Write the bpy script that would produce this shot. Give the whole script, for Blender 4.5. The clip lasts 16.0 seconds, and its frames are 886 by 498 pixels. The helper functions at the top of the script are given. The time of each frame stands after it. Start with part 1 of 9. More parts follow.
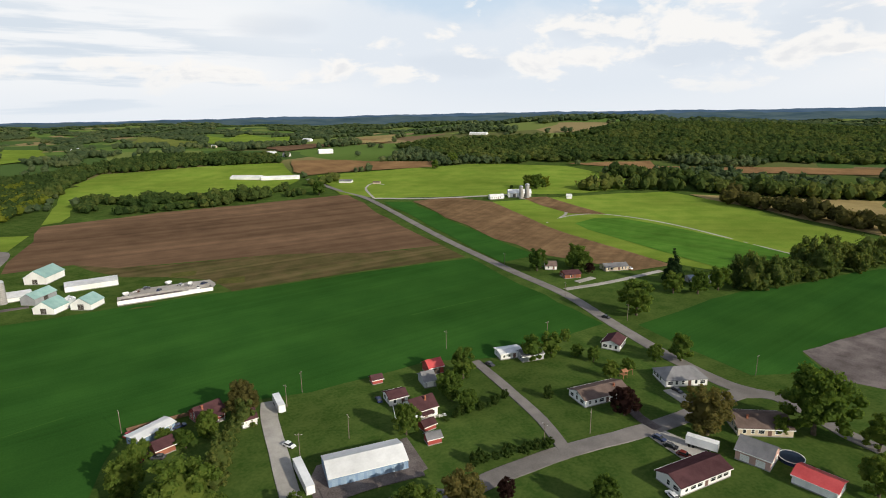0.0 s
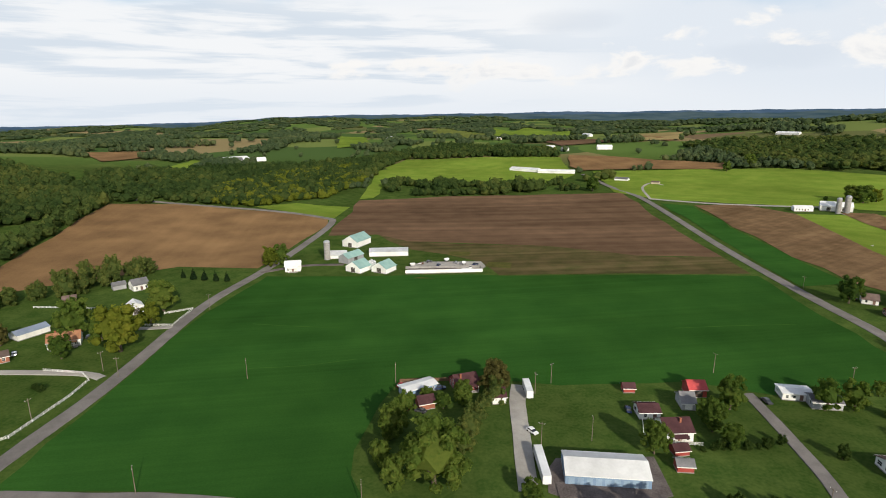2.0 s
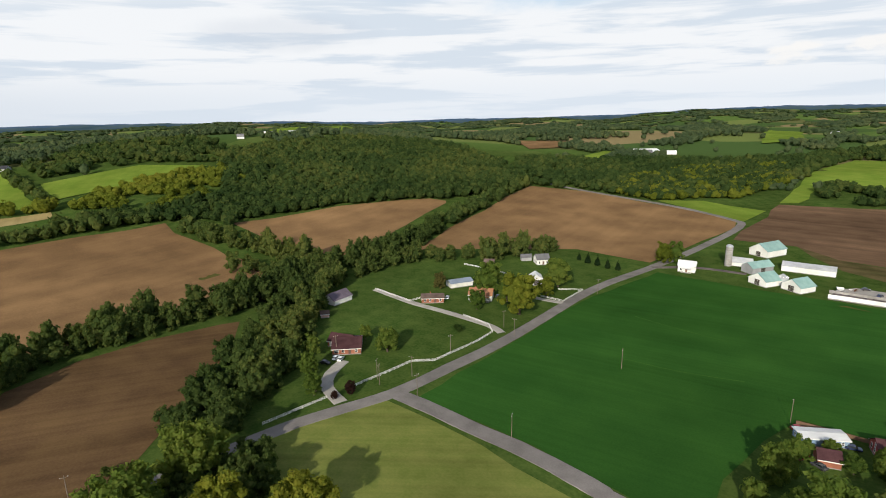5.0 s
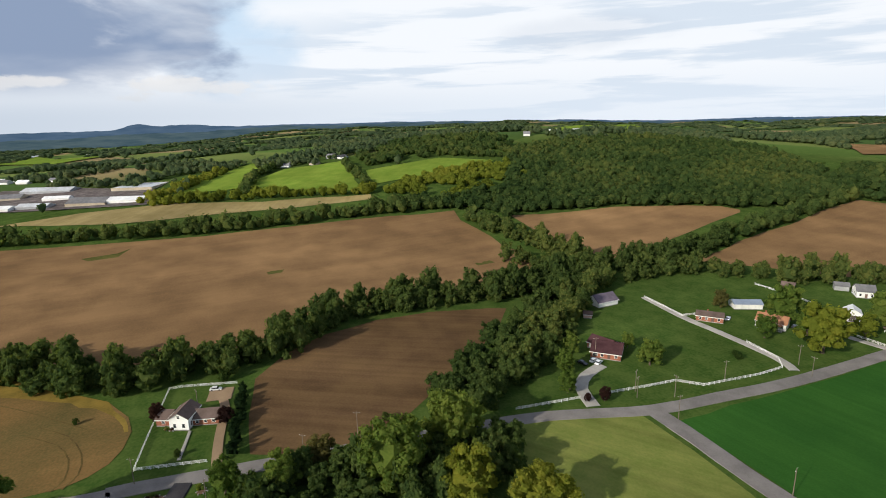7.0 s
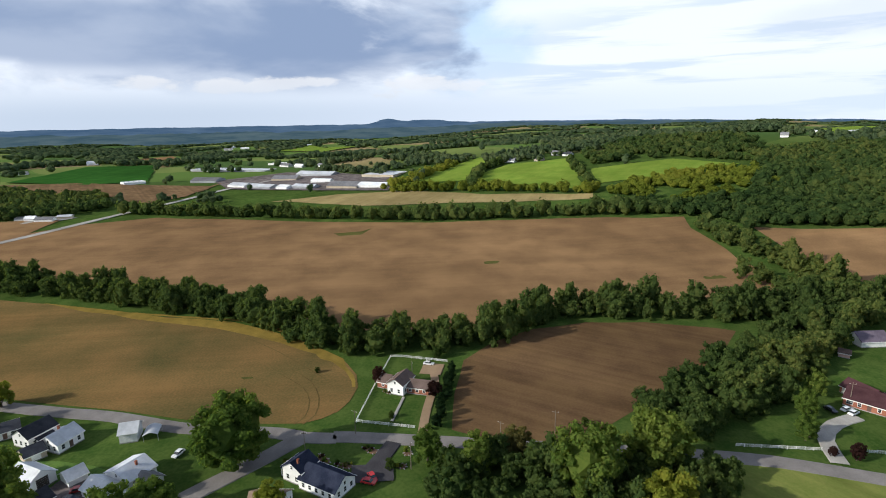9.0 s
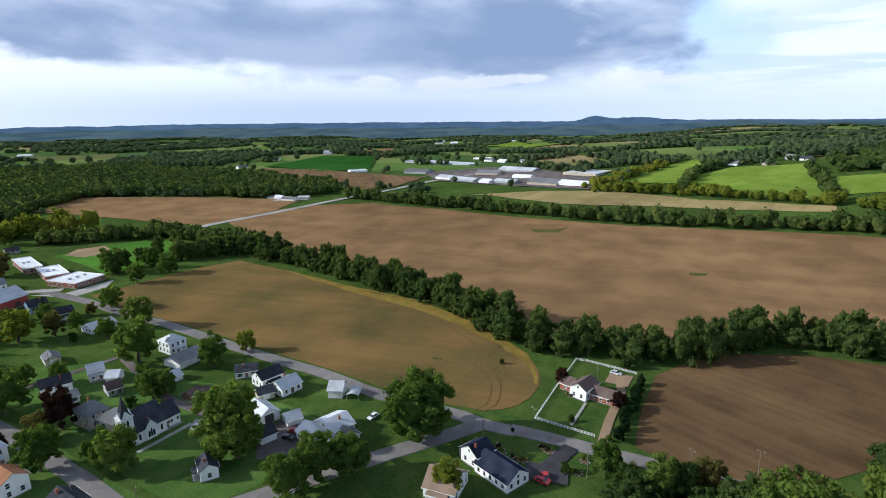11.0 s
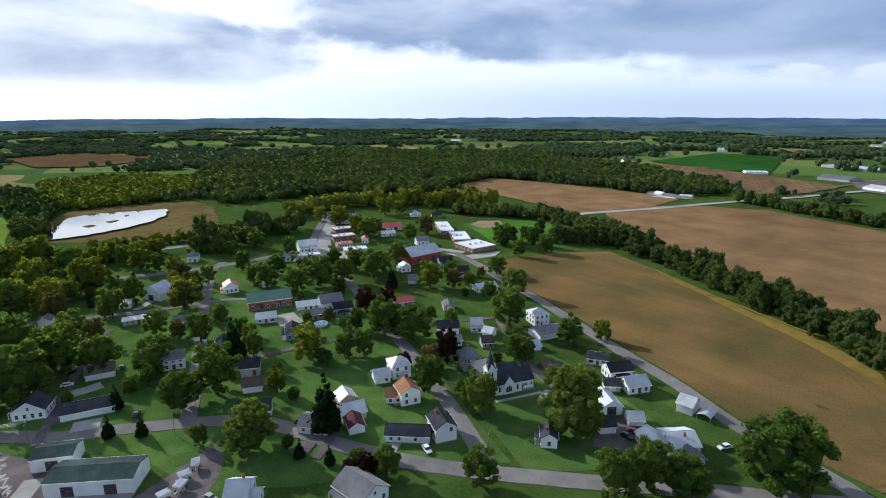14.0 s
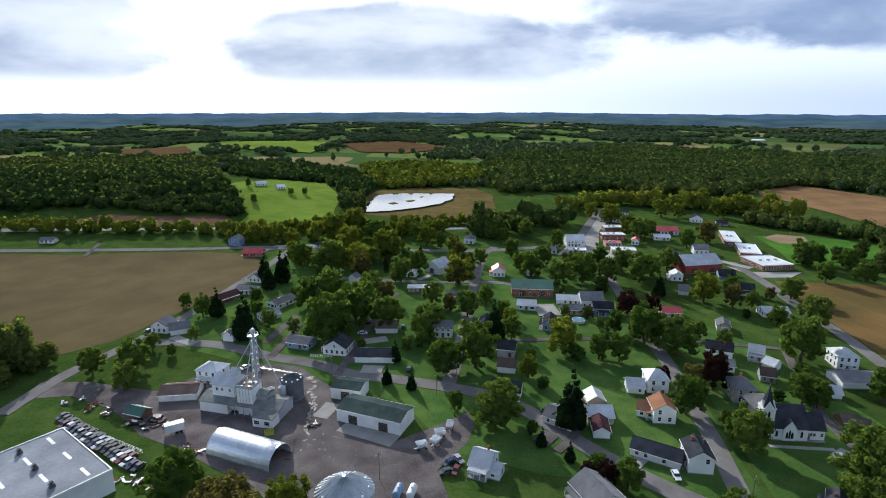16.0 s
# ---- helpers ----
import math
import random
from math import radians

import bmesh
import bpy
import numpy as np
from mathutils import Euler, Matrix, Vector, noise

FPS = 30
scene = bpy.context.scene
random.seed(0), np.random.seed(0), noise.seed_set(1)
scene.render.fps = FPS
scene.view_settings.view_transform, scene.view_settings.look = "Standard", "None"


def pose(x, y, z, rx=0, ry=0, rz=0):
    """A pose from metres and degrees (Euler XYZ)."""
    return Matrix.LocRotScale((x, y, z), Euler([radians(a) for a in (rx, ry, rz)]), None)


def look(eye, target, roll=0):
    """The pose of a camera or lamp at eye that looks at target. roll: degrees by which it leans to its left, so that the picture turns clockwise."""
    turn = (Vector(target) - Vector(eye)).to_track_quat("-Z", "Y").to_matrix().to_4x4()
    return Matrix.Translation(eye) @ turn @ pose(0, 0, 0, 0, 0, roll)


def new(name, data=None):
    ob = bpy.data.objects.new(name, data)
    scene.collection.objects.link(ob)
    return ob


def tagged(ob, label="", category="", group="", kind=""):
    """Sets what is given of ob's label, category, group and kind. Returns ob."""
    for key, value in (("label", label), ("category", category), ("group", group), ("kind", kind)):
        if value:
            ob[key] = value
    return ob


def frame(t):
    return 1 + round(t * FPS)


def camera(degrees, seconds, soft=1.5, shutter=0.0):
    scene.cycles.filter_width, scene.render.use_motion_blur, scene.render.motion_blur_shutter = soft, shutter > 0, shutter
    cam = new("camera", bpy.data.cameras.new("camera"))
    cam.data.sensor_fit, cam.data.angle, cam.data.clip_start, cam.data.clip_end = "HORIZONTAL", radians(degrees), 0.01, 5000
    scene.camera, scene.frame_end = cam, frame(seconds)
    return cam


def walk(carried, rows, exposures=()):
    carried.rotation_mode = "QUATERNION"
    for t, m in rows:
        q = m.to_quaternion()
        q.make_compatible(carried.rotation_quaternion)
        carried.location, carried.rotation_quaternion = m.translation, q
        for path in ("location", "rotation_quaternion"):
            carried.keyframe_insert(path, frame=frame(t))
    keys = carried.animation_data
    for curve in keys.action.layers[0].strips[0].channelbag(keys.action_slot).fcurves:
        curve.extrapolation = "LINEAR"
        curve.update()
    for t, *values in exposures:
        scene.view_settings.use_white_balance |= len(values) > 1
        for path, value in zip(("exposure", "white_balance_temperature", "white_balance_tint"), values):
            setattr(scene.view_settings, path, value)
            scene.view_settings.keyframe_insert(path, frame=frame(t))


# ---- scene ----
H = 105.0
cam = camera(77.09, 16.0, soft=1.0)
PATH = [
    (0.0, pose(0, 0, H, 76.38, 0.75, -26.50)),
    (0.5, pose(0, 0, H, 76.35, 0.53, -19.69)),
    (1.0, pose(0, 0, H, 76.29, 0.49, -12.97)),
    (1.5, pose(0, 0, H, 76.22, 0.40, -5.53)),
    (2.0, pose(0, 0, H, 76.14, 0.27, 1.27)),
    (2.5, pose(0, 0, H, 76.04, 0.24, 7.63)),
    (3.0, pose(0, 0, H, 75.97, 0.15, 14.09)),
    (3.5, pose(0, 0, H, 75.89, 0.07, 20.55)),
    (6.0, pose(0, 0, H, 76.07, 1.43, 55.63)),
    (6.5, pose(0, 0, H, 76.16, 1.32, 62.68)),
    (7.0, pose(0, 0, H, 76.21, 1.27, 69.33)),
    (7.5, pose(0, 0, H, 76.26, 1.22, 75.69)),
    (8.0, pose(0, 0, H, 76.28, 1.07, 81.51)),
    (8.5, pose(0, 0, H, 76.30, 0.89, 86.68)),
    (9.0, pose(0, 0, H, 76.32, 0.89, 92.00)),
    (11.5, pose(0, 0, H, 76.20, 0.53, 118.15)),
    (12.0, pose(0, 0, H, 76.14, 0.54, 124.25)),
    (12.5, pose(0, 0, H, 76.07, 0.48, 130.43)),
    (13.0, pose(0, 0, H, 76.01, 0.39, 137.16)),
    (13.5, pose(0, 0, H, 75.94, 0.37, 143.92)),
    (14.0, pose(0, 0, H, 75.92, 0.29, 150.42)),
    (14.5, pose(0, 0, H, 75.82, 0.28, 157.46)),
    (15.0, pose(0, 0, H, 75.73, 0.24, 164.31)),
    (15.5, pose(0, 0, H, 75.64, 0.21, 171.22)),
    (16.0, pose(0, 0, H, 75.53, 0.14, 178.23)),
]
walk(cam, PATH, exposures=[(0.0, -0.1, 6500, 10), (4.0, -0.1, 6450, 10), (7.0, -0.05, 6300, 10), (9.0, 0.05, 5950, 10), (12.0, 0.1, 5450, 10), (16.0, 0.05, 5500, 10)])

# ---- world, sun, exposure ----
SUN_AT = Vector((0.358, -0.842, 0.404)).normalized()
world = bpy.data.worlds.new("sky")
scene.world = world
world.use_nodes = True
wn, wl = world.node_tree.nodes, world.node_tree.links
wn.clear()


def wnode(kind, **values):
    node = wn.new(kind)
    for key, value in values.items():
        if key in node.inputs:
            node.inputs[key].default_value = value
    return node


def wmath(op, a, b=None, c=None, clamp=False):
    node = wn.new("ShaderNodeMath")
    node.operation, node.use_clamp = op, clamp
    for slot, v in zip(node.inputs, (a, b, c)):
        if v is None:
            continue
        if isinstance(v, (int, float)):
            slot.default_value = v
        else:
            wl.new(v, slot)
    return node.outputs[0]


def wmix(fac, a, b):
    node = wn.new("ShaderNodeMix")
    node.data_type = "RGBA"
    for slot, v in ((node.inputs[0], fac), (node.inputs[6], a), (node.inputs[7], b)):
        if isinstance(v, (int, float, tuple)):
            slot.default_value = v
        else:
            wl.new(v, slot)
    return node.outputs[2]


sky = wn.new("ShaderNodeTexSky")
sky.sky_type, sky.sun_disc = "NISHITA", False
sky.sun_elevation = math.asin(SUN_AT.z)
sky.sun_rotation = math.atan2(SUN_AT.x, SUN_AT.y)
sky.altitude, sky.air_density, sky.dust_density, sky.ozone_density = 300, 1.0, 2.0, 1.0
coord = wn.new("ShaderNodeTexCoord")
split = wn.new("ShaderNodeSeparateXYZ")
wl.new(coord.outputs["Generated"], split.inputs[0])
up = wmath("MAXIMUM", split.outputs[2], 0.0)
# cloud layers lie on a level sheet, so that they flatten towards the skyline
flat = wmath("ADD", up, 0.16)
joined = wn.new("ShaderNodeCombineXYZ")
wl.new(wmath("DIVIDE", split.outputs[0], flat), joined.inputs[0])
wl.new(wmath("DIVIDE", split.outputs[1], flat), joined.inputs[1])
wl.new(wmath("MULTIPLY", up, 9.0), joined.inputs[2])
# heavier clouds hang lower and flatten less
deep = wmath("ADD", up, 0.36)
lower = wn.new("ShaderNodeCombineXYZ")
wl.new(wmath("DIVIDE", split.outputs[0], deep), lower.inputs[0])
wl.new(wmath("DIVIDE", split.outputs[1], deep), lower.inputs[1])
wl.new(wmath("MULTIPLY", up, 3.0), lower.inputs[2])


def cloud(scale, detail, rough, shift, source, stretch=(1, 1, 1)):
    node = wnode("ShaderNodeTexNoise", Scale=scale, Detail=detail, Roughness=rough, Distortion=0.25)
    move = wn.new("ShaderNodeVectorMath")
    move.operation = "MULTIPLY_ADD"
    move.inputs[1].default_value, move.inputs[2].default_value = stretch, shift
    wl.new(source, move.inputs[0])
    wl.new(move.outputs[0], node.inputs["Vector"])
    return node.outputs[0]


def between(value, lo, hi):
    node = wn.new("ShaderNodeMapRange")
    node.interpolation_type = "SMOOTHSTEP"
    node.inputs[1].default_value, node.inputs[2].default_value = lo, hi
    wl.new(value, node.inputs[0])
    return node.outputs[0]


def aimed(way, power):
    """How far the sky looks towards a way, 0 to 1."""
    node = wn.new("ShaderNodeVectorMath")
    node.operation = "DOT_PRODUCT"
    wl.new(coord.outputs["Generated"], node.inputs[0])
    node.inputs[1].default_value = Vector(way).normalized()
    return wmath("POWER", wmath("MULTIPLY_ADD", node.outputs["Value"], 0.5, 0.5, clamp=True), power)


# bearing to the left of north, from -104 to 256, and height over the horizon, both in degrees
def along(way):
    node = wn.new("ShaderNodeVectorMath")
    node.operation = "DOT_PRODUCT"
    wl.new(coord.outputs["Generated"], node.inputs[0])
    node.inputs[1].default_value = way
    return node.outputs["Value"]


MIDDLE = radians(76)
az = wmath("MULTIPLY_ADD", wmath("ARCTAN2", along((-math.cos(MIDDLE), -math.sin(MIDDLE), 0)), along((-math.sin(MIDDLE), math.cos(MIDDLE), 0))), 57.2958, 76.0)
el = wmath("MULTIPLY", wmath("ARCSINE", up), 57.2958)


def bank(bearing, half, height, deep):
    """One cloud bank: 1 at its heart, 0 at its rim, falling on outside it."""
    u = wmath("DIVIDE", wmath("SUBTRACT", az, bearing), half)
    v = wmath("DIVIDE", wmath("SUBTRACT", el, height), deep)
    return wmath("SUBTRACT", 1.0, wmath("ADD", wmath("MULTIPLY", u, u), wmath("MULTIPLY", v, v)))


def banks(*rows):
    most = None
    for row in rows:
        one = bank(*row)
        most = one if most is None else wmath("MAXIMUM", most, one)
    return wmath("MAXIMUM", most, -2.5)


glow = aimed((0.28, -0.90, 0.30), 12.0)
heavy = aimed((-0.84, -0.53, 0.16), 7.0)
sheet = cloud(0.75, 8.0, 0.58, (0, 0, 0), joined.outputs[0])
bulk = cloud(1.9, 9.0, 0.55, (7.3, 2.1, 4.0), lower.outputs[0])
edge = cloud(5.2, 8.0, 0.55, (2.3, 5.1, 0.7), coord.outputs["Generated"], (1, 1, 2.2))
puff = cloud(11.0, 7.0, 0.55, (1.7, 4.2, 0.3), coord.outputs["Generated"], (1, 1, 2.4))
streak = cloud(3.2, 6.0, 0.55, (6.1, 0.4, 2.9), coord.outputs["Generated"], (1, 1, 11))
rough_edge = wmath("MULTIPLY_ADD", edge, 3.2, -1.6)
clear = wn.new("ShaderNodeMix")
clear.data_type, clear.blend_type = "RGBA", "MULTIPLY"
clear.inputs[0].default_value = 1.0
wl.new(sky.outputs[0], clear.inputs[6])
clear.inputs[7].default_value = (0.105, 0.105, 0.105, 1)
blue = wmix(between(up, 0.19, 0.5), wmix(between(up, 0.0, 0.19), (0.78, 0.86, 0.95, 1), (0.56, 0.75, 0.93, 1)), clear.outputs[2])
white = wmix(glow, (0.99, 1.0, 1.01, 1), (1.40, 1.31, 1.15, 1))
grey = wmix(glow, (0.25, 0.33, 0.485, 1), (0.44, 0.49, 0.58, 1))
# a nearly closed white sheet low down, with open blue gaps
gap = between(wmath("ADD", banks((91, 8, 6.5, 4.5), (-40, 26, 12.5, 4.0), (30, 30, 14, 4.5)), rough_edge), -0.3, 0.8)
high = between(wmath("SUBTRACT", sheet, wmath("MULTIPLY", between(up, 0.25, 0.6), 0.05)), 0.42, 0.60)
cover = wmath("MULTIPLY", wmath("ADD", wmath("MULTIPLY", between(el, 14.0, 9.0), 0.95), wmath("MULTIPLY", between(el, 9.0, 14.0), high), clamp=True), wmath("MULTIPLY_ADD", gap, -0.88, 1.0))
shown = wmix(cover, blue, white)
# long pale blue streaks in the sheet
band = wmath("MULTIPLY", between(streak, 0.47, 0.60), between(banks((40, 62, 4.5, 7.5)), 0.0, 0.6))
shown = wmix(wmath("MULTIPLY", band, 0.75), shown, (0.66, 0.755, 0.86, 1))
# soft shadowed bases in the bright sheet away from the sun
soft = between(wmath("ADD", banks((-11, 5, 8.4, 1.3), (-41, 5, 8.0, 1.6), (-51, 6, 5.8, 2.0), (-59, 5, 6.5, 2.6), (-28, 7, 4.5, 1.4), (57, 9, 7.0, 1.6)), rough_edge), -0.3, 1.0)
shown = wmix(wmath("MULTIPLY", soft, 0.30), shown, (0.60, 0.66, 0.75, 1))
# dark banks over a bright strip that stays open along the skyline
bulge = banks((128, 38, 11.0, 8.0), (105, 14, 6.0, 6.4), (181, 19, 5.2, 4.0), (215, 13, 6.5, 6.0), (148, 13, 10.5, 6.5))
overhead = wmath("MULTIPLY", between(bulk, 0.56, 0.67), between(el, 11.0, 17.0))
dark = wmath("MAXIMUM", wmath("MULTIPLY", between(wmath("ADD", bulge, rough_edge), -0.25, 0.45), between(el, 1.4, 3.2)), overhead)
inner = cloud(3.4, 6.0, 0.52, (3.1, 9.2, 1.0), coord.outputs["Generated"], (1, 1, 3.2))
core = between(banks((122, 21, 6.9, 3.2), (106, 9, 5.6, 2.4)), 0.0, 0.6)
dark = wmath("MAXIMUM", dark, wmath("MULTIPLY", core, between(edge, 0.22, 0.40)))
shade = wmix(wmath("MULTIPLY", between(inner, 0.34, 0.66), wmath("MULTIPLY_ADD", core, -0.6, 1.0)), grey, wmix(0.58, grey, white))
shown = wmix(wmath("MULTIPLY", dark, 0.94), shown, shade)
# sunlit heaps along the lower edge of the heavy banks
rim = between(wmath("ADD", banks((114, 22, 2.9, 0.8), (95, 6, 2.6, 1.2), (87, 6, 2.4, 1.0)), wmath("MULTIPLY_ADD", puff, 6.0, -3.1)), 0.2, 1.0)
shown = wmix(wmath("MULTIPLY", rim, 0.75), shown, (0.96, 0.92, 0.87, 1))
# small fair-weather clouds on the far side from the sun
veil = between(banks((-38, 34, 7.0, 7.5)), 0.0, 0.7)
shown = wmix(wmath("MULTIPLY", veil, 0.50), shown, (0.68, 0.78, 0.90, 1))
heaps = banks((-3, 14, 3.8, 1.4), (-16, 9, 4.2, 1.6), (-36, 15, 5.4, 2.6), (-46, 14, 8.0, 3.6), (-58, 16, 5.0, 3.0))
lumps = wmath("MULTIPLY_ADD", puff, 5.0, -2.5)
heap = between(wmath("ADD", wmath("MULTIPLY", heaps, 0.6), lumps), 0.12, 0.72)
shown = wmix(wmath("MULTIPLY", heap, 0.9), shown, (1.03, 1.01, 0.98, 1))
base = between(wmath("ADD", wmath("SUBTRACT", heaps, wmath("MULTIPLY", between(el, 4.0, 7.5), 0.9)), lumps), 0.95, 1.6)
shown = wmix(wmath("MULTIPLY", base, 0.40), shown, (0.66, 0.71, 0.79, 1))
low = between(el, 4.6, 0.0)
hazy = wmix(glow, wmix(heavy, (0.80, 0.87, 0.95, 1), (0.48, 0.56, 0.66, 1)), (1.25, 1.18, 1.04, 1))
shown = wmix(wmath("MULTIPLY", low, wmath("MULTIPLY_ADD", heavy, 0.2, 0.58)), shown, hazy)
back = wnode("ShaderNodeBackground", Strength=1.0)
wl.new(shown, back.inputs[0])
wo = wn.new("ShaderNodeOutputWorld")
wl.new(back.outputs[0], wo.inputs[0])

sun = new("sun", bpy.data.lights.new("sun", "SUN"))
sun.data.energy, sun.data.angle, sun.data.color = 5.0, radians(0.6), (1.0, 0.91, 0.74)
sun.matrix_world = look(SUN_AT * 3000, (0, 0, 0))


# ---- materials ----
def surface(name, a, b, grain=0.8, patch=14.0, rough=0.85, metal=0.0, bump=0.3, stripe=None, vary=0.0, coat=0.0, size=1.0, speck=0.5):
    """Two colours mixed by a coarse and a fine noise in metres; stripe: (turn in degrees, spacing, depth)."""
    m = bpy.data.materials.new(name)
    m.use_nodes = True
    n, l = m.node_tree.nodes, m.node_tree.links
    p = n["Principled BSDF"]
    p.inputs["Roughness"].default_value, p.inputs["Metallic"].default_value = rough, metal
    p.inputs["Coat Weight"].default_value = coat
    if rough > 0.62:
        p.inputs["Specular IOR Level"].default_value = 0.0
    geo = n.new("ShaderNodeNewGeometry")

    def tex(scale, detail, rot=None, squeeze=None):
        t = n.new("ShaderNodeTexNoise")
        t.inputs["Scale"].default_value, t.inputs["Detail"].default_value = scale, detail
        mp = n.new("ShaderNodeMapping")
        if rot is not None:
            mp.vector_type = "TEXTURE"
            mp.inputs["Rotation"].default_value = (0, 0, radians(rot))
            mp.inputs["Scale"].default_value = squeeze
        l.new(geo.outputs["Position"], mp.inputs[0])
        l.new(mp.outputs[0], t.inputs["Vector"])
        return t.outputs[0]

    fine, coarse, broad = tex(1 / grain, 4), tex(1 / patch, 5), tex(1 / (patch * 6), 3)
    add = n.new("ShaderNodeMath")
    add.operation = "MULTIPLY_ADD"
    l.new(fine, add.inputs[0])
    add.inputs[1].default_value = speck
    l.new(coarse, add.inputs[2])
    fac = n.new("ShaderNodeMapRange")
    fac.inputs[1].default_value, fac.inputs[2].default_value = 0.38 + 0.5 * speck - 0.08, 0.62 + 0.5 * speck + 0.06
    l.new(add.outputs[0], fac.inputs[0])
    last = fac.outputs[0]
    mix = n.new("ShaderNodeMix")
    mix.data_type = "RGBA"
    mix.inputs[6].default_value, mix.inputs[7].default_value = (*a, 1), (*b, 1)
    l.new(last, mix.inputs[0])
    col = mix.outputs[2]

    def times(colour, value, lo, hi):
        r = n.new("ShaderNodeMapRange")
        r.inputs[1].default_value, r.inputs[2].default_value = 0.3, 0.7
        r.inputs[3].default_value, r.inputs[4].default_value = lo, hi
        l.new(value, r.inputs[0])
        k = n.new("ShaderNodeVectorMath")
        k.operation = "SCALE"
        l.new(colour, k.inputs[0])
        l.new(r.outputs[0], k.inputs[3])
        return k.outputs[0]

    col = times(col, broad, 0.82, 1.18)
    if stripe:
        turn, gap, depth = stripe
        col = times(col, tex(1.0, 2, turn, (gap, 260, 10)), 1 - depth, 1 + depth)
        col = times(col, tex(1.0, 1, turn, (gap * 6, 500, 10)), 1 - depth, 1 + depth)
    if vary:
        info = n.new("ShaderNodeObjectInfo")
        r = n.new("ShaderNodeMapRange")
        r.inputs[3].default_value, r.inputs[4].default_value = 1 - vary, 1 + vary
        l.new(info.outputs["Random"], r.inputs[0])
        k = n.new("ShaderNodeVectorMath")
        k.operation = "SCALE"
        l.new(col, k.inputs[0])
        l.new(r.outputs[0], k.inputs[3])
        col = k.outputs[0]
    l.new(col, p.inputs["Base Color"])
    if bump:
        bp = n.new("ShaderNodeBump")
        bp.inputs["Strength"].default_value, bp.inputs["Distance"].default_value = bump, 0.25 * size
        l.new(fine, bp.inputs["Height"])
        l.new(bp.outputs[0], p.inputs["Normal"])
    return m


def foliage(name, dark, mid, light, gloss=0.65):
    """Leaves: hue by tree and by leaf, a little light passing through."""
    m = bpy.data.materials.new(name)
    m.use_nodes = True
    n, l = m.node_tree.nodes, m.node_tree.links
    p = n["Principled BSDF"]
    p.inputs["Roughness"].default_value = gloss
    p.inputs["Specular IOR Level"].default_value = 0.0
    geo, info = n.new("ShaderNodeNewGeometry"), n.new("ShaderNodeObjectInfo")
    t = n.new("ShaderNodeTexNoise")
    t.inputs["Scale"].default_value, t.inputs["Detail"].default_value = 0.9, 4
    l.new(geo.outputs["Position"], t.inputs["Vector"])
    w = n.new("ShaderNodeTexNoise")
    w.inputs["Scale"].default_value, w.inputs["Detail"].default_value = 0.012, 3
    l.new(geo.outputs["Position"], w.inputs["Vector"])

    def mad(a, k, b):
        node = n.new("ShaderNodeMath")
        node.operation = "MULTIPLY_ADD"
        l.new(a, node.inputs[0])
        node.inputs[1].default_value = k
        if isinstance(b, float):
            node.inputs[2].default_value = b
        else:
            l.new(b, node.inputs[2])
        return node.outputs[0]

    v = mad(geo.outputs["Random Per Island"], 0.36, mad(info.outputs["Random"], 0.30, mad(t.outputs[0], 0.5, mad(w.outputs[0], 0.8, -0.48))))
    ramp = n.new("ShaderNodeValToRGB")
    ramp.color_ramp.elements[0].color, ramp.color_ramp.elements[1].color = (*dark, 1), (*light, 1)
    ramp.color_ramp.elements[0].position, ramp.color_ramp.elements[1].position = 0.12, 0.95
    e = ramp.color_ramp.elements.new(0.5)
    e.color = (*mid, 1)
    l.new(v, ramp.inputs[0])
    l.new(ramp.outputs[0], p.inputs["Base Color"])
    tr = n.new("ShaderNodeBsdfTranslucent")
    warm = n.new("ShaderNodeVectorMath")
    warm.operation = "MULTIPLY"
    warm.inputs[1].default_value = (1.55, 1.5, 0.8)
    l.new(ramp.outputs[0], warm.inputs[0])
    l.new(warm.outputs[0], tr.inputs[0])
    ms = n.new("ShaderNodeMixShader")
    ms.inputs[0].default_value = 0.52
    l.new(p.outputs[0], ms.inputs[1])
    l.new(tr.outputs[0], ms.inputs[2])
    l.new(ms.outputs[0], n["Material Output"].inputs[0])
    bp = n.new("ShaderNodeBump")
    bp.inputs["Strength"].default_value, bp.inputs["Distance"].default_value = 0.6, 0.5
    l.new(t.outputs[0], bp.inputs["Height"])
    l.new(bp.outputs[0], p.inputs["Normal"])
    return m


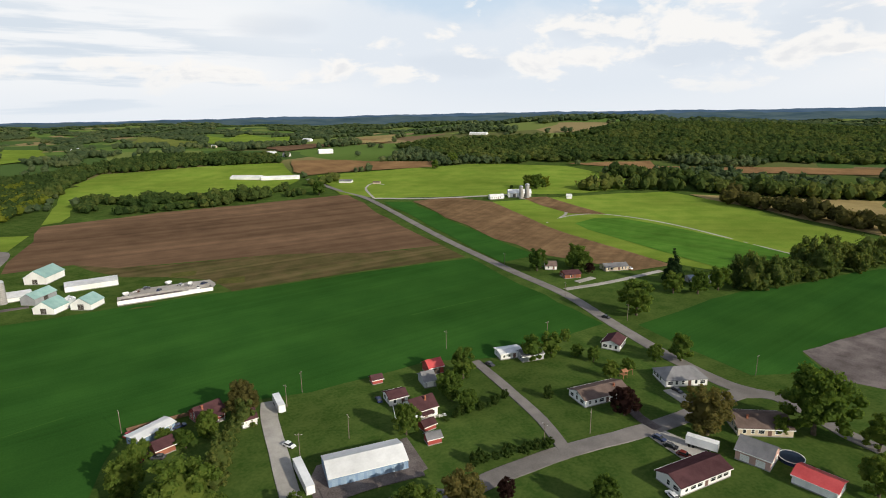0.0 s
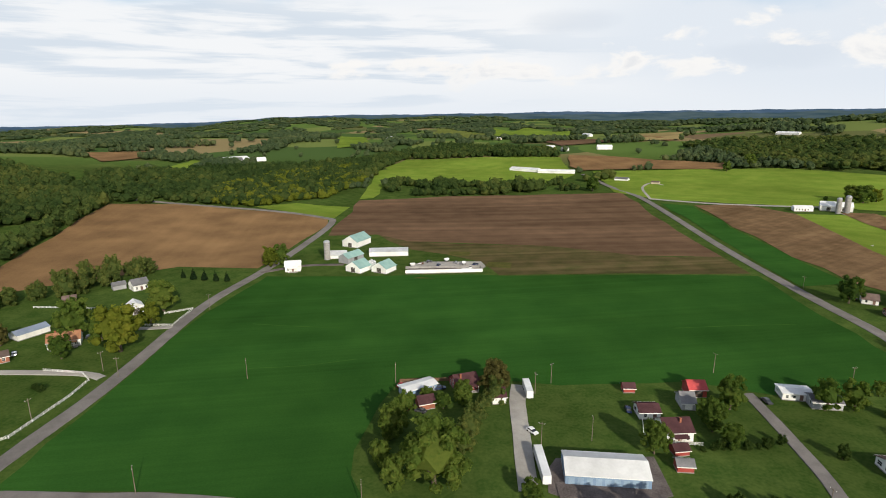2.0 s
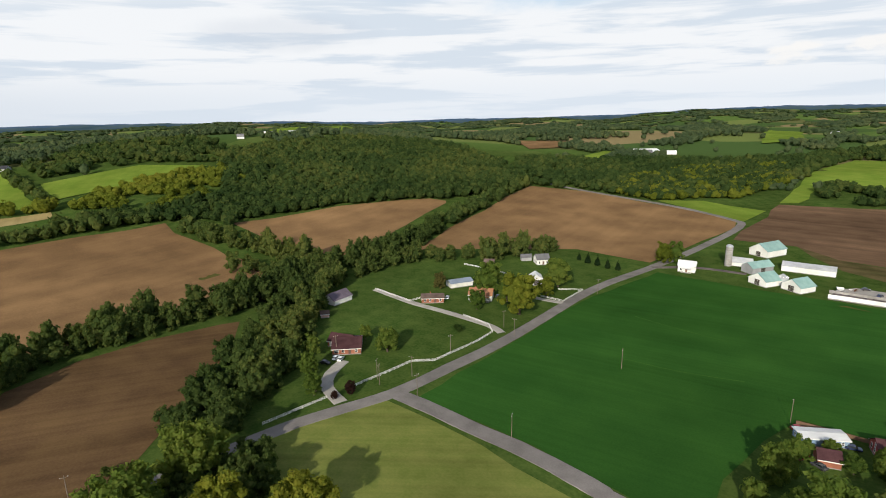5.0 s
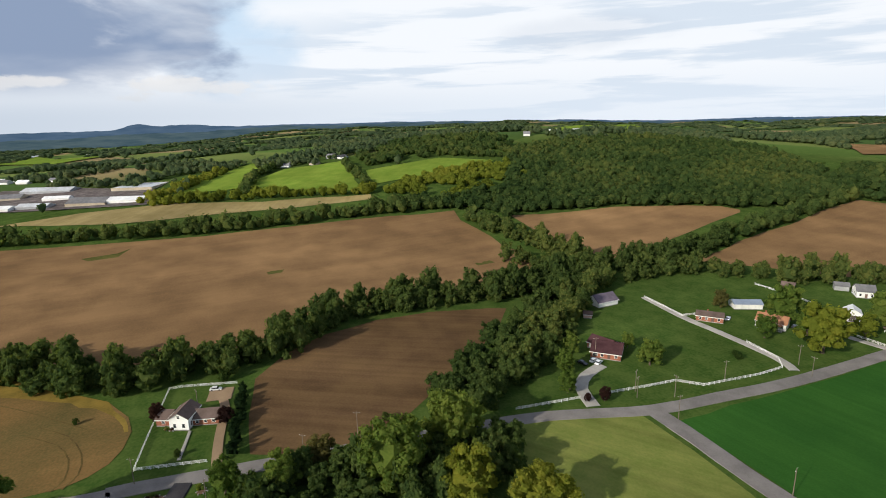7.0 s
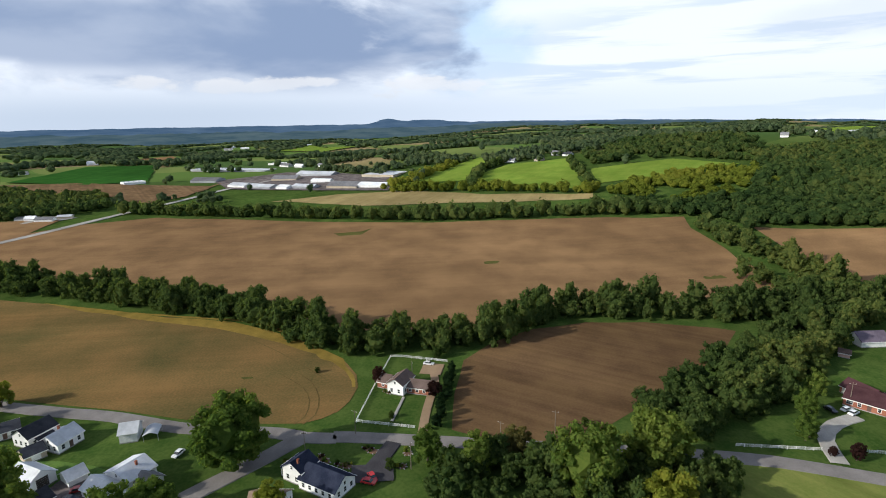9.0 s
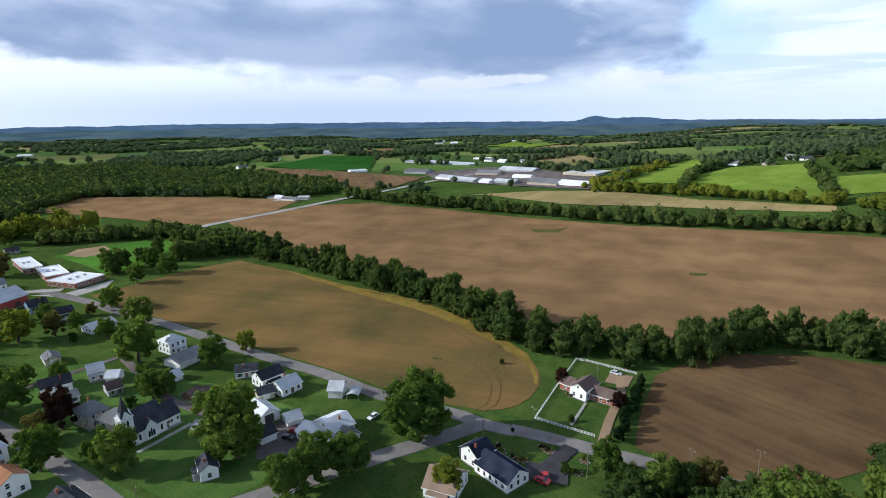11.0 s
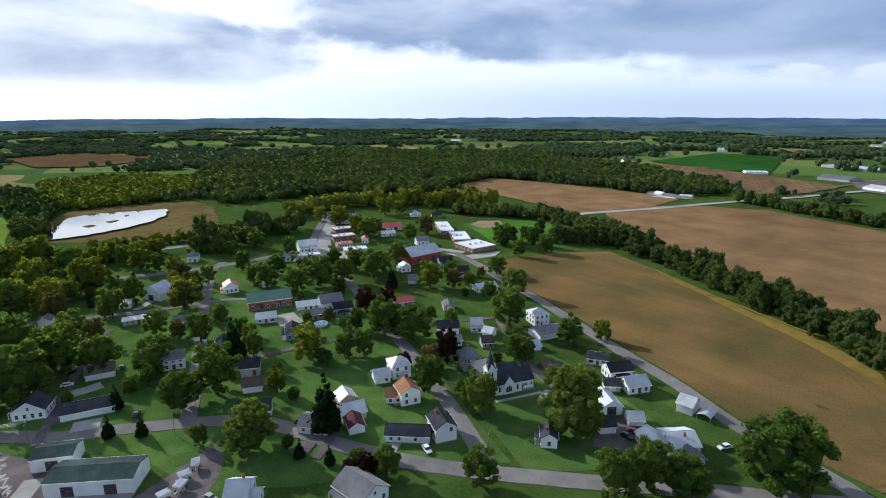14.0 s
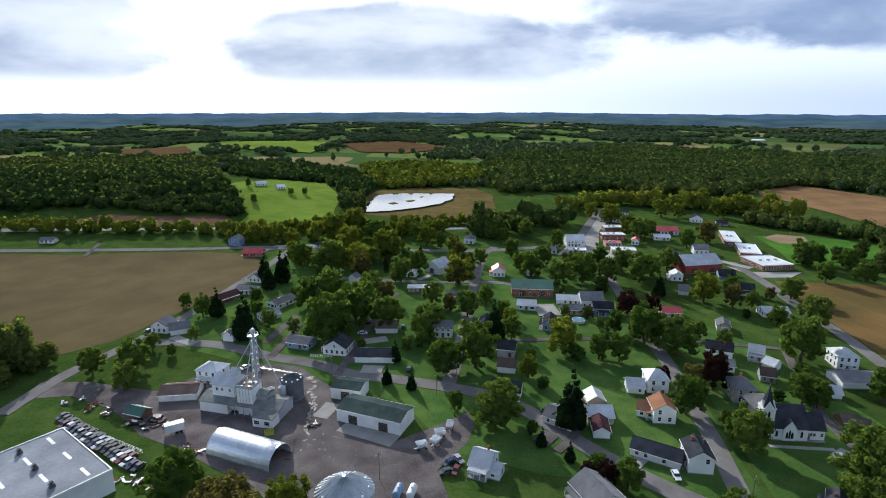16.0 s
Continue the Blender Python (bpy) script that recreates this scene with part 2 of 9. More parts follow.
GROUND = {
    "crop": surface("soybean_leaf", (0.023, 0.074, 0.014), (0.034, 0.100, 0.018), 0.7, 30, 0.7, stripe=(100, 2.2, 0.07)),
    "bright": surface("pasture_grass", (0.130, 0.205, 0.028), (0.185, 0.250, 0.040), 1.5, 20, 0.85, stripe=(60, 8.0, 0.06)),
    "lawn": surface("lawn_grass", (0.052, 0.108, 0.024), (0.100, 0.158, 0.038), 0.8, 9, 0.85, speck=0.7),
    "lawnbright": surface("mown_ball_field", (0.060, 0.150, 0.020), (0.085, 0.180, 0.028), 0.8, 10, 0.85, stripe=(20, 5, 0.10)),
    "hay": surface("hay_stubble", (0.120, 0.150, 0.034), (0.170, 0.185, 0.050), 0.9, 8, 0.9, stripe=(128, 3.2, 0.12)),
    "tan": surface("ripe_soybeans", (0.165, 0.100, 0.050), (0.255, 0.155, 0.076), 0.9, 30, 0.95, stripe=(8, 6.0, 0.05)),
    "mustard": surface("ripening_soybeans", (0.098, 0.082, 0.031), (0.212, 0.130, 0.050), 0.9, 38, 0.95, stripe=(8, 5.0, 0.07)),
    "olivebrown": surface("thin_soybeans", (0.096, 0.058, 0.031), (0.140, 0.087, 0.042), 0.9, 16, 0.95, stripe=(150, 3.0, 0.12)),
    "olive": surface("green_stubble", (0.070, 0.068, 0.026), (0.115, 0.088, 0.042), 0.9, 14, 0.95, stripe=(97, 6.0, 0.2)),
    "plough": surface("ploughed_earth", (0.116, 0.073, 0.045), (0.156, 0.098, 0.060), 0.9, 18, 0.95, stripe=(94, 9.0, 0.18)),
    "stubble": surface("corn_stubble", (0.135, 0.085, 0.045), (0.200, 0.130, 0.072), 0.9, 10, 0.95, stripe=(125, 5.0, 0.15)),
    "straw": surface("cut_straw", (0.250, 0.195, 0.085), (0.310, 0.245, 0.115), 0.9, 14, 0.95, stripe=(70, 5.0, 0.08)),
    "marsh": surface("marsh_sedge", (0.110, 0.085, 0.036), (0.165, 0.120, 0.045), 1.5, 9, 0.95),
    "gravel": surface("grey_gravel", (0.088, 0.074, 0.072), (0.195, 0.168, 0.162), 0.5, 9, 0.9),
    "pale": surface("pale_concrete", (0.300, 0.285, 0.265), (0.400, 0.380, 0.350), 0.5, 5, 0.85, bump=0.1),
    "asphalt": surface("weathered_asphalt", (0.165, 0.152, 0.145), (0.225, 0.208, 0.198), 0.4, 6, 0.85, bump=0.1),
    "gold": surface("golden_field_edge", (0.165, 0.122, 0.030), (0.240, 0.165, 0.038), 0.9, 6, 0.95),
    "goldthin": surface("yellowing_crop_edge", (0.122, 0.088, 0.034), (0.185, 0.138, 0.040), 0.9, 5, 0.95),
    "tram": surface("tramline_crop", (0.040, 0.112, 0.018), (0.058, 0.130, 0.024), 0.6, 6, 0.9),
    "track": surface("pressed_crop", (0.092, 0.066, 0.028), (0.140, 0.100, 0.036), 0.6, 3, 0.95),
    "dryolive": surface("dry_soybeans", (0.105, 0.082, 0.042), (0.140, 0.108, 0.054), 0.9, 22, 0.95, stripe=(150, 3.0, 0.05)),
    "weeds": surface("field_weeds", (0.070, 0.075, 0.022), (0.105, 0.100, 0.030), 0.8, 3, 0.95),
    "tarmac": surface("dark_blacktop", (0.045, 0.043, 0.048), (0.070, 0.067, 0.072), 0.4, 5, 0.85, bump=0.1),
    "dirt": surface("infield_dirt", (0.270, 0.190, 0.120), (0.330, 0.235, 0.150), 0.5, 6, 0.95),
}
LEAF = {
    "b": foliage("oak_leaves", (0.042, 0.082, 0.018), (0.098, 0.150, 0.030), (0.180, 0.215, 0.046)),
    "y": foliage("yellowing_leaves", (0.075, 0.100, 0.014), (0.150, 0.180, 0.026), (0.240, 0.235, 0.036)),
    "o": foliage("autumn_leaves", (0.055, 0.058, 0.022), (0.110, 0.105, 0.036), (0.180, 0.150, 0.050)),
    "c": foliage("conifer_needles", (0.010, 0.022, 0.010), (0.018, 0.036, 0.014), (0.032, 0.055, 0.020)),
    "r": foliage("dark_red_leaves", (0.020, 0.012, 0.012), (0.038, 0.020, 0.018), (0.070, 0.034, 0.026)),
    "s": foliage("shrub_leaves", (0.020, 0.045, 0.012), (0.050, 0.080, 0.020), (0.095, 0.115, 0.035)),
}
LEAF["wood"] = foliage("woodland_leaves", (0.026, 0.052, 0.018), (0.060, 0.096, 0.029), (0.150, 0.165, 0.044))
LEAF["belt"] = foliage("field_edge_leaves", (0.034, 0.062, 0.020), (0.082, 0.118, 0.034), (0.185, 0.195, 0.052))
# woodland leaves again, paler and bluer: distance haze put into the colour
LEAF["far"] = foliage("haze_paled_leaves", (0.048, 0.080, 0.044), (0.088, 0.126, 0.062), (0.165, 0.185, 0.080))
BARK = surface("bark", (0.075, 0.058, 0.042), (0.130, 0.105, 0.080), 0.15, 1.2, 0.95, bump=0.6, size=0.2)
WALL = {
    "white": surface("white_siding", (0.70, 0.70, 0.69), (0.80, 0.80, 0.79), 0.3, 3, 0.6, bump=0.1, vary=0.06, size=0.1),
    "grey": surface("grey_siding", (0.30, 0.31, 0.33), (0.38, 0.39, 0.41), 0.3, 3, 0.65, bump=0.1, vary=0.12, size=0.1),
    "tan": surface("tan_siding", (0.45, 0.38, 0.29), (0.54, 0.46, 0.35), 0.3, 3, 0.65, bump=0.1, vary=0.1, size=0.1),
    "blue": surface("blue_siding", (0.17, 0.26, 0.40), (0.22, 0.32, 0.46), 0.3, 3, 0.55, bump=0.1, vary=0.08, size=0.1),
    "pink": surface("pink_brick", (0.42, 0.27, 0.24), (0.50, 0.34, 0.30), 0.25, 2, 0.8, bump=0.15, size=0.1),
    "brick": surface("red_brick", (0.22, 0.085, 0.055), (0.31, 0.125, 0.08), 0.2, 2, 0.85, bump=0.2, vary=0.1, size=0.1),
    "stone": surface("grey_stone_wall", (0.25, 0.22, 0.20), (0.36, 0.33, 0.30), 0.5, 2, 0.85, bump=0.3, size=0.2),
    "red": surface("red_barn_paint", (0.26, 0.035, 0.030), (0.34, 0.055, 0.045), 0.4, 3, 0.6, bump=0.1, size=0.1),
    "brown": surface("brown_boards", (0.13, 0.08, 0.055), (0.19, 0.12, 0.08), 0.3, 2, 0.8, bump=0.2, size=0.1),
}
ROOF = {
    "slate": surface("dark_shingles", (0.035, 0.037, 0.045), (0.060, 0.062, 0.072), 0.3, 3, 0.85, bump=0.3, vary=0.2, size=0.1),
    "grey": surface("grey_shingles", (0.15, 0.15, 0.16), (0.21, 0.21, 0.22), 0.3, 3, 0.85, bump=0.3, vary=0.2, size=0.1),
    "brown": surface("brown_shingles", (0.11, 0.080, 0.070), (0.16, 0.12, 0.105), 0.3, 3, 0.85, bump=0.3, vary=0.15, size=0.1),
    "rust": surface("rust_shingles", (0.25, 0.12, 0.065), (0.33, 0.17, 0.10), 0.3, 3, 0.85, bump=0.3, size=0.1),
    "maroon": surface("maroon_shingles", (0.060, 0.030, 0.034), (0.092, 0.046, 0.050), 0.3, 3, 0.85, bump=0.3, size=0.1),
    "red": surface("red_metal_roof", (0.44, 0.055, 0.055), (0.54, 0.085, 0.085), 0.6, 4, 0.5, bump=0.1, size=0.1),
    "metal": surface("galvanised_roof", (0.44, 0.46, 0.49), (0.58, 0.60, 0.63), 0.8, 3, 0.6, metal=0.1, bump=0.1, vary=0.1, size=0.1),
    "white": surface("white_metal_roof", (0.66, 0.67, 0.68), (0.78, 0.79, 0.80), 0.8, 4, 0.5, bump=0.1, vary=0.08, size=0.1),
    "green": surface("green_metal_roof", (0.040, 0.115, 0.085), (0.06, 0.15, 0.11), 0.8, 4, 0.5, bump=0.1, size=0.1),
    "teal": surface("teal_metal_roof", (0.20, 0.35, 0.33), (0.28, 0.43, 0.41), 0.8, 4, 0.5, bump=0.1, size=0.1),
    "blue": surface("blue_grey_roof", (0.17, 0.21, 0.28), (0.23, 0.28, 0.36), 0.8, 4, 0.55, bump=0.1, size=0.1),
    "purple": surface("plum_shingles", (0.10, 0.085, 0.11), (0.15, 0.125, 0.16), 0.3, 3, 0.8, bump=0.3, size=0.1),
    "navy": surface("navy_shingles", (0.016, 0.020, 0.036), (0.034, 0.040, 0.064), 0.3, 3, 0.75, bump=0.3, size=0.1),
    "sage": surface("grey_green_roof", (0.042, 0.060, 0.056), (0.070, 0.090, 0.085), 0.8, 4, 0.75, bump=0.1, size=0.1),
    "cream": surface("cream_shingles", (0.50, 0.43, 0.35), (0.60, 0.53, 0.44), 0.3, 2, 0.75, bump=0.2, size=0.1),
    "tan": surface("tan_shingles", (0.24, 0.17, 0.12), (0.31, 0.23, 0.17), 0.3, 3, 0.85, bump=0.3, size=0.1),
}
TRIM = surface("white_trim", (0.72, 0.72, 0.70), (0.82, 0.82, 0.80), 0.4, 3, 0.55, bump=0.05, size=0.05)
GLASS = surface("window_glass", (0.018, 0.022, 0.028), (0.035, 0.040, 0.048), 0.6, 2, 0.08, bump=0.0, coat=0.5)
DOOR = surface("door_paint", (0.10, 0.055, 0.045), (0.16, 0.09, 0.07), 0.4, 2, 0.5, bump=0.05, vary=0.5, size=0.05)
CONCRETE = surface("block_foundation", (0.24, 0.23, 0.22), (0.32, 0.31, 0.30), 0.3, 2, 0.9, bump=0.2, size=0.1)
POLEWOOD = surface("grey_pole_wood", (0.14, 0.115, 0.09), (0.22, 0.185, 0.15), 0.2, 2, 0.9, bump=0.3, size=0.1)
STEEL = surface("galvanised_steel", (0.36, 0.38, 0.41), (0.48, 0.50, 0.53), 0.5, 3, 0.5, metal=0.35, bump=0.05, size=0.1)
RUBBER = surface("black_rubber", (0.015, 0.015, 0.016), (0.03, 0.03, 0.03), 0.2, 1, 0.85, bump=0.1, size=0.05)


# ---- lie of the land ----
def smooth(a, b, v):
    u = np.clip((v - a) / (b - a), 0, 1)
    return u * u * (3 - 2 * u)


# height of the skyline over the horizontal, in degrees, by bearing to the left of north
RIDGE_AT = np.array([-180, -160, -144, -100, -64, -33, -16, 0, 11, 17, 25, 36, 48, 58, 74, 85, 104, 113, 130, 150, 168, 180])
RIDGE_UP = np.array([-0.65, -0.6, -0.55, -0.2, 0.15, 0.15, 0.0, -0.1, -0.25, -0.35, -0.85, -1.0, -1.1, -0.9, -0.75, -0.75, -0.85, -0.85, -0.75, -0.8, -0.65, -0.65])
# how far the last hills show over the land in front, in degrees, by bearing to the left of north
SHOW_AT = np.array([-180, -143, -110, -64, -30, -12, 8, 20, 60, 84, 94, 104, 118, 132, 146, 160, 180])
SHOW_UP = np.array([0.62, 0.75, 0.7, 0.62, 0.45, 0.35, 0.22, 0.20, 0.20, 0.30, 0.70, 1.15, 1.2, 0.85, 0.62, 0.60, 0.62])
# single hills: x, y, height, radius
HILLS = [(-900, 560, 52, 330), (-1330, 420, 22, 380), (900, 1250, 50, 420), (1500, 1300, 62, 480), (170, 1080, 14, 170),
         (-60, 1500, 26, 300), (-640, 1350, 36, 330), (-1150, -30, 16, 160), (200, -640, 10, 60), (430, -640, 26, 140),
         (1150, 2500, 40, 500), (500, 760, 6, 150)]


def hgt(x, y):
    """Height of the land: a level valley floor, single hills, and a rising rim."""
    r = np.hypot(x, y)
    bearing = np.degrees(np.arctan2(-x, y))
    drop = 60 - 38 * smooth(-25, 10, bearing) * (1 - smooth(66, 95, bearing))
    rim = 105 - drop + 4600 * np.tan(np.radians(np.interp(bearing, RIDGE_AT, RIDGE_UP) - 0.8 * np.interp(bearing, SHOW_AT, SHOW_UP)))
    z = rim * smooth(1100, 5400, r) * 1.16
    z = z + smooth(1100, 2600, r) * (9 * np.sin(x / 230 + 1.3 * np.sin(y / 310)) + 9 * np.sin(y / 270 + 1.1 * np.sin(x / 190)) + 5 * np.sin((x + 0.6 * y) / 95 + np.sin(y / 140)))
    for hx, hy, top, rad in HILLS:
        z = z + top * np.exp(-((x - hx) ** 2 + (y - hy) ** 2) / (2 * rad * rad))
    return z * smooth(330, 700, r)

from mathutils.geometry import tessellate_polygon


# ---- the land ----
def mesh_from(name, verts, tris, material, smooth_shade=False):
    me = bpy.data.meshes.new(name)
    verts, tris = np.asarray(verts, np.float32), np.asarray(tris, np.int32)
    me.vertices.add(len(verts))
    me.vertices.foreach_set("co", verts.ravel())
    k = tris.shape[1]
    me.loops.add(tris.size)
    me.loops.foreach_set("vertex_index", tris.ravel())
    me.polygons.add(len(tris))
    me.polygons.foreach_set("loop_start", np.arange(0, tris.size, k, dtype=np.int32))
    me.polygons.foreach_set("use_smooth", np.full(len(tris), smooth_shade))
    me.update(calc_edges=True)
    me.materials.append(material)
    return me


def land_material():
    """A patchwork of pasture, hay and grain far off, rough grass near by."""
    m = surface("rough_grass", (0.038, 0.074, 0.015), (0.074, 0.110, 0.026), 1.2, 8, 0.9, speck=0.8)
    n, l = m.node_tree.nodes, m.node_tree.links
    p = n["Principled BSDF"]
    old = p.inputs["Base Color"].links[0].from_socket
    geo = n.new("ShaderNodeNewGeometry")
    v = n.new("ShaderNodeTexVoronoi")
    v.inputs["Scale"].default_value = 1 / 190
    wob = n.new("ShaderNodeTexNoise")
    wob.inputs["Scale"].default_value = 1 / 500
    l.new(geo.outputs["Position"], wob.inputs["Vector"])
    mv = n.new("ShaderNodeVectorMath")
    mv.operation = "MULTIPLY_ADD"
    l.new(wob.outputs[1], mv.inputs[0])
    mv.inputs[1].default_value = (300, 300, 0)
    l.new(geo.outputs["Position"], mv.inputs[2])
    l.new(mv.outputs[0], v.inputs["Vector"])
    ramp = n.new("ShaderNodeValToRGB")
    ramp.color_ramp.interpolation = "CONSTANT"
    for at, c in ((0.0, (0.100, 0.160, 0.040)), (0.30, (0.066, 0.112, 0.034)), (0.48, (0.150, 0.190, 0.056)), (0.68, (0.250, 0.200, 0.100)), (0.80, (0.120, 0.130, 0.050)), (0.90, (0.175, 0.125, 0.075))):
        e = ramp.color_ramp.elements.new(at) if at else ramp.color_ramp.elements[0]
        e.color = (*c, 1)
    l.new(v.outputs["Color"], ramp.inputs[0])
    far = n.new("ShaderNodeVectorMath")
    far.operation = "LENGTH"
    l.new(geo.outputs["Position"], far.inputs[0])
    r = n.new("ShaderNodeMapRange")
    r.inputs[1].default_value, r.inputs[2].default_value = 900, 1100
    l.new(far.outputs["Value"], r.inputs[0])
    mix = n.new("ShaderNodeMix")
    mix.data_type = "RGBA"
    l.new(r.outputs[0], mix.inputs[0])
    l.new(old, mix.inputs[6])
    l.new(ramp.outputs[0], mix.inputs[7])
    l.new(mix.outputs[2], p.inputs["Base Color"])
    return m


def build_ground():
    radii = np.concatenate([[0.0], np.geomspace(40, 4950, 150)])
    turns = np.linspace(0, 2 * np.pi, 300, endpoint=False)
    rr, aa = np.meshgrid(radii[1:], turns, indexing="ij")
    x, y = (rr * np.cos(aa)).ravel(), (rr * np.sin(aa)).ravel()
    verts = np.vstack([[[0, 0, 0]], np.stack([x, y, hgt(x, y)], 1)])
    k = len(turns)
    tris = [(0, 1 + j, 1 + (j + 1) % k) for j in range(k)]
    for i in range(len(radii) - 2):
        a, b = 1 + i * k, 1 + (i + 1) * k
        for j in range(k):
            q = (j + 1) % k
            tris += [(a + j, b + j, b + q), (a + j, b + q, a + q)]
    tagged(new("ground", mesh_from("ground", verts, tris, land_material(), True)), "rolling grassy valley with patchwork farmland to the skyline", "ground", kind="structure")


def skyline_hills():
    """The last hills, their distance haze painted as a blue glow, in two ranges that close the land at the skyline."""
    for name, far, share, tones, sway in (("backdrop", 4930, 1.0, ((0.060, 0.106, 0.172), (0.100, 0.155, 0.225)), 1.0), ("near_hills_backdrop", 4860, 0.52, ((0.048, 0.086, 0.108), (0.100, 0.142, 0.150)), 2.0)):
        m = bpy.data.materials.new("painted_haze_hills")
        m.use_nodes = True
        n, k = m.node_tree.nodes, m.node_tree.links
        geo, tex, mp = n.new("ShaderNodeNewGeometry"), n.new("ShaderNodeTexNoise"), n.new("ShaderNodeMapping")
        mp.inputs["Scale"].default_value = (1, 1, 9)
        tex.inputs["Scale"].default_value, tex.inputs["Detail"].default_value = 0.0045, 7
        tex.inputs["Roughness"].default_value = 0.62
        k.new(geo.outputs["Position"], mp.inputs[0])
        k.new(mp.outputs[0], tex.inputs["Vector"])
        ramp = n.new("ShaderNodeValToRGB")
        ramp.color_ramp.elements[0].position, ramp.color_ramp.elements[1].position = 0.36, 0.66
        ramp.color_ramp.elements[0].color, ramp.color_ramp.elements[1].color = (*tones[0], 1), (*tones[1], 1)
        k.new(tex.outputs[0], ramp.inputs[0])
        # distance haze is put into the emission colour; the hills take no light
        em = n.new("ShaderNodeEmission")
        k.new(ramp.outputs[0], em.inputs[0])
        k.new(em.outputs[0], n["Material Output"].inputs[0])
        verts, tris = [], []
        count = 2160
        for i in range(count):
            a = 2 * math.pi * i / count
            x, y = far * math.cos(a), far * math.sin(a)
            b = math.degrees(math.atan2(-x, y))
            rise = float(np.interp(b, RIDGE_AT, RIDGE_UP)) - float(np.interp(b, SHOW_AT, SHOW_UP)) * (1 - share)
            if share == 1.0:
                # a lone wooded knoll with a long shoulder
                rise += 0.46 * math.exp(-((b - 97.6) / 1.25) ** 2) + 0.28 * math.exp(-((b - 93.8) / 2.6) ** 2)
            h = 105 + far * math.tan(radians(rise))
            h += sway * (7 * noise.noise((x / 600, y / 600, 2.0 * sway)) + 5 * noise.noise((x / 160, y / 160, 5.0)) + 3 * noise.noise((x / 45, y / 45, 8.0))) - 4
            verts += [(x, y, -420), (x, y, h), (x * 1.01, y * 1.01, -420)]
            p, q = 3 * i, 3 * ((i + 1) % count)
            tris += [(p, q, q + 1), (p, q + 1, p + 1), (p + 1, q + 1, q + 2), (p + 1, q + 2, p + 2)]
        tagged(new(name, mesh_from(name, verts, tris, m, True)), "far skyline hills glowing with painted blue haze" if share == 1.0 else "wooded hills below the skyline glowing with painted blue-green haze", "hills", kind="structure")


build_ground()
skyline_hills()
rng = np.random.default_rng(7)
LABELS = {"crop": "dense dark green soybean field in straight rows", "bright": "sunny light green pasture", "hay": "mown yellow-green hay meadow", "tan": "ripe tan-brown soybean field",
          "mustard": "ripening ochre soybean field with yellow edges", "olivebrown": "thin brown-olive soybean field", "olive": "brown-green striped stubble field", "plough": "brown ploughed field with faint rows",
          "stubble": "brown corn stubble field", "straw": "pale straw-coloured cut field", "marsh": "rusty brown sedge marsh", "gravel": "grey gravel yard", "pale": "pale concrete yard",
          "lawnbright": "bright mown baseball field grass", "gold": "golden yellow weedy strip along a field edge", "dryolive": "dry brown-olive soybean field", "weeds": "patch of green weeds in a ripe field", "dirt": "tan dirt baseball infield", "lawn": "mown green village lawns between houses", "asphalt": "worn grey asphalt"}


def wavy(points, gap, sway):
    """The outline with extra corners, swaying a little."""
    made = []
    for (x0, y0), (x1, y1) in zip(points, points[1:] + points[:1]):
        k = max(1, int(math.hypot(x1 - x0, y1 - y0) / gap))
        for i in range(k):
            u = i / k
            s = sway if i else 0
            made.append((x0 + (x1 - x0) * u + rng.normal() * s, y0 + (y1 - y0) * u + rng.normal() * s))
    return made


def field(name, kind, lift, step, points):
    hard = kind in ("gravel", "pale", "asphalt")
    far = max(math.hypot(*p) for p in points) > 420
    edge = wavy(points, 30 if far else 12, 0.3 if hard else (2.0 if far else 0.7))
    bm = bmesh.new()
    corners = [bm.verts.new((x, y, 0)) for x, y in edge]
    for tri in tessellate_polygon([[v.co for v in corners]]):
        bm.faces.new([corners[i] for i in tri])
    bmesh.ops.recalc_face_normals(bm, faces=bm.faces[:])
    if far:
        step = step or 40
        for axis in (0, 1):
            lo, hi = min(p[axis] for p in edge), max(p[axis] for p in edge)
            at = lo + step
            while at < hi:
                co, no = [0, 0, 0], [0, 0, 0]
                co[axis], no[axis] = at, 1
                bmesh.ops.bisect_plane(bm, geom=bm.verts[:] + bm.edges[:] + bm.faces[:], plane_co=co, plane_no=no)
                at += step
    for v in bm.verts:
        r = math.hypot(v.co.x, v.co.y)
        v.co.z = float(hgt(v.co.x, v.co.y)) + lift + max(0, r - 500) * 0.0016
    bmesh.ops.recalc_face_normals(bm, faces=bm.faces[:])
    if bm.faces[0].normal.z < 0:
        bmesh.ops.reverse_faces(bm, faces=bm.faces[:])
    me = bpy.data.meshes.new(name)
    bm.to_mesh(me)
    bm.free()
    me.materials.append(GROUND[kind])
    if kind != "lawn":
        FIELDS_AT.append((np.array(points), kind))
    return tagged(new(name, me), LABELS[kind], "field" if not hard else "yard", kind="structure")


def curve_points(points, gap=6.0):
    """A smooth line through the points."""
    p = [np.array(q, float) for q in points]
    p = [2 * p[0] - p[1]] + p + [2 * p[-1] - p[-2]]
    made = []
    for a, b, c, d in zip(p, p[1:], p[2:], p[3:]):
        k = max(2, int(np.linalg.norm(c - b) / gap))
        for i in range(k):
            u = i / k
            made.append(0.5 * (2 * b + (c - a) * u + (2 * a - 5 * b + 4 * c - d) * u * u + (3 * b - a - 3 * c + d) * u ** 3))
    made.append(p[-2])
    return np.array(made)


ROAD_LIFT = [0.16]


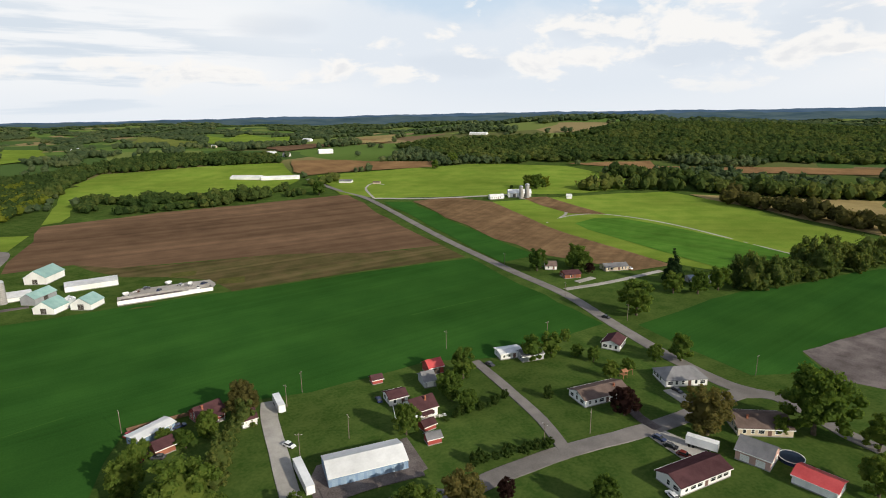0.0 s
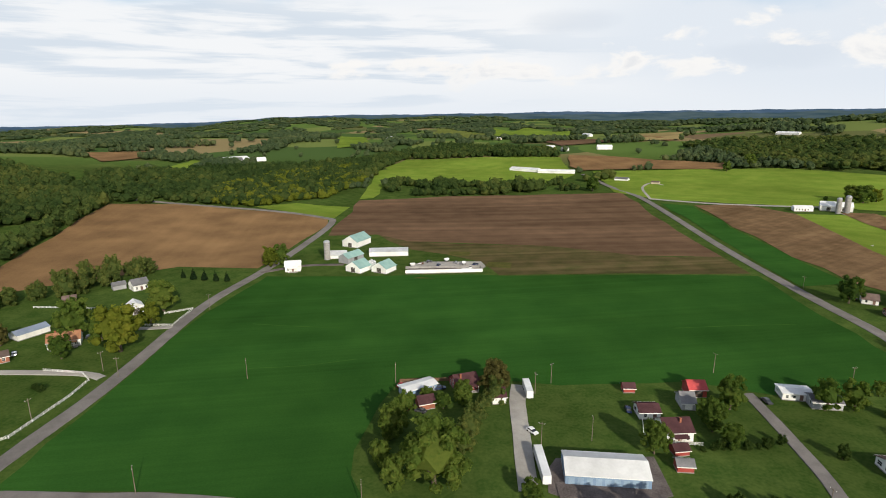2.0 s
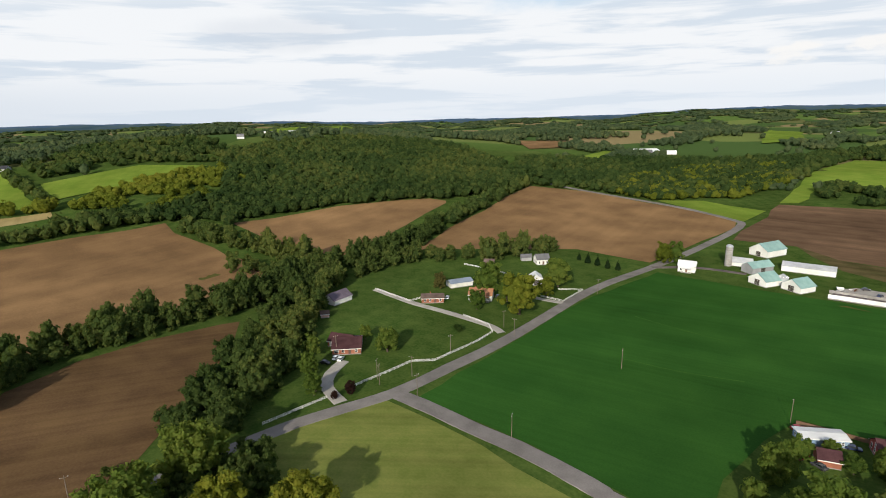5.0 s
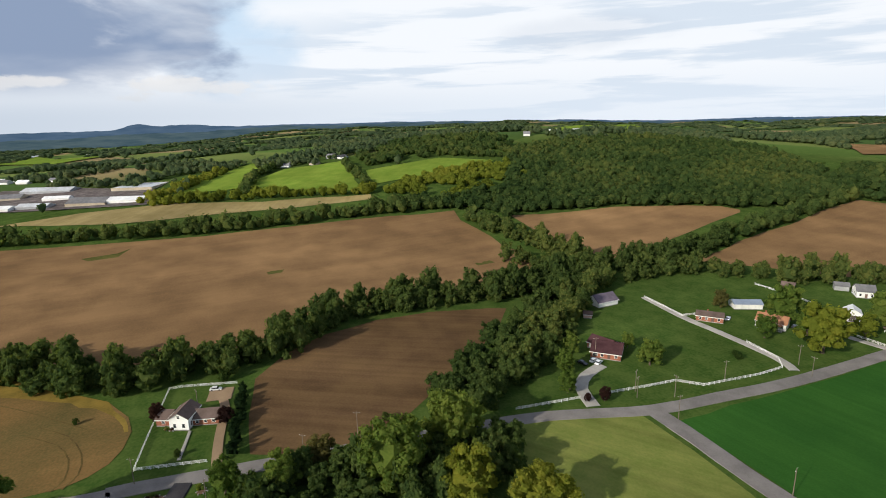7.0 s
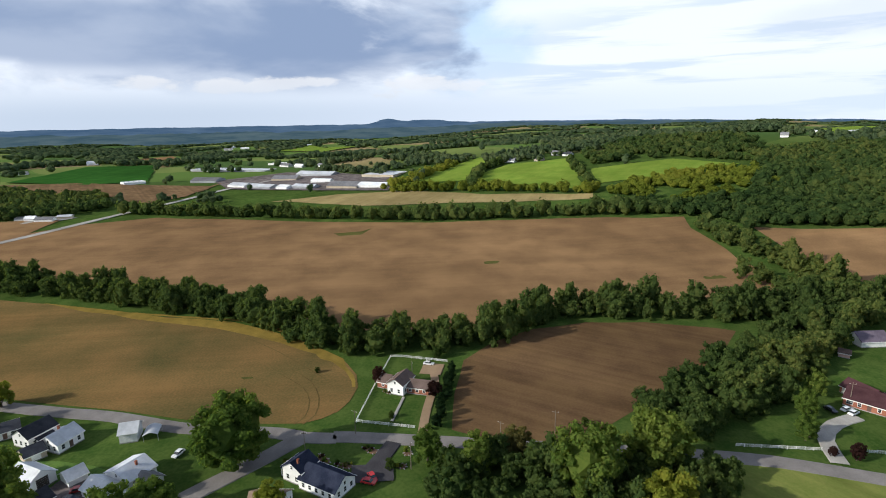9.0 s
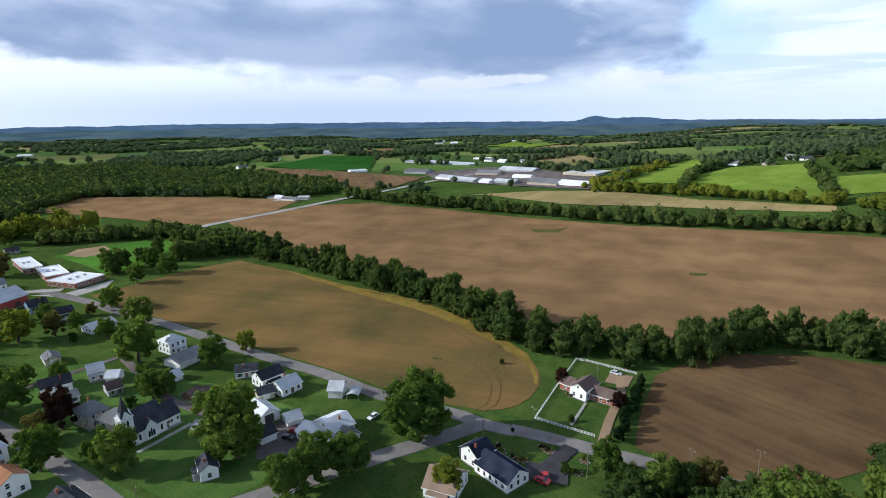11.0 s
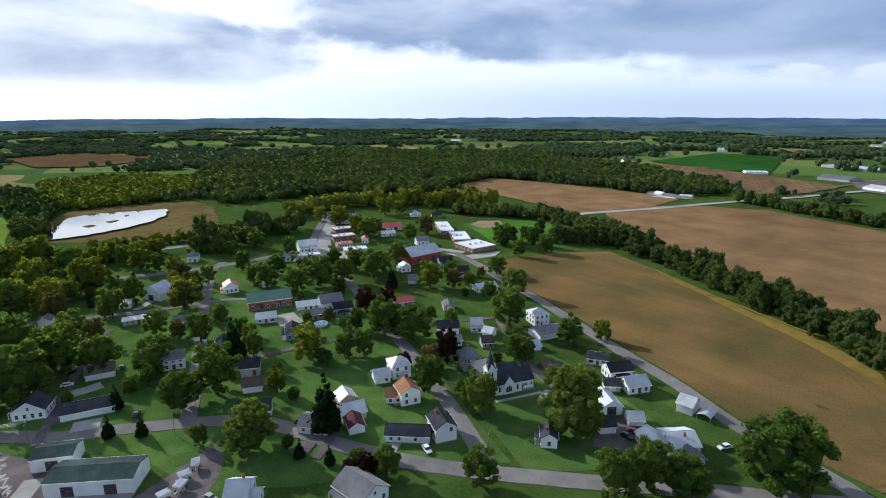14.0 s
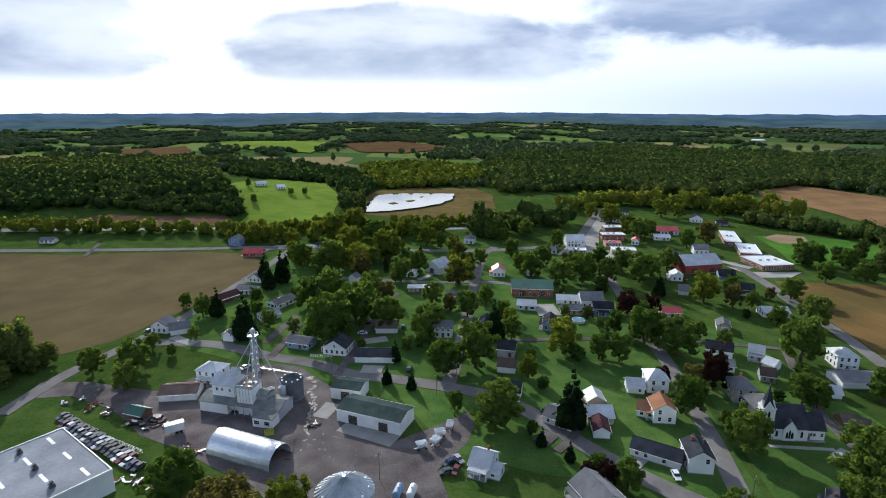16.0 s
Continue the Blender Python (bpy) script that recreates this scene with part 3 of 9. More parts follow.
def road(name, width, kind, points):
    line = curve_points(points)
    low = name in ("tyre_track", "tramline", "field_edge")
    way = np.gradient(line, axis=0)
    way /= np.linalg.norm(way, axis=1)[:, None] + 1e-9
    side = np.stack([-way[:, 1], way[:, 0]], 1)
    ROAD_LIFT[0] += 0.004
    verts, tris = [], []
    cuts = [(-0.5, -0.3), (-0.49, 0.0), (-0.17, 0.03), (0.17, 0.03), (0.49, 0.0), (0.5, -0.3)]
    if low:
        cuts = [(u, -0.02 * abs(u)) for u in (-0.5, -0.3, -0.1, 0.1, 0.3, 0.5)]
    for k, (p, s) in enumerate(zip(line, side)):
        r = math.hypot(*p)
        for u, dz in cuts:
            q = p + s * width * (u + (rng.normal() * (0.22 if name == "field_edge" else 0.012) if abs(u) > 0.4 else 0))
            verts.append((q[0], q[1], float(hgt(q[0], q[1])) + (0.13 + 0.25 * (ROAD_LIFT[0] - 0.16) if low else ROAD_LIFT[0]) + dz + max(0, r - 500) * 0.0022))
        if k:
            for j in range(len(cuts) - 1):
                a, b = (k - 1) * 6 + j, k * 6 + j
                tris += [(a, b + 1, b), (a, a + 1, b + 1)]
    ROADS_AT.append((line, width))
    what = {"asphalt": "worn grey asphalt country road", "gravel": "pale gravel lane with a worn surface", "pale": "light concrete-grey road", "track": "dark tyre track pressed into a field", "tram": "pale tramline through a green crop", "dirt": "brown dirt farm drive", "tarmac": "dark blacktop drive", "gold": "golden weedy strip along a field edge", "goldthin": "yellowing crop along a field edge"}[kind]
    return tagged(new(name, mesh_from(name, verts, tris, GROUND[kind])), what, "road", kind="structure")


FIELDS_AT, ROADS_AT = [], []


def inside(poly, x, y):
    poly = np.asarray(poly)
    hit = np.zeros(np.shape(x), bool)
    j = len(poly) - 1
    for i in range(len(poly)):
        (xi, yi), (xj, yj) = poly[i], poly[j]
        cross = ((yi > y) != (yj > y)) & (x < (xj - xi) * (y - yi) / (yj - yi + 1e-12) + xi)
        hit ^= cross
        j = i
    return hit


def open_ground(x, y, margin=5.0):
    """Which of the places lie on no field and no road."""
    free = np.ones(len(x), bool)
    for poly, _ in FIELDS_AT:
        free &= ~inside(poly, x, y)
    for line, width in ROADS_AT:
        for p in line[::2]:
            free &= (x - p[0]) ** 2 + (y - p[1]) ** 2 > (width / 2 + margin) ** 2
    return free

field("village_lawn", "lawn", 0.06, 0, [(-91.3, -119.5), (-95.8, -151.0), (-103.1, -194.5), (-106.7, -236.8), (-111.6, -294.8), (-93.5, -376.7), (-49, -444), (49, -411), (112, -389), (116.2, -308.5), (130.8, -244.7), (80.8, -219.3), (25.4, -193.0), (7.7, -180.1), (-7.3, -152.5), (-33.3, -140.6), (-69.8, -132.0)])
field("east_lawn", "lawn", 0.06, 0, [(-92.5, -114.1), (-98.2, -147.4), (-107.3, -192.1), (-111.5, -234.0), (-116.0, -264.3), (-124.6, -275.5), (-146.5, -231.6), (-153.4, -165.3), (-148.5, -116.1), (-141.7, -97.1), (-130.0, -94.0)])
field("soybean_field", "crop", 0.10, 0, [(-133.0, 134.9), (-134.0, 195.6), (-135.1, 280.7), (-124.4, 349.3), (-65.4, 349.6), (-33.1, 352.2), (17.5, 354.5), (32.0, 351.2), (116.4, 355.1), (197, 352), (193.4, 304.5), (191.1, 202.9), (120.8, 194.0), (92.2, 204.9), (41.1, 200.9), (19.4, 205.1), (-21.8, 206.6), (-28.0, 185.3), (-32.4, 156.5), (-25.4, 132.7), (-39.5, 130.5), (-82.5, 135.7), (-114.8, 135.3)])
field("ploughed_field", "plough", 0.11, 0, [(-110, 467), (-112, 637), (-11, 671), (202, 678), (196, 487), (196, 399), (135, 404), (73, 434), (-39, 449), (-68, 473)])
field("stubble_field", "olive", 0.12, 0, [(-68, 473), (-39, 449), (73, 434), (135, 404), (196, 399), (195, 357), (117.2, 357.6), (28.6, 353.4), (18.9, 385.3), (-34, 421)])
field("west_grain_field", "tan", 0.11, 0, [(-291, 292), (-321, 397), (-354, 555), (-288, 577), (-193, 563), (-127, 543), (-120, 510), (-131, 418), (-136.7, 367.7), (-193, 370), (-249, 328)])
field("mid_grain_field", "tan", 0.11, 0, [(-467, 242), (-443, 343), (-396, 429), (-379, 434), (-373, 428), (-348, 344), (-314.4, 238.3), (-332, 253), (-332, 244), (-371, 234)])
field("big_grain_field", "tan", 0.12, 0, [(-461, -437), (-543, -386), (-575, -327), (-544, -182), (-528, -66), (-524, 75), (-508, 201), (-414, 197), (-323.0, 194.5), (-300, 125), (-296, 75), (-286, 36), (-262, 8), (-256, -10), (-256, -40), (-268, -76), (-288, -108), (-298, -140), (-314, -185), (-328, -230), (-342, -285), (-381, -345), (-419, -404)])
field("valley_grain_field", "mustard", 0.13, 0, [(-173.3, -57), (-176.5, -51), (-181.5, -46.2), (-189, -43.5), (-200, -42.4), (-211, -45), (-226, -53.8), (-238.8, -68.8), (-253, -88), (-262, -104), (-271, -122), (-276, -145), (-281, -172), (-291, -205), (-301, -246), (-309, -284), (-311, -293), (-281, -307), (-248, -313), (-213, -319), (-204.6, -284), (-197.8, -228.6), (-192.5, -194.5), (-186.1, -158.1), (-181.7, -129.1), (-175.4, -100.0), (-172.8, -70)])
field("small_grain_field", "olivebrown", 0.12, 0, [(-169.7, -4.5), (-195.2, -4.0), (-224.5, -0.6), (-243.8, 12.7), (-261, 34), (-270, 62), (-270, 92), (-262, 124), (-258, 132), (-241, 120), (-224, 106), (-201, 81), (-184, 62), (-170, 46), (-160, 30), (-163, 10)])
field("hay_meadow", "hay", 0.13, 0, [(-153.9, 84.2), (-150.7, 100.4), (-146.9, 120.3), (-139.7, 125.5), (-117.1, 126.1), (-95.9, 125.4), (-81.8, 122.8), (-62, 121.5), (-50, 118), (-58, 84), (-80, 68), (-106.8, 72.2), (-132.2, 74.5)])
field("rail_field", "straw", 0.3, 0, [(-665, -235), (-704, -160), (-707, -72), (-646, 26), (-613, 142), (-592, 138), (-611, -13), (-616, -115)])
field("hill_field_a", "bright", 0.4, 60, [(-769, -75), (-902, -18), (-977, 34), (-900, 36), (-751, 15)])
field("hill_field_b", "bright", 0.4, 60, [(-695, 21), (-798, 20), (-867, 70), (-869, 161), (-635, 141)])
field("hill_field_c", "bright", 0.4, 60, [(-755, 170), (-764, 228), (-766, 281), (-694, 336), (-665, 252), (-658, 159)])
field("south_grain_field", "tan", 0.3, 60, [(-399, -670), (-494, -724), (-544, -588), (-571, -429), (-487, -407), (-402, -420), (-402, -472), (-403, -593)])
field("far_plain_green", "crop", 0.5, 80, [(-927, -786), (-1224, -842), (-1262, -710), (-928, -534), (-881, -606)])
field("far_slope_green", "bright", 0.6, 80, [(-1986, -699), (-2450, -668), (-2042, -370), (-1864, -470)])
field("far_slope_tan", "tan", 0.6, 80, [(-1430, -901), (-1657, -868), (-1379, -671), (-1286, -741)])
field("north_hill_pasture", "bright", 0.3, 60, [(194, 683), (204, 839), (317, 825), (450, 791), (555, 692), (573, 509), (456, 524), (387, 555), (231, 625)])
field("creek_pasture", "bright", 0.25, 60, [(331, 541), (426, 518), (543, 482), (548, 394), (504, 228), (458, 206), (389, 223), (328, 230), (312, 272), (308, 380)])
field("corn_strip", "stubble", 0.28, 60, [(255, 594), (304, 589), (331, 541), (311, 384), (310, 265), (275.8, 267.8), (247, 337), (249, 428)])
field("lane_crop", "crop", 0.22, 0, [(225, 609), (252, 592), (247, 424), (245, 335), (211.1, 329.3), (218, 433)])
field("east_crop", "crop", 0.10, 0, [(205.7, 193.5), (302.5, 203.7), (426, 190), (476, 170), (371.6, 117.1), (308.9, 133.4), (243.6, 134.3), (232.4, 118.3), (203.9, 130.6), (203.2, 166.6)])
field("quarry_lot", "gravel", 0.12, 0, [(245.4, 135.4), (308.9, 133.4), (383.8, 110.4), (306.0, 68.1), (237.9, 99.0), (230.2, 112.7)])
field("ridge_stubble", "tan", 0.5, 80, [(571, 712), (709, 668), (676, 626), (973, 457), (904, 423), (672, 579)])
field("bank_stubble", "straw", 0.4, 60, [(552, 457), (630, 384), (698, 322), (525, 238), (536, 324)])
field("barn_hill", "bright", 0.35, 60, [(-89, 1013), (49, 1006), (180, 973), (173, 816), (118, 730), (-62, 804), (-117, 921)])
field("barn_hill_tan", "tan", 0.5, 60, [(202, 904), (300, 914), (390, 836), (328, 830), (208, 858)])
field("west_strip", "bright", 0.3, 60, [(-113, 644), (-124, 895), (-17, 980), (62, 936), (59, 885), (-93, 786), (-98, 655)])
field("west_corner", "bright", 0.2, 0, [(-215, 584), (-177, 612), (-115, 597), (-120, 538), (-147, 551)])
field("far_green_a", "bright", 0.8, 80, [(139, 2234), (334, 2694), (471, 2072), (295, 1576), (178, 1572)])
field("far_tan_a", "tan", 0.8, 80, [(437, 1414), (566, 1510), (509, 1280), (452, 1208)])
field("far_green_b", "bright", 0.8, 80, [(687, 969), (816, 928), (801, 893), (694, 940)])
field("far_west_tan", "tan", 0.8, 60, [(-647, 949), (-555, 1024), (-516, 940), (-540, 842)])
field("far_west_green", "bright", 0.8, 60, [(-434, 808), (-442, 931), (-419, 931), (-387, 794)])
field("far_left_green", "bright", 0.8, 80, [(-2780, 1853), (-2659, 2178), (-1996, 1682), (-2163, 1524)])
field("south_field", "dryolive", 0.12, 0, [(218.2, -224.2), (167.5, -222.4), (144.9, -242.0), (128.4, -283.2), (109.6, -366.9), (130, -397), (157, -403), (308, -398), (360, -389)])
field("south_red_field", "plough", 0.3, 60, [(339, -467), (289, -513), (190, -526), (169, -491), (268, -474)])
field("south_hill_pasture", "bright", 0.3, 40, [(169, -491), (171, -533), (223, -625), (217, -785), (132, -752), (99, -631), (90, -530), (115, -497)])
field("far_south_a", "olivebrown", 0.9, 80, [(813, -1490), (698, -1670), (533, -1300), (620, -1196)])
field("far_south_b", "olivebrown", 0.9, 80, [(238, -1560), (89, -1674), (-95, -1424), (43, -1270), (148, -1304)])
field("far_south_c", "bright", 0.9, 80, [(614, -1664), (554, -1732), (248, -1631), (260, -1279), (434, -1396)])
field("marsh", "marsh", 0.2, 40, [(64.3, -546), (30, -528), (-14, -517), (-50, -509), (-72, -568), (-80, -659), (-66, -715), (-34, -722), (14, -722), (61, -700), (72, -620)])
field("ball_field", "lawnbright", 0.2, 0, [(-270, -439), (-309, -432), (-339, -418), (-341, -388), (-293, -348), (-249, -355), (-261, -394)])
field("infield", "dirt", 0.3, 0, [(-274, -433), (-291, -443), (-308, -433), (-302, -419), (-286, -409), (-275, -413)])
field("mill_yard", "gravel", 0.11, 0, [(151.0, -190), (152, -203), (134, -203), (119.3, -199), (103, -194.5), (97, -199), (94, -205), (84, -214), (67.6, -216.5), (52.9, -213), (44.2, -203), (34.0, -192), (12, -158), (-1, -166), (-14, -176), (-15.8, -167), (-12.4, -157), (-2.5, -143.5), (-5.4, -132), (-2.9, -121.2), (32.1, -122.4), (55.5, -141.1), (73.9, -153.2), (95, -165), (113.8, -182), (133.8, -192)])
field("town_square", "pale", 0.14, 0, [(-93.8, -385.4), (-130, -451), (-151, -497), (-187, -561), (-187, -542), (-148, -461), (-130, -404), (-151, -378), (-144.3, -371.2)])
field("school_lot", "pale", 0.14, 0, [(-200, -355), (-210.1, -338.6), (-243, -337), (-227.8, -325.7), (-206.7, -326.5)])
field("storage_pad", "gravel", 0.13, 0, [(27.7, 147.4), (31.2, 153.2), (62.0, 154.5), (61.2, 136.0), (57.4, 134.9), (31.3, 134.4), (26.3, 136.9)])
field("feed_yard", "pale", 0.14, 0, [(-32.0, 376.0), (-23.6, 386.5), (18.2, 387.2), (21.3, 374.8), (15.9, 360.0), (-33.4, 354.7)])
field("parking_ne", "pale", 0.14, 0, [(133.5, 119.6), (140.3, 119.9), (144.3, 104.1), (141.1, 99.0), (133.1, 103.2)])
field("house_yard", "gravel", 0.13, 0, [(-119.0, -113.7), (-131.0, -122.9), (-141.7, -121.3), (-142.2, -110.8), (-137.3, -103.1), (-124.3, -106.4)])
field("industrial_yard", "gravel", 0.5, 60, [(-793, -342), (-716, -98), (-832, -101), (-937, -215), (-991, -318), (-902, -411)])
field("north_tan_field", "tan", 0.90, 60, [(199, 989), (275, 962), (409, 852), (386, 804), (276, 842), (192, 846), (179, 884)])
field("north_red_field", "plough", 0.90, 60, [(202, 1325), (341, 1412), (350, 1265), (211, 1130)])
field("north_straw_field", "straw", 0.90, 60, [(491, 1545), (579, 1482), (482, 1234), (407, 1262)])
field("north_green_slope", "bright", 0.90, 60, [(172, 2721), (382, 2149), (272, 1455), (120, 1794)])
field("north_pasture_slope", "hay", 0.90, 60, [(-78, 2446), (109, 1909), (29, 1504), (-73, 1939)])
field("north_left_pasture", "bright", 0.90, 60, [(-448, 2164), (-350, 2150), (-192, 1249), (-248, 1176)])
field("west_ridge_pasture", "bright", 0.90, 80, [(-3006, 1840), (-2729, 2252), (-1960, 1628), (-851, 561)])
field("hay_crescent", "lawnbright", 0.50, 40, [(343, 410), (372, 417), (395, 407), (403, 375), (409, 337), (410, 286), (407, 240), (368, 237), (331, 239), (332, 279), (335, 334), (336, 383)])
field("barnyard", "stubble", 0.55, 40, [(372, 539), (399, 530), (397, 473), (396, 425), (368, 447), (366, 493)])
field("weed_patch", "weeds", 0.16, 0, [(-208.2, -93.0), (-208.9, -88.2), (-207.4, -87.0), (-206.2, -90.6)])
field("weed_island", "weeds", 0.17, 0, [(-29, 345), (-24, 348), (-15, 346), (-6, 342.5), (-5, 340), (-12, 338.5), (-21, 337.5), (-28, 341)])
field("garden_plot", "weeds", 0.17, 0, [(20, 374), (24, 386), (40, 384), (38, 369)])
field("garden_plot", "weeds", 0.17, 0, [(-6, 404), (-4, 416), (12, 415), (10, 403)])
field("plain_brown_field", "stubble", 0.5, 60, [(-890, -765), (-907, -649), (-883, -562), (-835, -386), (-881, -382), (-730, -372), (-672, -398), (-738, -478), (-739, -590)])
field("works_yard", "pale", 0.3, 0, [(-546, -462), (-592, -500), (-590, -440), (-582, -420), (-560, -430)])
field("weed_patch", "weeds", 0.17, 0, [(-486, -117), (-493, -93), (-506, -85), (-480, -91), (-476, -110)])
field("weed_patch", "weeds", 0.17, 0, [(-390.8, 13.9), (-391.9, 26.2), (-384.5, 23.7), (-383.3, 14.8)])
field("weed_patch", "weeds", 0.17, 0, [(-350.7, 152.8), (-353.6, 172.1), (-346.3, 172.3), (-343.4, 153.4)])
field("weed_patch", "weeds", 0.17, 0, [(-373, 248), (-368, 256), (-358, 253), (-363, 242)])
field("valley_edge", "gold", 0.16, 0, [(-303, -250), (-291.5, -205), (-281.5, -172), (-276.5, -145), (-271.5, -122), (-262.5, -104), (-253.5, -88), (-239.3, -68.8), (-226.5, -53.8), (-219, -51), (-229, -63), (-244, -88), (-253, -106), (-262, -126), (-268, -148), (-276, -178), (-287, -212)])
road("station_lot", 12.0, "pale", [(129, -391), (122, -413), (106, -417), (82, -418)])
road("hill_lane", 3.0, "gravel", [(32.2, -215.6), (30.7, -236.1), (28.7, -261.2), (25.9, -278.0), (23.3, -290.2), (16.0, -306.0)])
road("lane_drive", 4.0, "gravel", [(74.5, -237.8), (70.7, -254.7), (67.5, -272.5)])
road("barn_drive", 4.0, "pale", [(5.6, -330.7), (-2.9, -342.1), (-8.9, -363.3), (-12.2, -385.3)])
road("hall_drive", 3.5, "pale", [(-65.5, -276.5), (-63.7, -255.7), (-59.8, -236.1)])
road("warehouse_apron", 7.0, "pale", [(29.1, -168.4), (10.7, -158.6)])
road("loading_pad", 6.0, "pale", [(37.9, -173.6), (34.5, -183.0)])
road("farm_front_walk", 1.6, "pale", [(-108.0, -152.0), (-127.4, -149.3)])
road("county_road", 7.0, "asphalt", [(195.9, 115.3), (188.9, 127.1), (188.5, 153.8), (196.0, 203.3), (204.4, 250.3), (204.9, 312.3), (208, 414), (214, 544), (214, 648), (201, 711), (186, 819)])
road("east_road", 6.5, "asphalt", [(195.9, 115.3), (195.0, 100.7), (192.2, 88.1), (192.4, 77.2)])
road("village_street", 7.0, "asphalt", [(-143.8, 131.3), (-134.8, 131.5), (-121.3, 131.8), (-105.2, 131.5), (-80.1, 131.6), (-56.2, 129.0), (-45.1, 127.3), (44.6, 125.6), (61.7, 121.2), (75.8, 122.9), (103.6, 123.7), (130.2, 121.4), (153.9, 121.0), (186.3, 122.8), (195.9, 115.3)])
road("valley_road", 6.5, "asphalt", [(-209, -361), (-204.8, -310.4), (-199.4, -278.0), (-196.0, -245.3), (-191.8, -218.4), (-186.3, -188.5), (-180.6, -153.5), (-176.7, -125.6), (-170.2, -99.6), (-167.1, -63.5), (-164.7, -54.5), (-164.4, -43.0), (-165.1, -38.5), (-159.8, 30.2), (-154.7, 84.9), (-149.7, 106.2), (-142.3, 131.0), (-139.9, 160.8), (-138.1, 202.0), (-140.7, 292.4), (-131.5, 357.4), (-123, 428), (-118, 517), (-133, 542), (-203, 569), (-337, 582), (-365, 591)])
road("main_street", 7.0, "asphalt", [(-164.7, -54.5), (-149.8, -66.2), (-131.9, -81.1), (-116.6, -92.8), (-100.0, -105.2), (-83.3, -118.5), (-69.0, -131.1), (-61.4, -139.1), (-51.4, -151.7), (-41.1, -166.9), (-31.1, -180.7), (-19.4, -188.7), (6.5, -198.8), (31.2, -206.0), (46.7, -215.4), (67.6, -223.2), (96.8, -237.1), (134.2, -241.0)])
road("mill_road", 6.5, "asphalt", [(150.5, -179.4), (148.8, -194.4), (145.2, -212.7), (134.2, -241.0), (124.3, -273.2), (116.9, -310.6), (108.5, -362.8), (101, -413)])
road("church_street", 6.0, "asphalt", [(-84.0, -119.0), (-92.1, -156.7), (-99.1, -200.1), (-104.3, -245.2), (-109.2, -284.5), (-116.0, -347.1)])
road("post_street", 6.0, "asphalt", [(-7.0, -191.9), (-13.8, -227.1), (-22.3, -280.1), (-29.2, -324.2), (-42.3, -390.6), (-52, -410)])
road("cross_street", 5.0, "asphalt", [(-71.2, -301.4), (-49.4, -320.0), (-29.2, -324.2), (-1.5, -325.2), (40.8, -332.6), (70.1, -339.6)])
road("back_alley", 3.2, "gravel", [(-18.9, -235.4), (-39.9, -236.6), (-79.5, -237.0), (-103.0, -236.2), (-122.4, -232.3), (-157.4, -223.1)])
road("church_alley", 3.6, "gravel", [(-157.9, -221.9), (-139.3, -176.5), (-134.7, -153.6), (-131.8, -134.7)])
road("mill_lane", 3.5, "gravel", [(36.6, -203.5), (30.7, -241.1), (26.6, -269.6), (21.5, -304.9)])
road("garage_lane", 3.0, "gravel", [(-40.0, -151.4), (-48.2, -160.4), (-54.2, -174.1), (-56.0, -190.2)])
road("state_route", 7.5, "asphalt", [(382, -392), (313, -405), (173, -413), (132, -417), (101, -413), (49, -407), (-19, -401), (-62, -403), (-113, -422), (-145, -485), (-180, -568)])
road("bypass", 9.0, "pale", [(407, -445), (249, -472), (151, -481), (57, -483), (-22, -478), (-73, -483)])
road("town_street", 6.0, "pale", [(-101, -388), (-147, -377), (-196, -369), (-215, -347)])
road("valley_highway", 9.0, "pale", [(-396, -418), (-415, -417), (-491, -401), (-584, -385), (-692, -361), (-801, -341), (-919, -292)])
road("farm_road", 5.0, "pale", [(222, 635), (279, 598), (336, 576), (383, 561)])
road("field_track", 3.0, "pale", [(372, 545), (370, 458), (322, 426), (363, 440), (398, 422), (417, 354), (408, 235)])
road("pasture_loop", 3.0, "pale", [(222, 635), (235, 703), (256, 734), (266, 716)])
road("storage_lane", 6.0, "pale", [(20.9, 137.2), (21.3, 150.7), (22.3, 169.8), (23.0, 187.0), (25.0, 200.8)])
road("homes_lane", 4.5, "asphalt", [(104.2, 124.4), (108.3, 142.1), (110.2, 166.7), (111.1, 187.7), (111.2, 195.2)])
road("garden_drive", 4.0, "gravel", [(139.8, 119.4), (139.8, 128.4), (143.0, 137.1)])
road("barnyard_drive", 4.0, "gravel", [(-131.5, 357.4), (-107.3, 374.4), (-79.2, 378.4)])
road("mansion_drive", 4.0, "pale", [(-144.3, 204.5), (-155.0, 208.4), (-182.1, 209.1), (-210.2, 208.5), (-242.2, 211.7)])
road("maroon_drive", 5.0, "pale", [(-152.1, 113.4), (-165.5, 117.2), (-174.3, 125.5), (-179.2, 136.6)])
road("orchard_drive", 3.5, "pale", [(-142.8, 260.1), (-152.6, 258.5), (-159.6, 257.9)])
road("cottage_drive", 3.2, "dirt", [(-163.0, -14.6), (-182.4, -14.0), (-205.0, -12.0), (-214.0, -13.5)])
road("cottage_parking", 9.0, "dirt", [(-211.0, -14.5), (-221.0, -13.0)])
road("cottage_walk", 1.0, "pale", [(-174.8, -25.8), (-183.0, -24.6), (-192.0, -23.4)])
road("blackhouse_drive", 5.5, "tarmac", [(-162.0, -23.5), (-154.5, -26.0), (-149.0, -28.0)])
road("blackhouse_court", 13.0, "tarmac", [(-150.0, -28.5), (-145.5, -28.0), (-141.5, -27.5)])
road("white_house_drive", 4.0, "pale", [(-56.9, -137.3), (-61.0, -142.8), (-65.1, -147.1)])
road("garage_apron", 9.0, "pale", [(23.4, -205.9), (22.4, -212.9)])
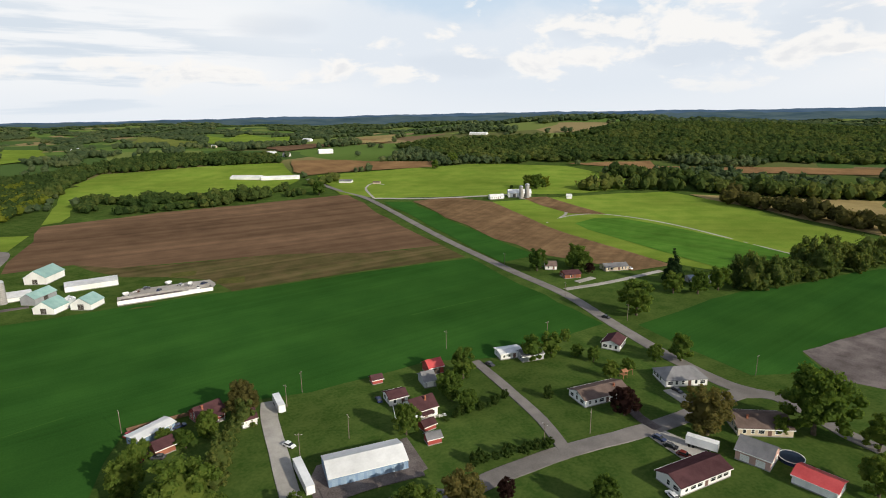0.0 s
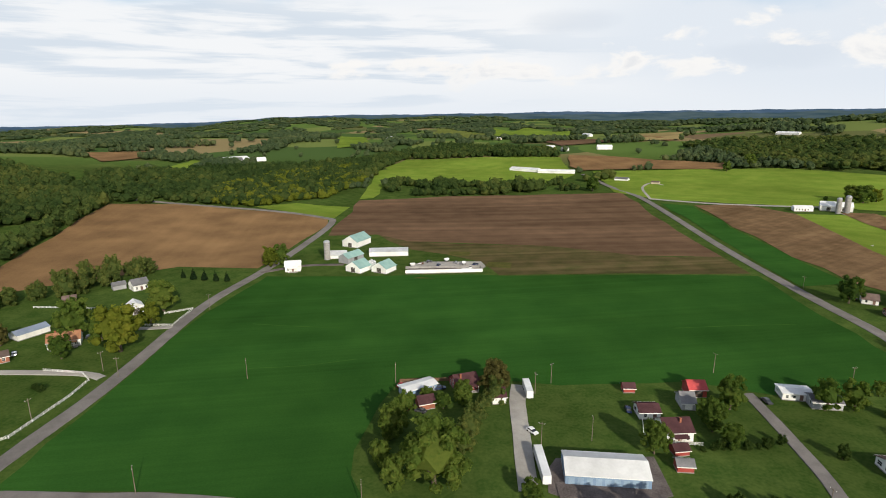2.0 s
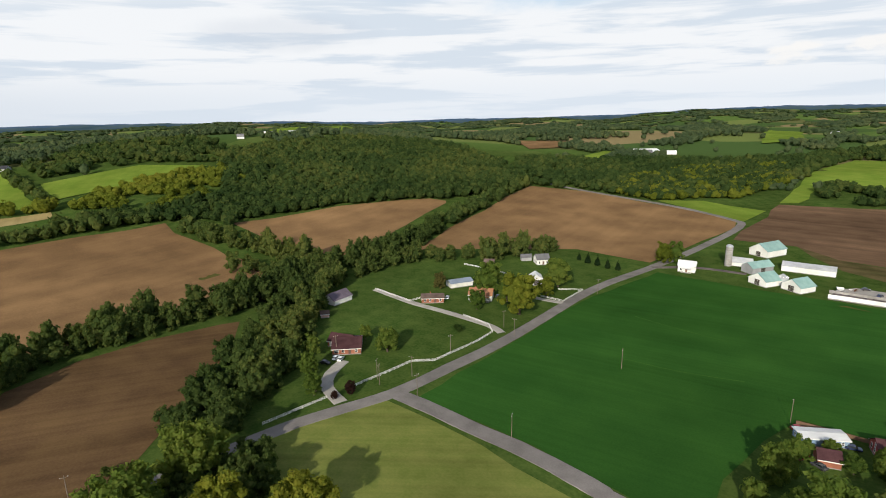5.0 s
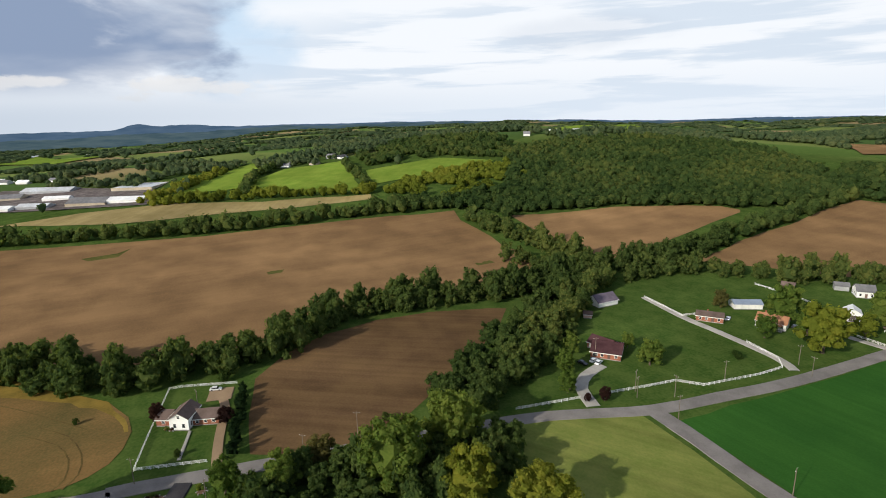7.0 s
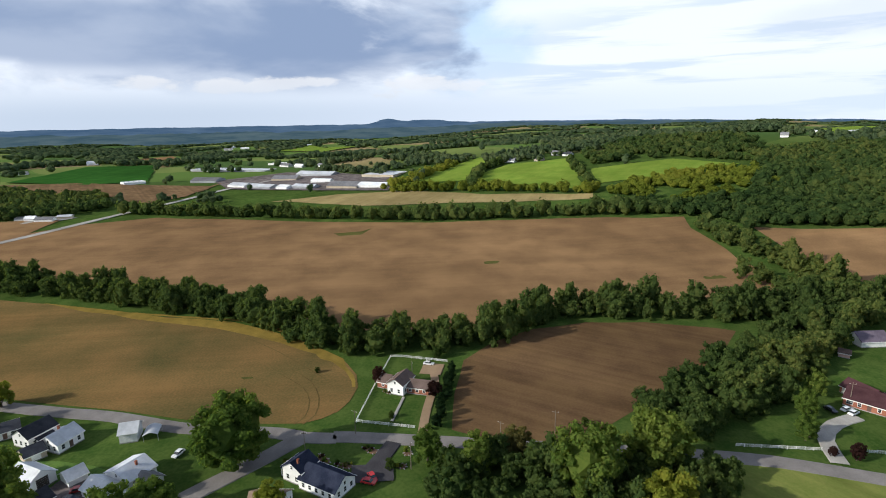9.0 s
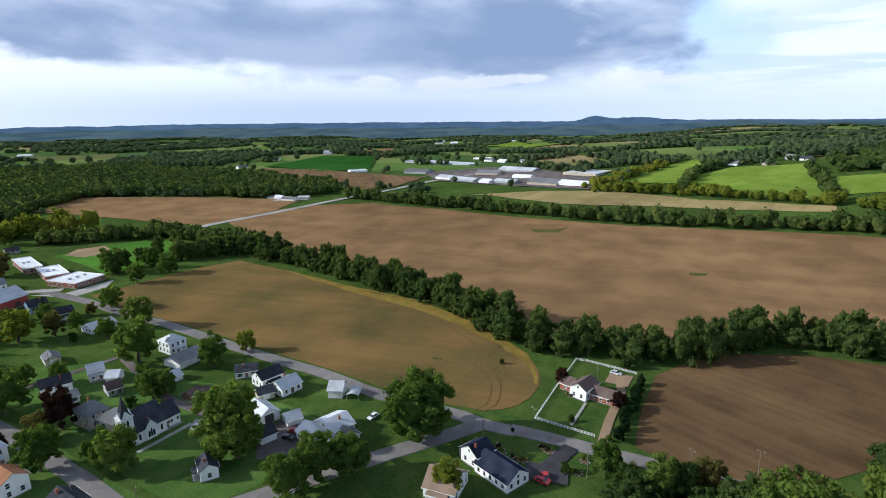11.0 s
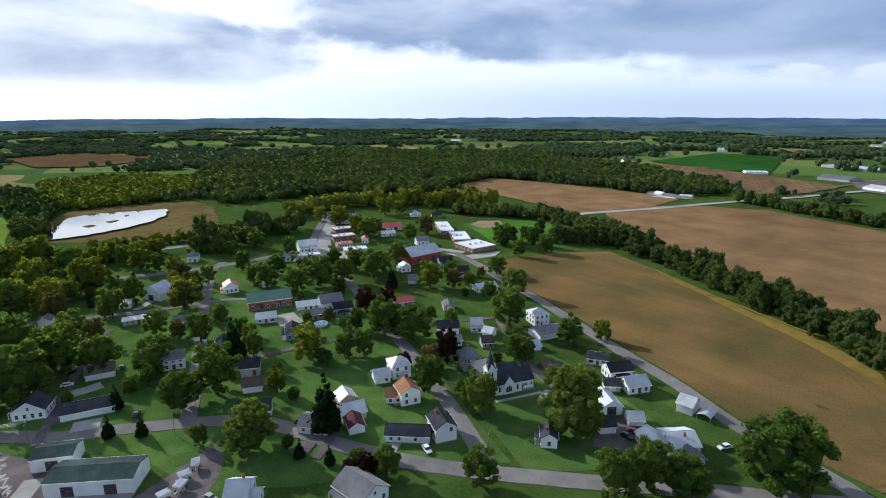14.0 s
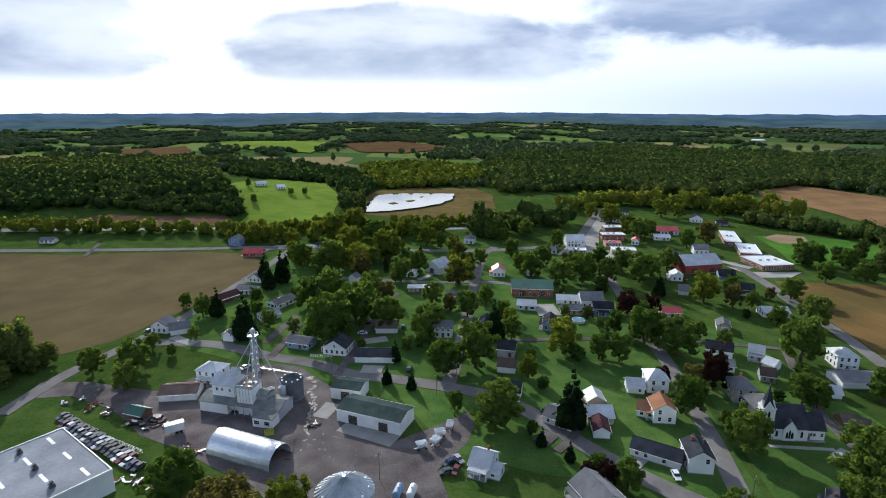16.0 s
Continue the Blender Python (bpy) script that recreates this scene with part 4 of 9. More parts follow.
road("three_door_apron", 6.0, "pale", [(30.3, -237.2), (18.8, -240.6)])
road("corner_drive", 5.0, "pale", [(105.8, -237.5), (114.1, -242.2), (119.0, -246.2)])
road("church_drive", 4.0, "pale", [(-130.7, -148.3), (-124.7, -145.0)])
road("blue_house_drive", 3.5, "gravel", [(67.6, -223.2), (64.9, -242.3), (63.4, -259.5)])
road("hall_lot", 12.0, "pale", [(-62.5, -283.0), (-63.5, -266.2)])
road("south_drive", 3.0, "gravel", [(245, -392), (254, -427)])
road("low_house_drive", 6.0, "gravel", [(-35.6, -156.1), (-40.4, -161.3)])
road("ranch_drive", 4.5, "pale", [(225.8, 265.9), (241.9, 268.4)])
road("grey_ranch_drive", 6.0, "pale", [(163.2, 124.1), (164.6, 132.9), (165.3, 137.5)])
road("storage_apron", 7.0, "gravel", [(29.1, 138.2), (42.5, 138.2), (59.3, 137.0)])
road("field_edge", 2.2, "gold", [(-287.0, -200.8), (-277.3, -141.3), (-272.3, -113.8), (-261.6, -94.8), (-250.2, -83.3), (-232.5, -67.6), (-219.5, -53.3), (-209.7, -46.5), (-200.1, -44.1)])
road("tramline", 0.45, "tram", [(-103.8, 264.8), (-82.8, 261.9), (-57.9, 260.1)])
road("tramline", 0.4, "tram", [(108.5, 261.1), (139.5, 264.6), (171.7, 267.0)])
road("tramline", 0.4, "tram", [(-87.3, 214.1), (-65.9, 216.8), (-43.0, 223.8)])
road("tyre_track", 0.5, "track", [(-215.4, -73.9), (-205.2, -62.7), (-191.3, -55.7), (-179.1, -54.0), (-172.6, -56.9)])
road("tyre_track", 0.5, "track", [(-210.1, -75.9), (-200.3, -64.8), (-189.2, -58.8), (-177.9, -57.4), (-172.6, -59.9)])
road("tyre_track", 0.5, "track", [(-249.1, -105.0), (-234.5, -86.3), (-218.1, -68.6), (-202.8, -52.8)])
road("brick_drive", 4.0, "pale", [(210.0, 257.3), (244.5, 255.6), (292.1, 258.6)])


# ---- trees ----
def ball(level):
    bm = bmesh.new()
    bmesh.ops.create_icosphere(bm, subdivisions=level, radius=1)
    v = np.array([p.co[:] for p in bm.verts])
    f = np.array([[q.index for q in g.verts] for g in bm.faces])
    bm.free()
    return v, f


BALL0 = ball(1)


def lump(base, centre, radius, rough):
    v, f = base
    k = rng.normal(size=(3, 3)) * 1.6
    shift = 1 + rough * (np.sin(v @ k[0] * 2) + np.sin(v @ k[1] * 3.1) * 0.7 + rng.normal(size=len(v)) * 0.5) * 0.5
    return v * shift[:, None] * radius + centre, f


def leaves(centre, radius, count, size):
    """Small leaf sprays set round a clump, each its own bent quad of two triangles."""
    d = rng.normal(size=(count, 3))
    d[:, 2] = np.abs(d[:, 2]) * 0.9 - 0.25 * rng.random(count)
    d /= np.linalg.norm(d, axis=1)[:, None]
    at = centre + d * radius * rng.uniform(0.82, 1.22, (count, 1))
    a = np.cross(d, rng.normal(size=(count, 3)))
    a /= np.linalg.norm(a, axis=1)[:, None]
    b = np.cross(d, a) + d * rng.normal(size=(count, 1)) * 0.6
    s = size * rng.uniform(0.6, 1.4, (count, 1))
    v = np.stack([at - a * s, at - b * s * 0.8, at + a * s, at + b * s * 0.8 + d * s * 0.3], 1).reshape(-1, 3)
    i = np.arange(count)[:, None] * 4
    return v, np.vstack([i + [0, 1, 2], i + [0, 2, 3]])


def gather(bits):
    vs, fs, at = [], [], 0
    for v, f in bits:
        vs.append(v)
        fs.append(f + at)
        at += len(v)
    return np.vstack(vs), np.vstack(fs)


def crown_shape(clumps, level, count, size, tall=1.0):
    """A full crown one wide and about one high over z = 0, of many uneven clumps on a lobed dome."""
    bits = []
    lobes = rng.uniform(0, 6.283, 3)
    small = (13 / clumps) ** 0.42
    for i in range(clumps):
        u = (i + 0.5) / clumps
        z = 0.05 + 0.80 * u ** 0.92
        reach = 0.43 * math.sqrt(max(0.04, 1 - ((z - 0.38) / 0.56) ** 2))
        a = i * 2.4 + rng.normal() * 0.35
        reach *= 1 + 0.13 * math.sin(2 * a + lobes[0]) + 0.09 * math.sin(3 * a + 5 * z + lobes[1])
        r = rng.uniform(0.125, 0.195) * small
        q = reach * (rng.uniform(0.78, 1.05) if i % 4 else rng.uniform(0.35, 0.75)) - r * 0.4
        c = np.array([q * math.cos(a), q * math.sin(a), z + rng.normal() * 0.03])
        bits.append(lump(level, c, r * 0.84, 0.24))
        if count:
            bits.append(leaves(c, r, count, size))
    bits.append(lump(level, np.array([0, 0, 0.44]), 0.33, 0.15))
    v, f = gather(bits)
    v[:, 2] *= tall
    return v, f


def conifer_shape(level, count):
    bits = []
    for i in range(9):
        u = i / 8
        r = 0.44 * (1 - u) + 0.05
        for j in range(max(1, int(6 * (1 - u)))):
            a = j * 6.283 / max(1, int(6 * (1 - u))) + i
            c = np.array([r * 0.55 * math.cos(a), r * 0.55 * math.sin(a), 0.12 + 1.45 * u])
            bits.append(lump(level, c, r * 0.42 + 0.03, 0.25))
            if count:
                bits.append(leaves(c, r * 0.5 + 0.03, count, 0.035))
    return gather(bits)


def tube(points, radii, sides=7):
    v, f = [], []
    pts = [Vector(p) for p in points]
    for k, (p, r) in enumerate(zip(pts, radii)):
        d = (pts[min(k + 1, len(pts) - 1)] - pts[max(k - 1, 0)]).normalized()
        a = d.orthogonal().normalized()
        b = d.cross(a)
        for s in range(sides):
            t = s * 2 * math.pi / sides
            v.append(tuple(p + (a * math.cos(t) + b * math.sin(t)) * r))
        if k:
            for s in range(sides):
                q = (s + 1) % sides
                i, j = (k - 1) * sides, k * sides
                f += [(i + s, i + q, j + q), (i + s, j + q, j + s)]
    return np.array(v), np.array(f)


def trunk_shape(conifer=False):
    if conifer:
        return tube([(0, 0, -0.22), (0, 0, 0.1), (0.01, 0, 1.2)], [0.045, 0.035, 0.008])
    bits = [tube([(0, 0, -0.24), (0.01, 0.01, -0.1), (0.0, 0.02, 0.15), (0.02, 0.0, 0.5)], [0.05, 0.038, 0.03, 0.012])]
    for i in range(5):
        a, z = i * 1.26 + rng.normal() * 0.2, rng.uniform(-0.02, 0.25)
        c, s = math.cos(a), math.sin(a)
        bits.append(tube([(0, 0.01, z), (0.12 * c, 0.12 * s, z + 0.12), (0.27 * c, 0.27 * s, z + 0.26)], [0.018, 0.013, 0.005], 5))
    return gather(bits)


NEAR_TREES = [crown_shape(44 + 3 * i, BALL0, 60, 0.022, 1.0 + 0.07 * (i % 3)) for i in range(6)]
STREET_TREES = [crown_shape(28 + 2 * i, BALL0, 34, 0.030, 1.0 + 0.07 * (i % 3)) for i in range(6)]
MID_TREES = [crown_shape(19, BALL0, 26, 0.040, 1.0 + 0.15 * (i % 3)) for i in range(7)]
FAR_TREES = [gather([lump(BALL0, np.array([0, 0, 0.44]), 0.40, 0.25), lump(BALL0, np.array([0.2, 0.1 * (i % 3 - 1), 0.66]), 0.27, 0.3), lump(BALL0, np.array([-0.16, 0.14, 0.60]), 0.26, 0.3), leaves(np.array([0, 0, 0.48]), 0.44, 34, 0.085)]) for i in range(9)]
FARTHER_TREES = [gather([lump(BALL0, np.array([0, 0, 0.46]), 0.44, 0.25), lump(BALL0, np.array([0.22, 0.1 * (i % 3 - 1), 0.66]), 0.28, 0.3), leaves(np.array([0, 0, 0.46]), 0.46, 13, 0.11)]) for i in range(9)]
WOODLET_TREES = [gather([lump(BALL0, np.array([0, 0, 0.46]), 0.42, 0.28), lump(BALL0, np.array([0.2, 0.1 * (i % 3 - 1), 0.66]), 0.26, 0.3), leaves(np.array([0, 0, 0.46]), 0.45, 6, 0.12)]) for i in range(9)]
DOT_TREES = [lump(BALL0, np.array([0, 0, 0.42]), 0.5, 0.28) for i in range(7)]
TRUNK_MESH = [mesh_from("trunk", *trunk_shape(), BARK, True) for i in range(3)]
PINE_TRUNK = mesh_from("trunk", *trunk_shape(True), BARK, True)
CROWN_MESH = {k: [mesh_from("crown", *s, LEAF[k]) for s in NEAR_TREES] for k in ("b", "y", "o", "r", "s")}
FAR_CROWN_MESH = {k: [mesh_from("crown", *s, LEAF[k]) for s in STREET_TREES] for k in ("b", "y", "o", "r", "s")}
CROWN_MESH["c"] = FAR_CROWN_MESH["c"] = [mesh_from("crown", *conifer_shape(BALL0, 16), LEAF["c"]) for i in range(3)]
TREE_LABEL = {"b": ("tree", "broad leafy dark green tree standing in grass"), "y": ("tree", "tall tree with yellowing leaves in grass"), "o": ("tree", "leafy tree turning orange-brown for autumn"),
              "c": ("conifer", "dark pointed evergreen standing in grass"), "r": ("ornamental_tree", "rounded ornamental tree with dark red leaves"), "s": ("shrub", "small round green shrub in grass")}
TREES_AT = []


def tree(kind, x, y, width):
    name, label = TREE_LABEL[kind]
    top = new(name)
    k = len(TREES_AT)
    z = float(hgt(x, y))
    width = min(width * 0.95, 23.0)
    lift = 0.02 if kind == "s" else 0.13
    crowns = (CROWN_MESH if math.hypot(x, y) < 225 and kind != "s" else FAR_CROWN_MESH)[kind]
    tall = 0.86 if width > 14 else 0.98
    top.matrix_world = Matrix.Translation((x, y, z)) @ Matrix.Rotation(k * 1.7, 4, "Z") @ Matrix.Diagonal((width, width, width * tall, 1))
    for mesh, part_name in (((PINE_TRUNK if kind == "c" else TRUNK_MESH[k % 3]), "trunk"), (crowns[k % len(crowns)], "crown")):
        ob = new(part_name, mesh)
        ob.parent = top
        ob.location = (0, 0, lift)
    TREES_AT.append((x, y, width))
    return tagged(top, label, "tree" if kind != "s" else "shrub", "village trees" if kind != "s" else "garden shrubs")


def stand(name, label, x, y, width, tall, material, shapes):
    """Many trees in one sheet of woodland."""
    pick = rng.integers(0, len(shapes), len(x))
    turn = rng.uniform(0, 6.283, len(x))
    z = hgt(x, y)
    vs, fs, at = [], [], 0
    for s, (v, f) in enumerate(shapes):
        i = np.flatnonzero(pick == s)
        if not len(i):
            continue
        c, n = np.cos(turn[i])[:, None], np.sin(turn[i])[:, None]
        w, t = width[i][:, None], tall[i][:, None]
        px = (v[:, 0] * c - v[:, 1] * n) * w + x[i][:, None]
        py = (v[:, 0] * n + v[:, 1] * c) * w + y[i][:, None]
        pz = v[:, 2] * t + z[i][:, None]
        vs.append(np.stack([px, py, pz], -1).reshape(-1, 3))
        fs.append((f[None] + (np.arange(len(i)) * len(v))[:, None, None] + at).reshape(-1, 3))
        at += len(i) * len(v)
    return tagged(new(name, mesh_from(name, np.vstack(vs), np.vstack(fs), material)), label, "woodland", kind="stuff")


def wood(name, spacing, points, kind="wood", loose=-9.0):
    p = np.array(points)
    r = np.hypot(*p.T).mean()
    gap = spacing * 0.82 * max(1.0, r / 1150)
    gx, gy = np.meshgrid(np.arange(p[:, 0].min(), p[:, 0].max(), gap), np.arange(p[:, 1].min(), p[:, 1].max(), gap))
    x, y = gx.ravel() + rng.normal(size=gx.size) * gap * 0.28, gy.ravel() + rng.normal(size=gx.size) * gap * 0.28
    keep = inside(p, x, y)
    x, y = x[keep], y[keep]
    keep = open_ground(x, y, 6)
    x, y = x[keep], y[keep]
    if loose > -9.0:
        lie = np.array([noise.noise((a / 38, b / 38, 4.0)) for a, b in zip(x, y)])
        x, y = x[lie > loose], y[lie > loose]
    WOODS_AT.append(p)
    r = np.hypot(x, y)
    for part_of, shapes in ((r < 330, MID_TREES), ((r >= 330) & (r < 640), FAR_TREES), (r >= 640, FARTHER_TREES)):
        if part_of.any():
            q = x[part_of], y[part_of]
            w = gap * rng.uniform(0.95, 1.6, len(q[0]))
            stand(name, "dense mixed deciduous woodland with touches of autumn", *q, w, np.minimum(w, 14) * rng.uniform(0.75, 1.1, len(w)), LEAF[kind], shapes)


WOODS_AT = []


def belt(name, width, spacing, points, kind="belt"):
    line = curve_points(points, spacing)
    xs, ys = [], []
    rows = max(1, round(width / spacing))
    way = np.gradient(line, axis=0)
    way /= np.linalg.norm(way, axis=1)[:, None] + 1e-9
    for p, d in zip(line, way):
        for k in range(rows):
            off = (k + 0.5) / rows * width - width / 2 + rng.normal() * spacing * 0.25
            slide = rng.normal() * spacing * 0.3
            xs.append(p[0] - d[1] * off + d[0] * slide)
            ys.append(p[1] + d[0] * off + d[1] * slide)
    x, y = np.array(xs), np.array(ys)
    r = np.hypot(x, y)
    for part_of, shapes in ((r < 480, MID_TREES), ((r >= 480) & (r < 700), FAR_TREES), (r >= 700, FARTHER_TREES)):
        if part_of.any():
            q = x[part_of], y[part_of]
            w = spacing * rng.uniform(0.85, 1.65, len(q[0])) * (1.22 if width >= 20 else 1.0)
            stand(name, "belt of mixed green trees along a field edge", *q, w, w * rng.uniform(0.80, 1.18, len(w)) * (1.06 if width >= 20 else 1.0), LEAF[kind], shapes)


def far_woods():
    """Woods and hedges over the far hills, thinned where fields lie open."""
    xs, ys, ws = [], [], []
    r = 740.0
    while r < 4800:
        gap = 8.2 * (r / 740) ** 0.86
        k = int(2 * math.pi * r / gap)
        a = np.arange(k) * 2 * math.pi / k + rng.uniform(0, 1)
        rr = r + rng.normal(size=k) * gap * 0.35
        xs.append(rr * np.cos(a))
        ys.append(rr * np.sin(a))
        ws.append(np.full(k, gap))
        r += gap * 1.15
    x, y, w = np.concatenate(xs), np.concatenate(ys), np.concatenate(ws)
    # nothing behind the camera's back, between the last and the first bearing that it sees
    bearing = np.degrees(np.arctan2(-x, y))
    seen = (bearing > -72) | (bearing < -136)
    x, y, w = x[seen], y[seen], w[seen]
    lie = np.array([noise.noise((a / 300, b / 300, 3.0)) + 0.6 * noise.noise((a / 110, b / 110, 9.0)) + 0.25 * noise.noise((a / 40, b / 40, 5.0)) for a, b in zip(x, y)])
    keep = lie > 0.13 + 0.06 * smooth(1250, 760, np.hypot(x, y)) - 0.08 * smooth(2000, 3600, np.hypot(x, y))
    # lone trees and hedgerow trees in the open
    keep |= rng.random(len(x)) < 0.014
    x, y, w = x[keep], y[keep], w[keep]
    keep = open_ground(x, y, 10)
    for p in WOODS_AT:
        keep &= ~inside(p, x, y)
    x, y, w = x[keep], y[keep], w[keep]
    w = w * rng.uniform(0.8, 1.55, len(w))
    near = np.hypot(x, y) < 1500
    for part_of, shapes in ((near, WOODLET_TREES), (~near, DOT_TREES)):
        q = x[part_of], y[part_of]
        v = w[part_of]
        # these leaves carry the painted distance haze
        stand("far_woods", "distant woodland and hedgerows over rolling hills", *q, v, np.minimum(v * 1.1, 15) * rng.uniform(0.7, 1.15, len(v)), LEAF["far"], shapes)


wood("hill_wood", 11, [(-551, 137), (-496, 217), (-470, 244), (-446, 345), (-391, 424), (-354, 536), (-460, 644), (-580, 720), (-683, 722), (-755, 634), (-770, 508), (-729, 381), (-672, 340), (-580, 332), (-546, 276), (-547, 210), (-560, 152)])
wood("east_ridge_wood", 14, [(437, 1100), (442, 854), (490, 752), (578, 721), (726, 672), (1011, 476), (1196, 419), (2825, 1009), (1884, 903), (1283, 946), (994, 1034), (761, 952), (550, 1116)])
wood("west_valley_wood", 11, [(-355, 561), (-268, 575), (-218, 580), (-153, 654), (-129, 807), (-56, 980), (131, 946), (171, 920), (184, 1050), (-22, 1209), (-179, 995), (-368, 841), (-481, 720), (-410, 600)])
wood("west_yellow_wood", 9, [(-267, 573), (-217, 577), (-151, 647), (-128, 802), (-169, 941), (-261, 851), (-292, 698)], "y")
wood("bush_clump", 9, [(-93, 698), (-44, 667), (44, 679), (97, 681), (160, 703), (137, 764), (74, 799), (-14, 851), (-95, 807)], "wood", loose=-0.02)
wood("left_valley_wood", 11, [(-457, 228), (-445, 257), (-433, 342), (-379, 434), (-357, 541), (-368, 583), (-471, 661), (-659, 626), (-762, 462), (-737, 387)])
wood("south_plain_wood", 12, [(-207, -825), (-257, -661), (-352, -629), (-399, -670), (-511, -720), (-565, -575), (-565, -461), (-637, -420), (-802, -540), (-804, -799), (-778, -1130), (-461, -1475)])
wood("south_hill_wood", 11, [(407, -484), (379, -498), (296, -527), (171, -516), (196, -588), (232, -651), (355, -951), (583, -973), (674, -817)])
wood("pond_wood", 11, [(112, -717), (84, -549), (67, -568), (61, -665), (67, -771), (123, -912), (284, -1037), (380, -1019), (274, -819)])
wood("south_far_wood", 13, [(-86, -667), (-171, -677), (-336, -728), (-445, -745), (-439, -651), (-608, -715), (-882, -1048), (-546, -1200), (-180, -1214), (-83, -945)])
wood("marsh_wood", 11, [(84, -727), (39, -711), (-12, -722), (-76, -775), (-119, -927), (-7, -1024), (113, -991)], "y")
wood("south_left_wood", 12, [(656, -793), (570, -951), (364, -975), (372, -1119), (642, -1172), (892, -1088)])
wood("grove", 9, [(-128.1, -4.7), (-147.1, -11.2), (-159.0, 2.7), (-159.5, 17.4), (-154.2, 29.4), (-166, 48), (-201, 79), (-226, 109), (-250, 142), (-279, 183), (-288, 206), (-274, 207), (-247.8, 178.0), (-202.2, 132.3), (-172.6, 96.4), (-157.9, 82.7), (-145.1, 80.3), (-121.0, 81.3), (-115.6, 62.2)], "belt")
wood("hill_back_wood", 11, [(-700, 350), (-780, 292), (-790, 172), (-900, 190), (-1000, 300), (-960, 420), (-820, 430)], loose=-0.12)
wood("hill_yellow_wood", 9, [(-612, 152), (-664, 214), (-681, 286), (-672, 338), (-580, 330), (-548, 276), (-549, 212)], "y", loose=-0.15)
belt("clipped_hedge", 2, 2.4, [(78.7, 158.0), (91.7, 158.8), (104.6, 160.8)], "s")
belt("clipped_hedge", 2, 2.4, [(75.1, 131.0), (87.4, 129.8), (102.6, 128.5)], "s")
belt("creek_belt", 22, 6.9, [(-296, -494), (-331, -447), (-355, -418), (-352, -354), (-335, -300), (-322, -255), (-303, -190), (-288, -142), (-276, -110), (-262, -90), (-248, -71), (-238, -55), (-240, -40), (-243, -20), (-245, -2), (-254, 13), (-275, 38), (-286, 69), (-285, 98), (-280, 132), (-284, 162), (-291, 191.5)])
belt("south_edge", 20, 8, [(-297, -338), (-320, -323), (-343, -293)])
belt("rail_belt", 20, 8, [(-607, -377), (-585, -288), (-569, -202), (-543, -68), (-537, 16), (-536, 125), (-519, 200)])
belt("field_divide", 16, 9, [(-480, 205), (-422, 210), (-374, 218), (-331.4, 218.8), (-303.8, 228.2)])
belt("west_divide", 18, 9, [(-357, 541), (-328, 395), (-300, 299), (-296.0, 255.7), (-296.8, 220.2)])
belt("creek_west", 16, 8, [(-342.9, 181.5), (-302.8, 197.4), (-277.7, 211.9), (-273.3, 234.8), (-272.5, 265.1), (-259.2, 280.9)])
belt("back_hedge", 12, 8, [(-251.3, 293.8), (-234.1, 307.7), (-220.2, 328.4), (-205, 354)])
belt("lane_grove", 14, 8, [(-190, 97), (-207, 120), (-227, 147), (-253, 176), (-272, 206)])
belt("east_belt", 26, 8, [(303.6, 212.1), (351, 207), (397, 205), (453, 203), (495, 194)])
belt("north_belt_a", 35, 9, [(564, 597), (598, 551), (611, 489)])
belt("north_belt_b", 40, 10, [(585, 468), (625, 428), (664, 373), (720, 333), (774, 288)])
belt("north_belt_c", 24, 9, [(553, 405), (554, 336), (543, 277), (543, 247)], "o")
belt("north_bush", 22, 9, [(465, 535), (515, 519), (561, 481)])
belt("hill_hedge_a", 14, 9, [(-730, -97), (-836, -51), (-896, -18)], "y")
belt("hill_hedge_b", 12, 9, [(-634, 144), (-721, 152), (-818, 155)])
belt("hill_hedge_c", 14, 9, [(-699, 10), (-822, 25), (-878, 53)])
belt("hill_foot", 14, 9, [(-703, -87), (-672, 20), (-616, 143)], "y")
belt("bypass_trees_a", 18, 8, [(349, -456), (293, -460), (203, -465), (155, -462), (95, -470), (56, -474)], "y")
belt("bypass_trees_b", 16, 8, [(153, -441), (106, -434), (62, -439), (26, -451), (-12, -467)], "y")
belt("marsh_bushes", 10, 6, [(27, -500), (-23, -495), (-61, -500)], "y")
belt("town_back", 24, 9, [(-143, -563), (-201, -594), (-244, -578), (-288, -556), (-321, -530), (-356, -506)], "y")
belt("town_west", 34, 10, [(-44, -444), (-72, -476), (-102, -499), (-125, -486)])
belt("pine_hedge", 4, 3.3, [(-171.0, -9.7), (-189.5, -7.4), (-212.1, -5.2)], "c")
belt("home_hedge", 6, 6, [(2.9, 157.3), (7.4, 173.5), (12.3, 186.6)])
belt("yard_hedge", 7, 7, [(-18.6, 140.4), (-20.4, 159.8), (-18.4, 180.0)], "b")
belt("school_trees", 14, 10, [(-253, -353), (-281, -358), (-307, -362)])
belt("west_farm_wood", 24, 9, [(36, 694), (67, 709), (101, 702)])
belt("farmyard_trees", 14, 9, [(184, 761), (203, 773), (218, 799)])
belt("dark_grove", 22, 9, [(185.0, -208.8), (167.9, -209.6), (162.7, -222.2)])
far_woods()


# ---- buildings ----
def part(name, bm, material, parent, label="", at=None):
    """Links a bmesh, or a ready mesh, as one mesh object under a thing or a part."""
    if isinstance(bm, bpy.types.Mesh):
        me = bm
    else:
        bmesh.ops.recalc_face_normals(bm, faces=bm.faces[:])
        me = bpy.data.meshes.new(name)
        bm.to_mesh(me)
        bm.free()
        me.materials.append(material)
    ob = new(name, me)
    ob.parent = parent
    if at is not None:
        ob.matrix_basis = at
    if label:
        tagged(ob, label)
    return ob


